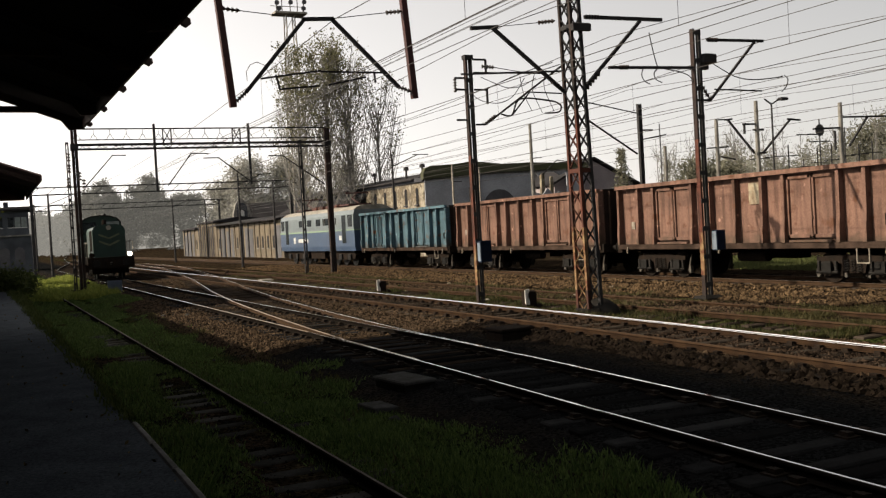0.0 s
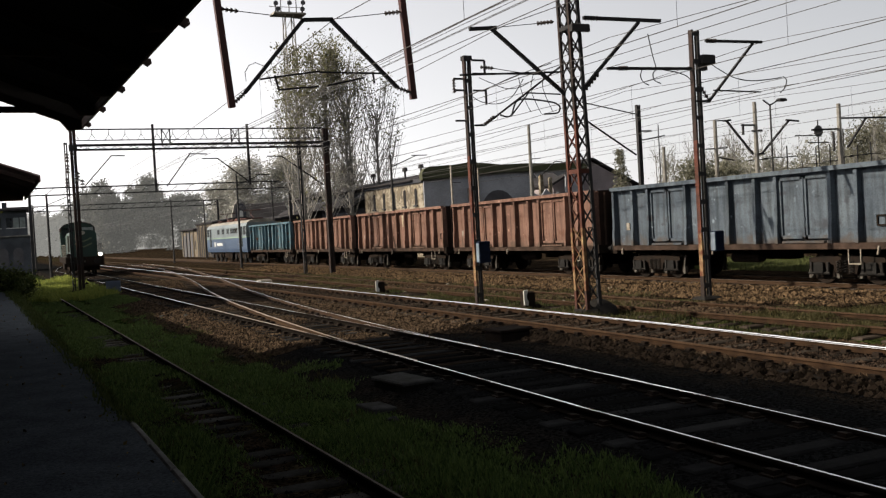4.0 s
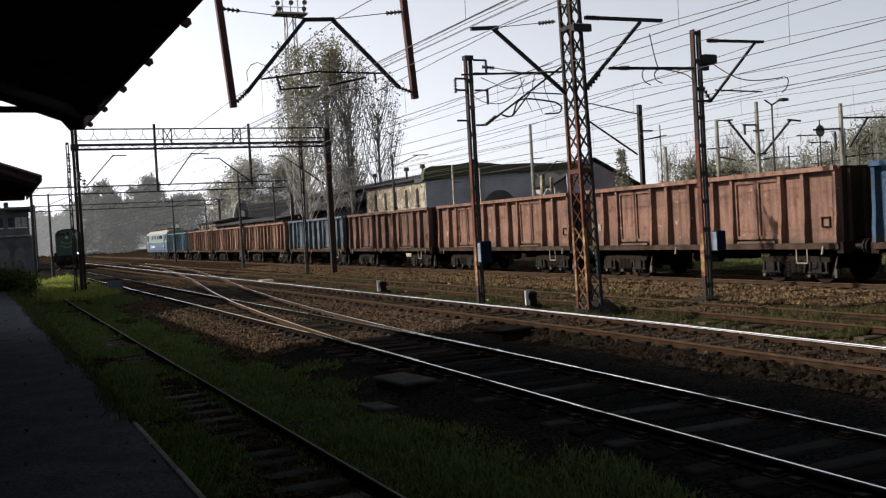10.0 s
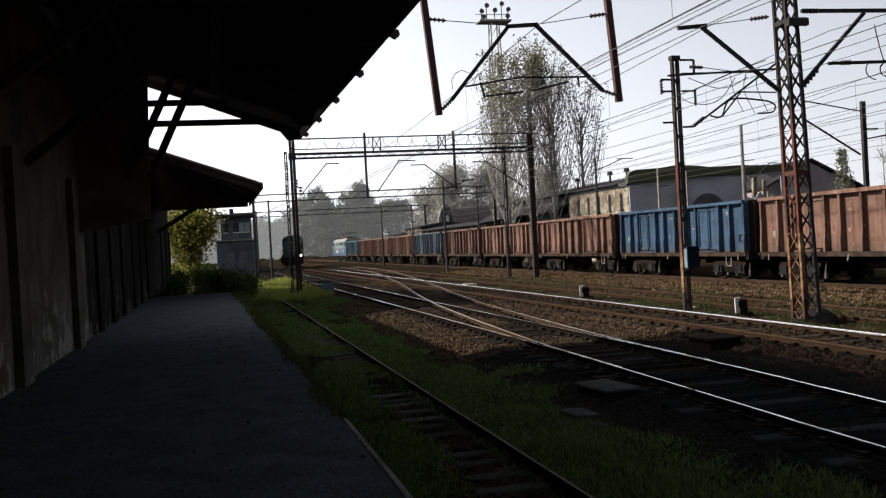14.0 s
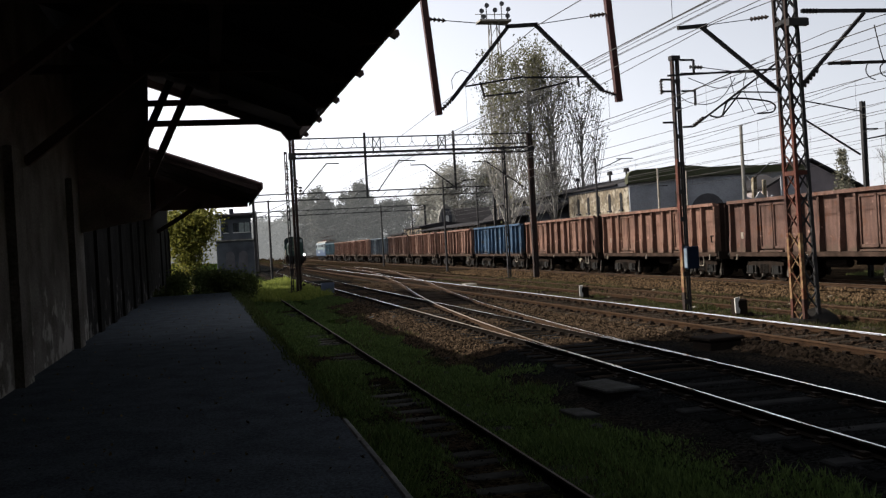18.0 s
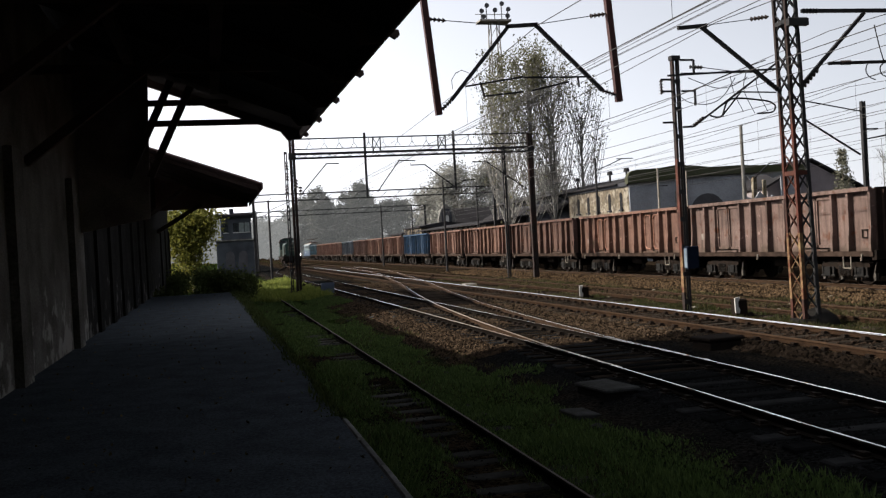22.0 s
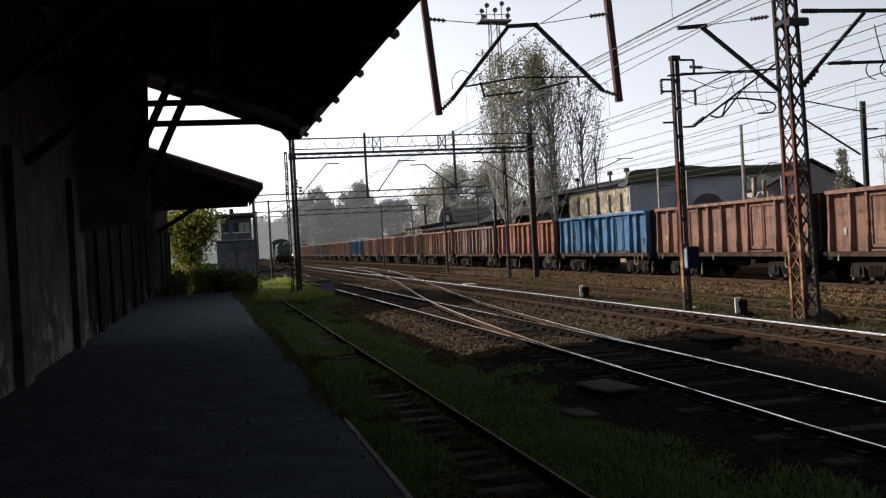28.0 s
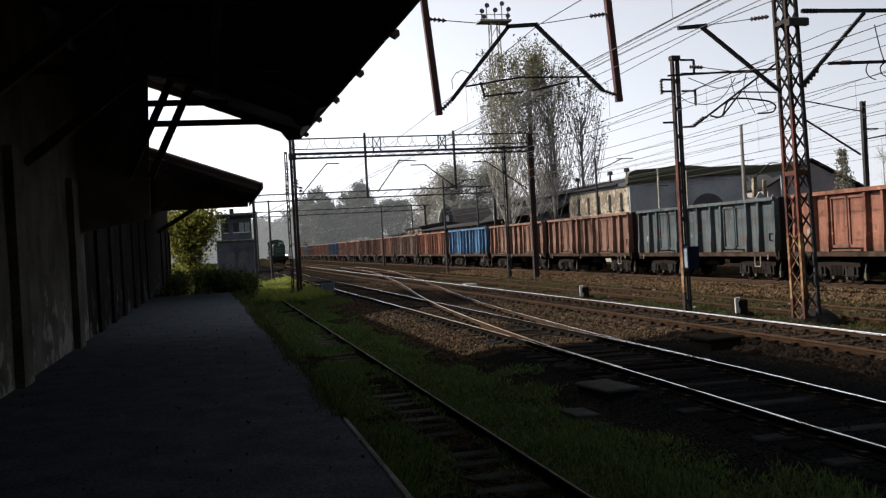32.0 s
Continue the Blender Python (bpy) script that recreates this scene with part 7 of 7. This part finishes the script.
    blades(14, 30000, 12.3, 14.7, 12, 60, 0.11, DRYGRASS, "weeds", "dry weeds between the tracks", lambda x, y: noise.noise((x * 0.6, y * 0.3, 9)) > -0.1)
    blades(24, 9000, 12.4, 14.0, 12, 34, 0.13, WEEDS, "weeds", "green weeds by the mast feet", lambda x, y: noise.noise((x * 0.7, y * 0.35, 41)) > 0.02)
    blades(15, 24000, 14.0, 18.6, 14, 60, 0.1, DRYGRASS, "weeds", "dry weeds along the siding", lambda x, y: noise.noise((x * 0.5, y * 0.25, 19)) > -0.05)
    blades(16, 40000, 26.2, 34, 16, 36, 0.14, STRIP, "meadow_grass", "green grass strip behind the goods train", lambda x, y: noise.noise((x * 0.3, y * 0.2, 71)) > -0.3)


build_buildings()
build_poles()
build_small()
build_trees()
build_ground_cover()


# ---- what moves ----
TRAVEL = ((0.0, 0.0), (3.0, 20.2), (6.0, 40.5), (9.0, 61.6), (13.0, 91.0), (17.0, 120.0), (20.0, 142.2), (22.0, 157.3), (25.0, 178.9), (28.0, 200.8), (32.0, 229.6))
SHUNT = ((0.0, 7.1, 63.0, -2.5), (1.5, 7.05, 68.5, -2.5), (3.0, 7.0, 74.0, -2), (6.0, 6.95, 86.0, -2), (8.0, 7.1, 95.5, -4), (11.0, 8.1, 111.0, -6), (14.0, 9.7, 122.5, -6), (17.0, 10.9, 131.5, -4), (20.0, 11.5, 139.0, -2), (25.0, 11.5, 150.0, 0), (28.0, 11.2, 155.0, 0), (32.0, 10.7, 160.0, 0))


def on_goods(y):
    turn = math.degrees(math.atan2(goods_x(y + 4) - goods_x(y - 4), 8.0))
    return pose(goods_x(y), y, TRAIN_Z, 0, 0, -turn)


def motions():
    for i, w in enumerate(WAGONS):
        walk(w, [(t, on_goods(TRAIN_Y0 - PITCH * (i + 0.5) + s)) for t, s in TRAVEL])
    walk(ELECTRIC, [(t, on_goods(TRAIN_Y0 + 8.75 + s)) for t, s in TRAVEL])
    walk(DIESEL, [(t, pose(x, y, 0, 0, 0, a)) for t, x, y, a in SHUNT])


motions()
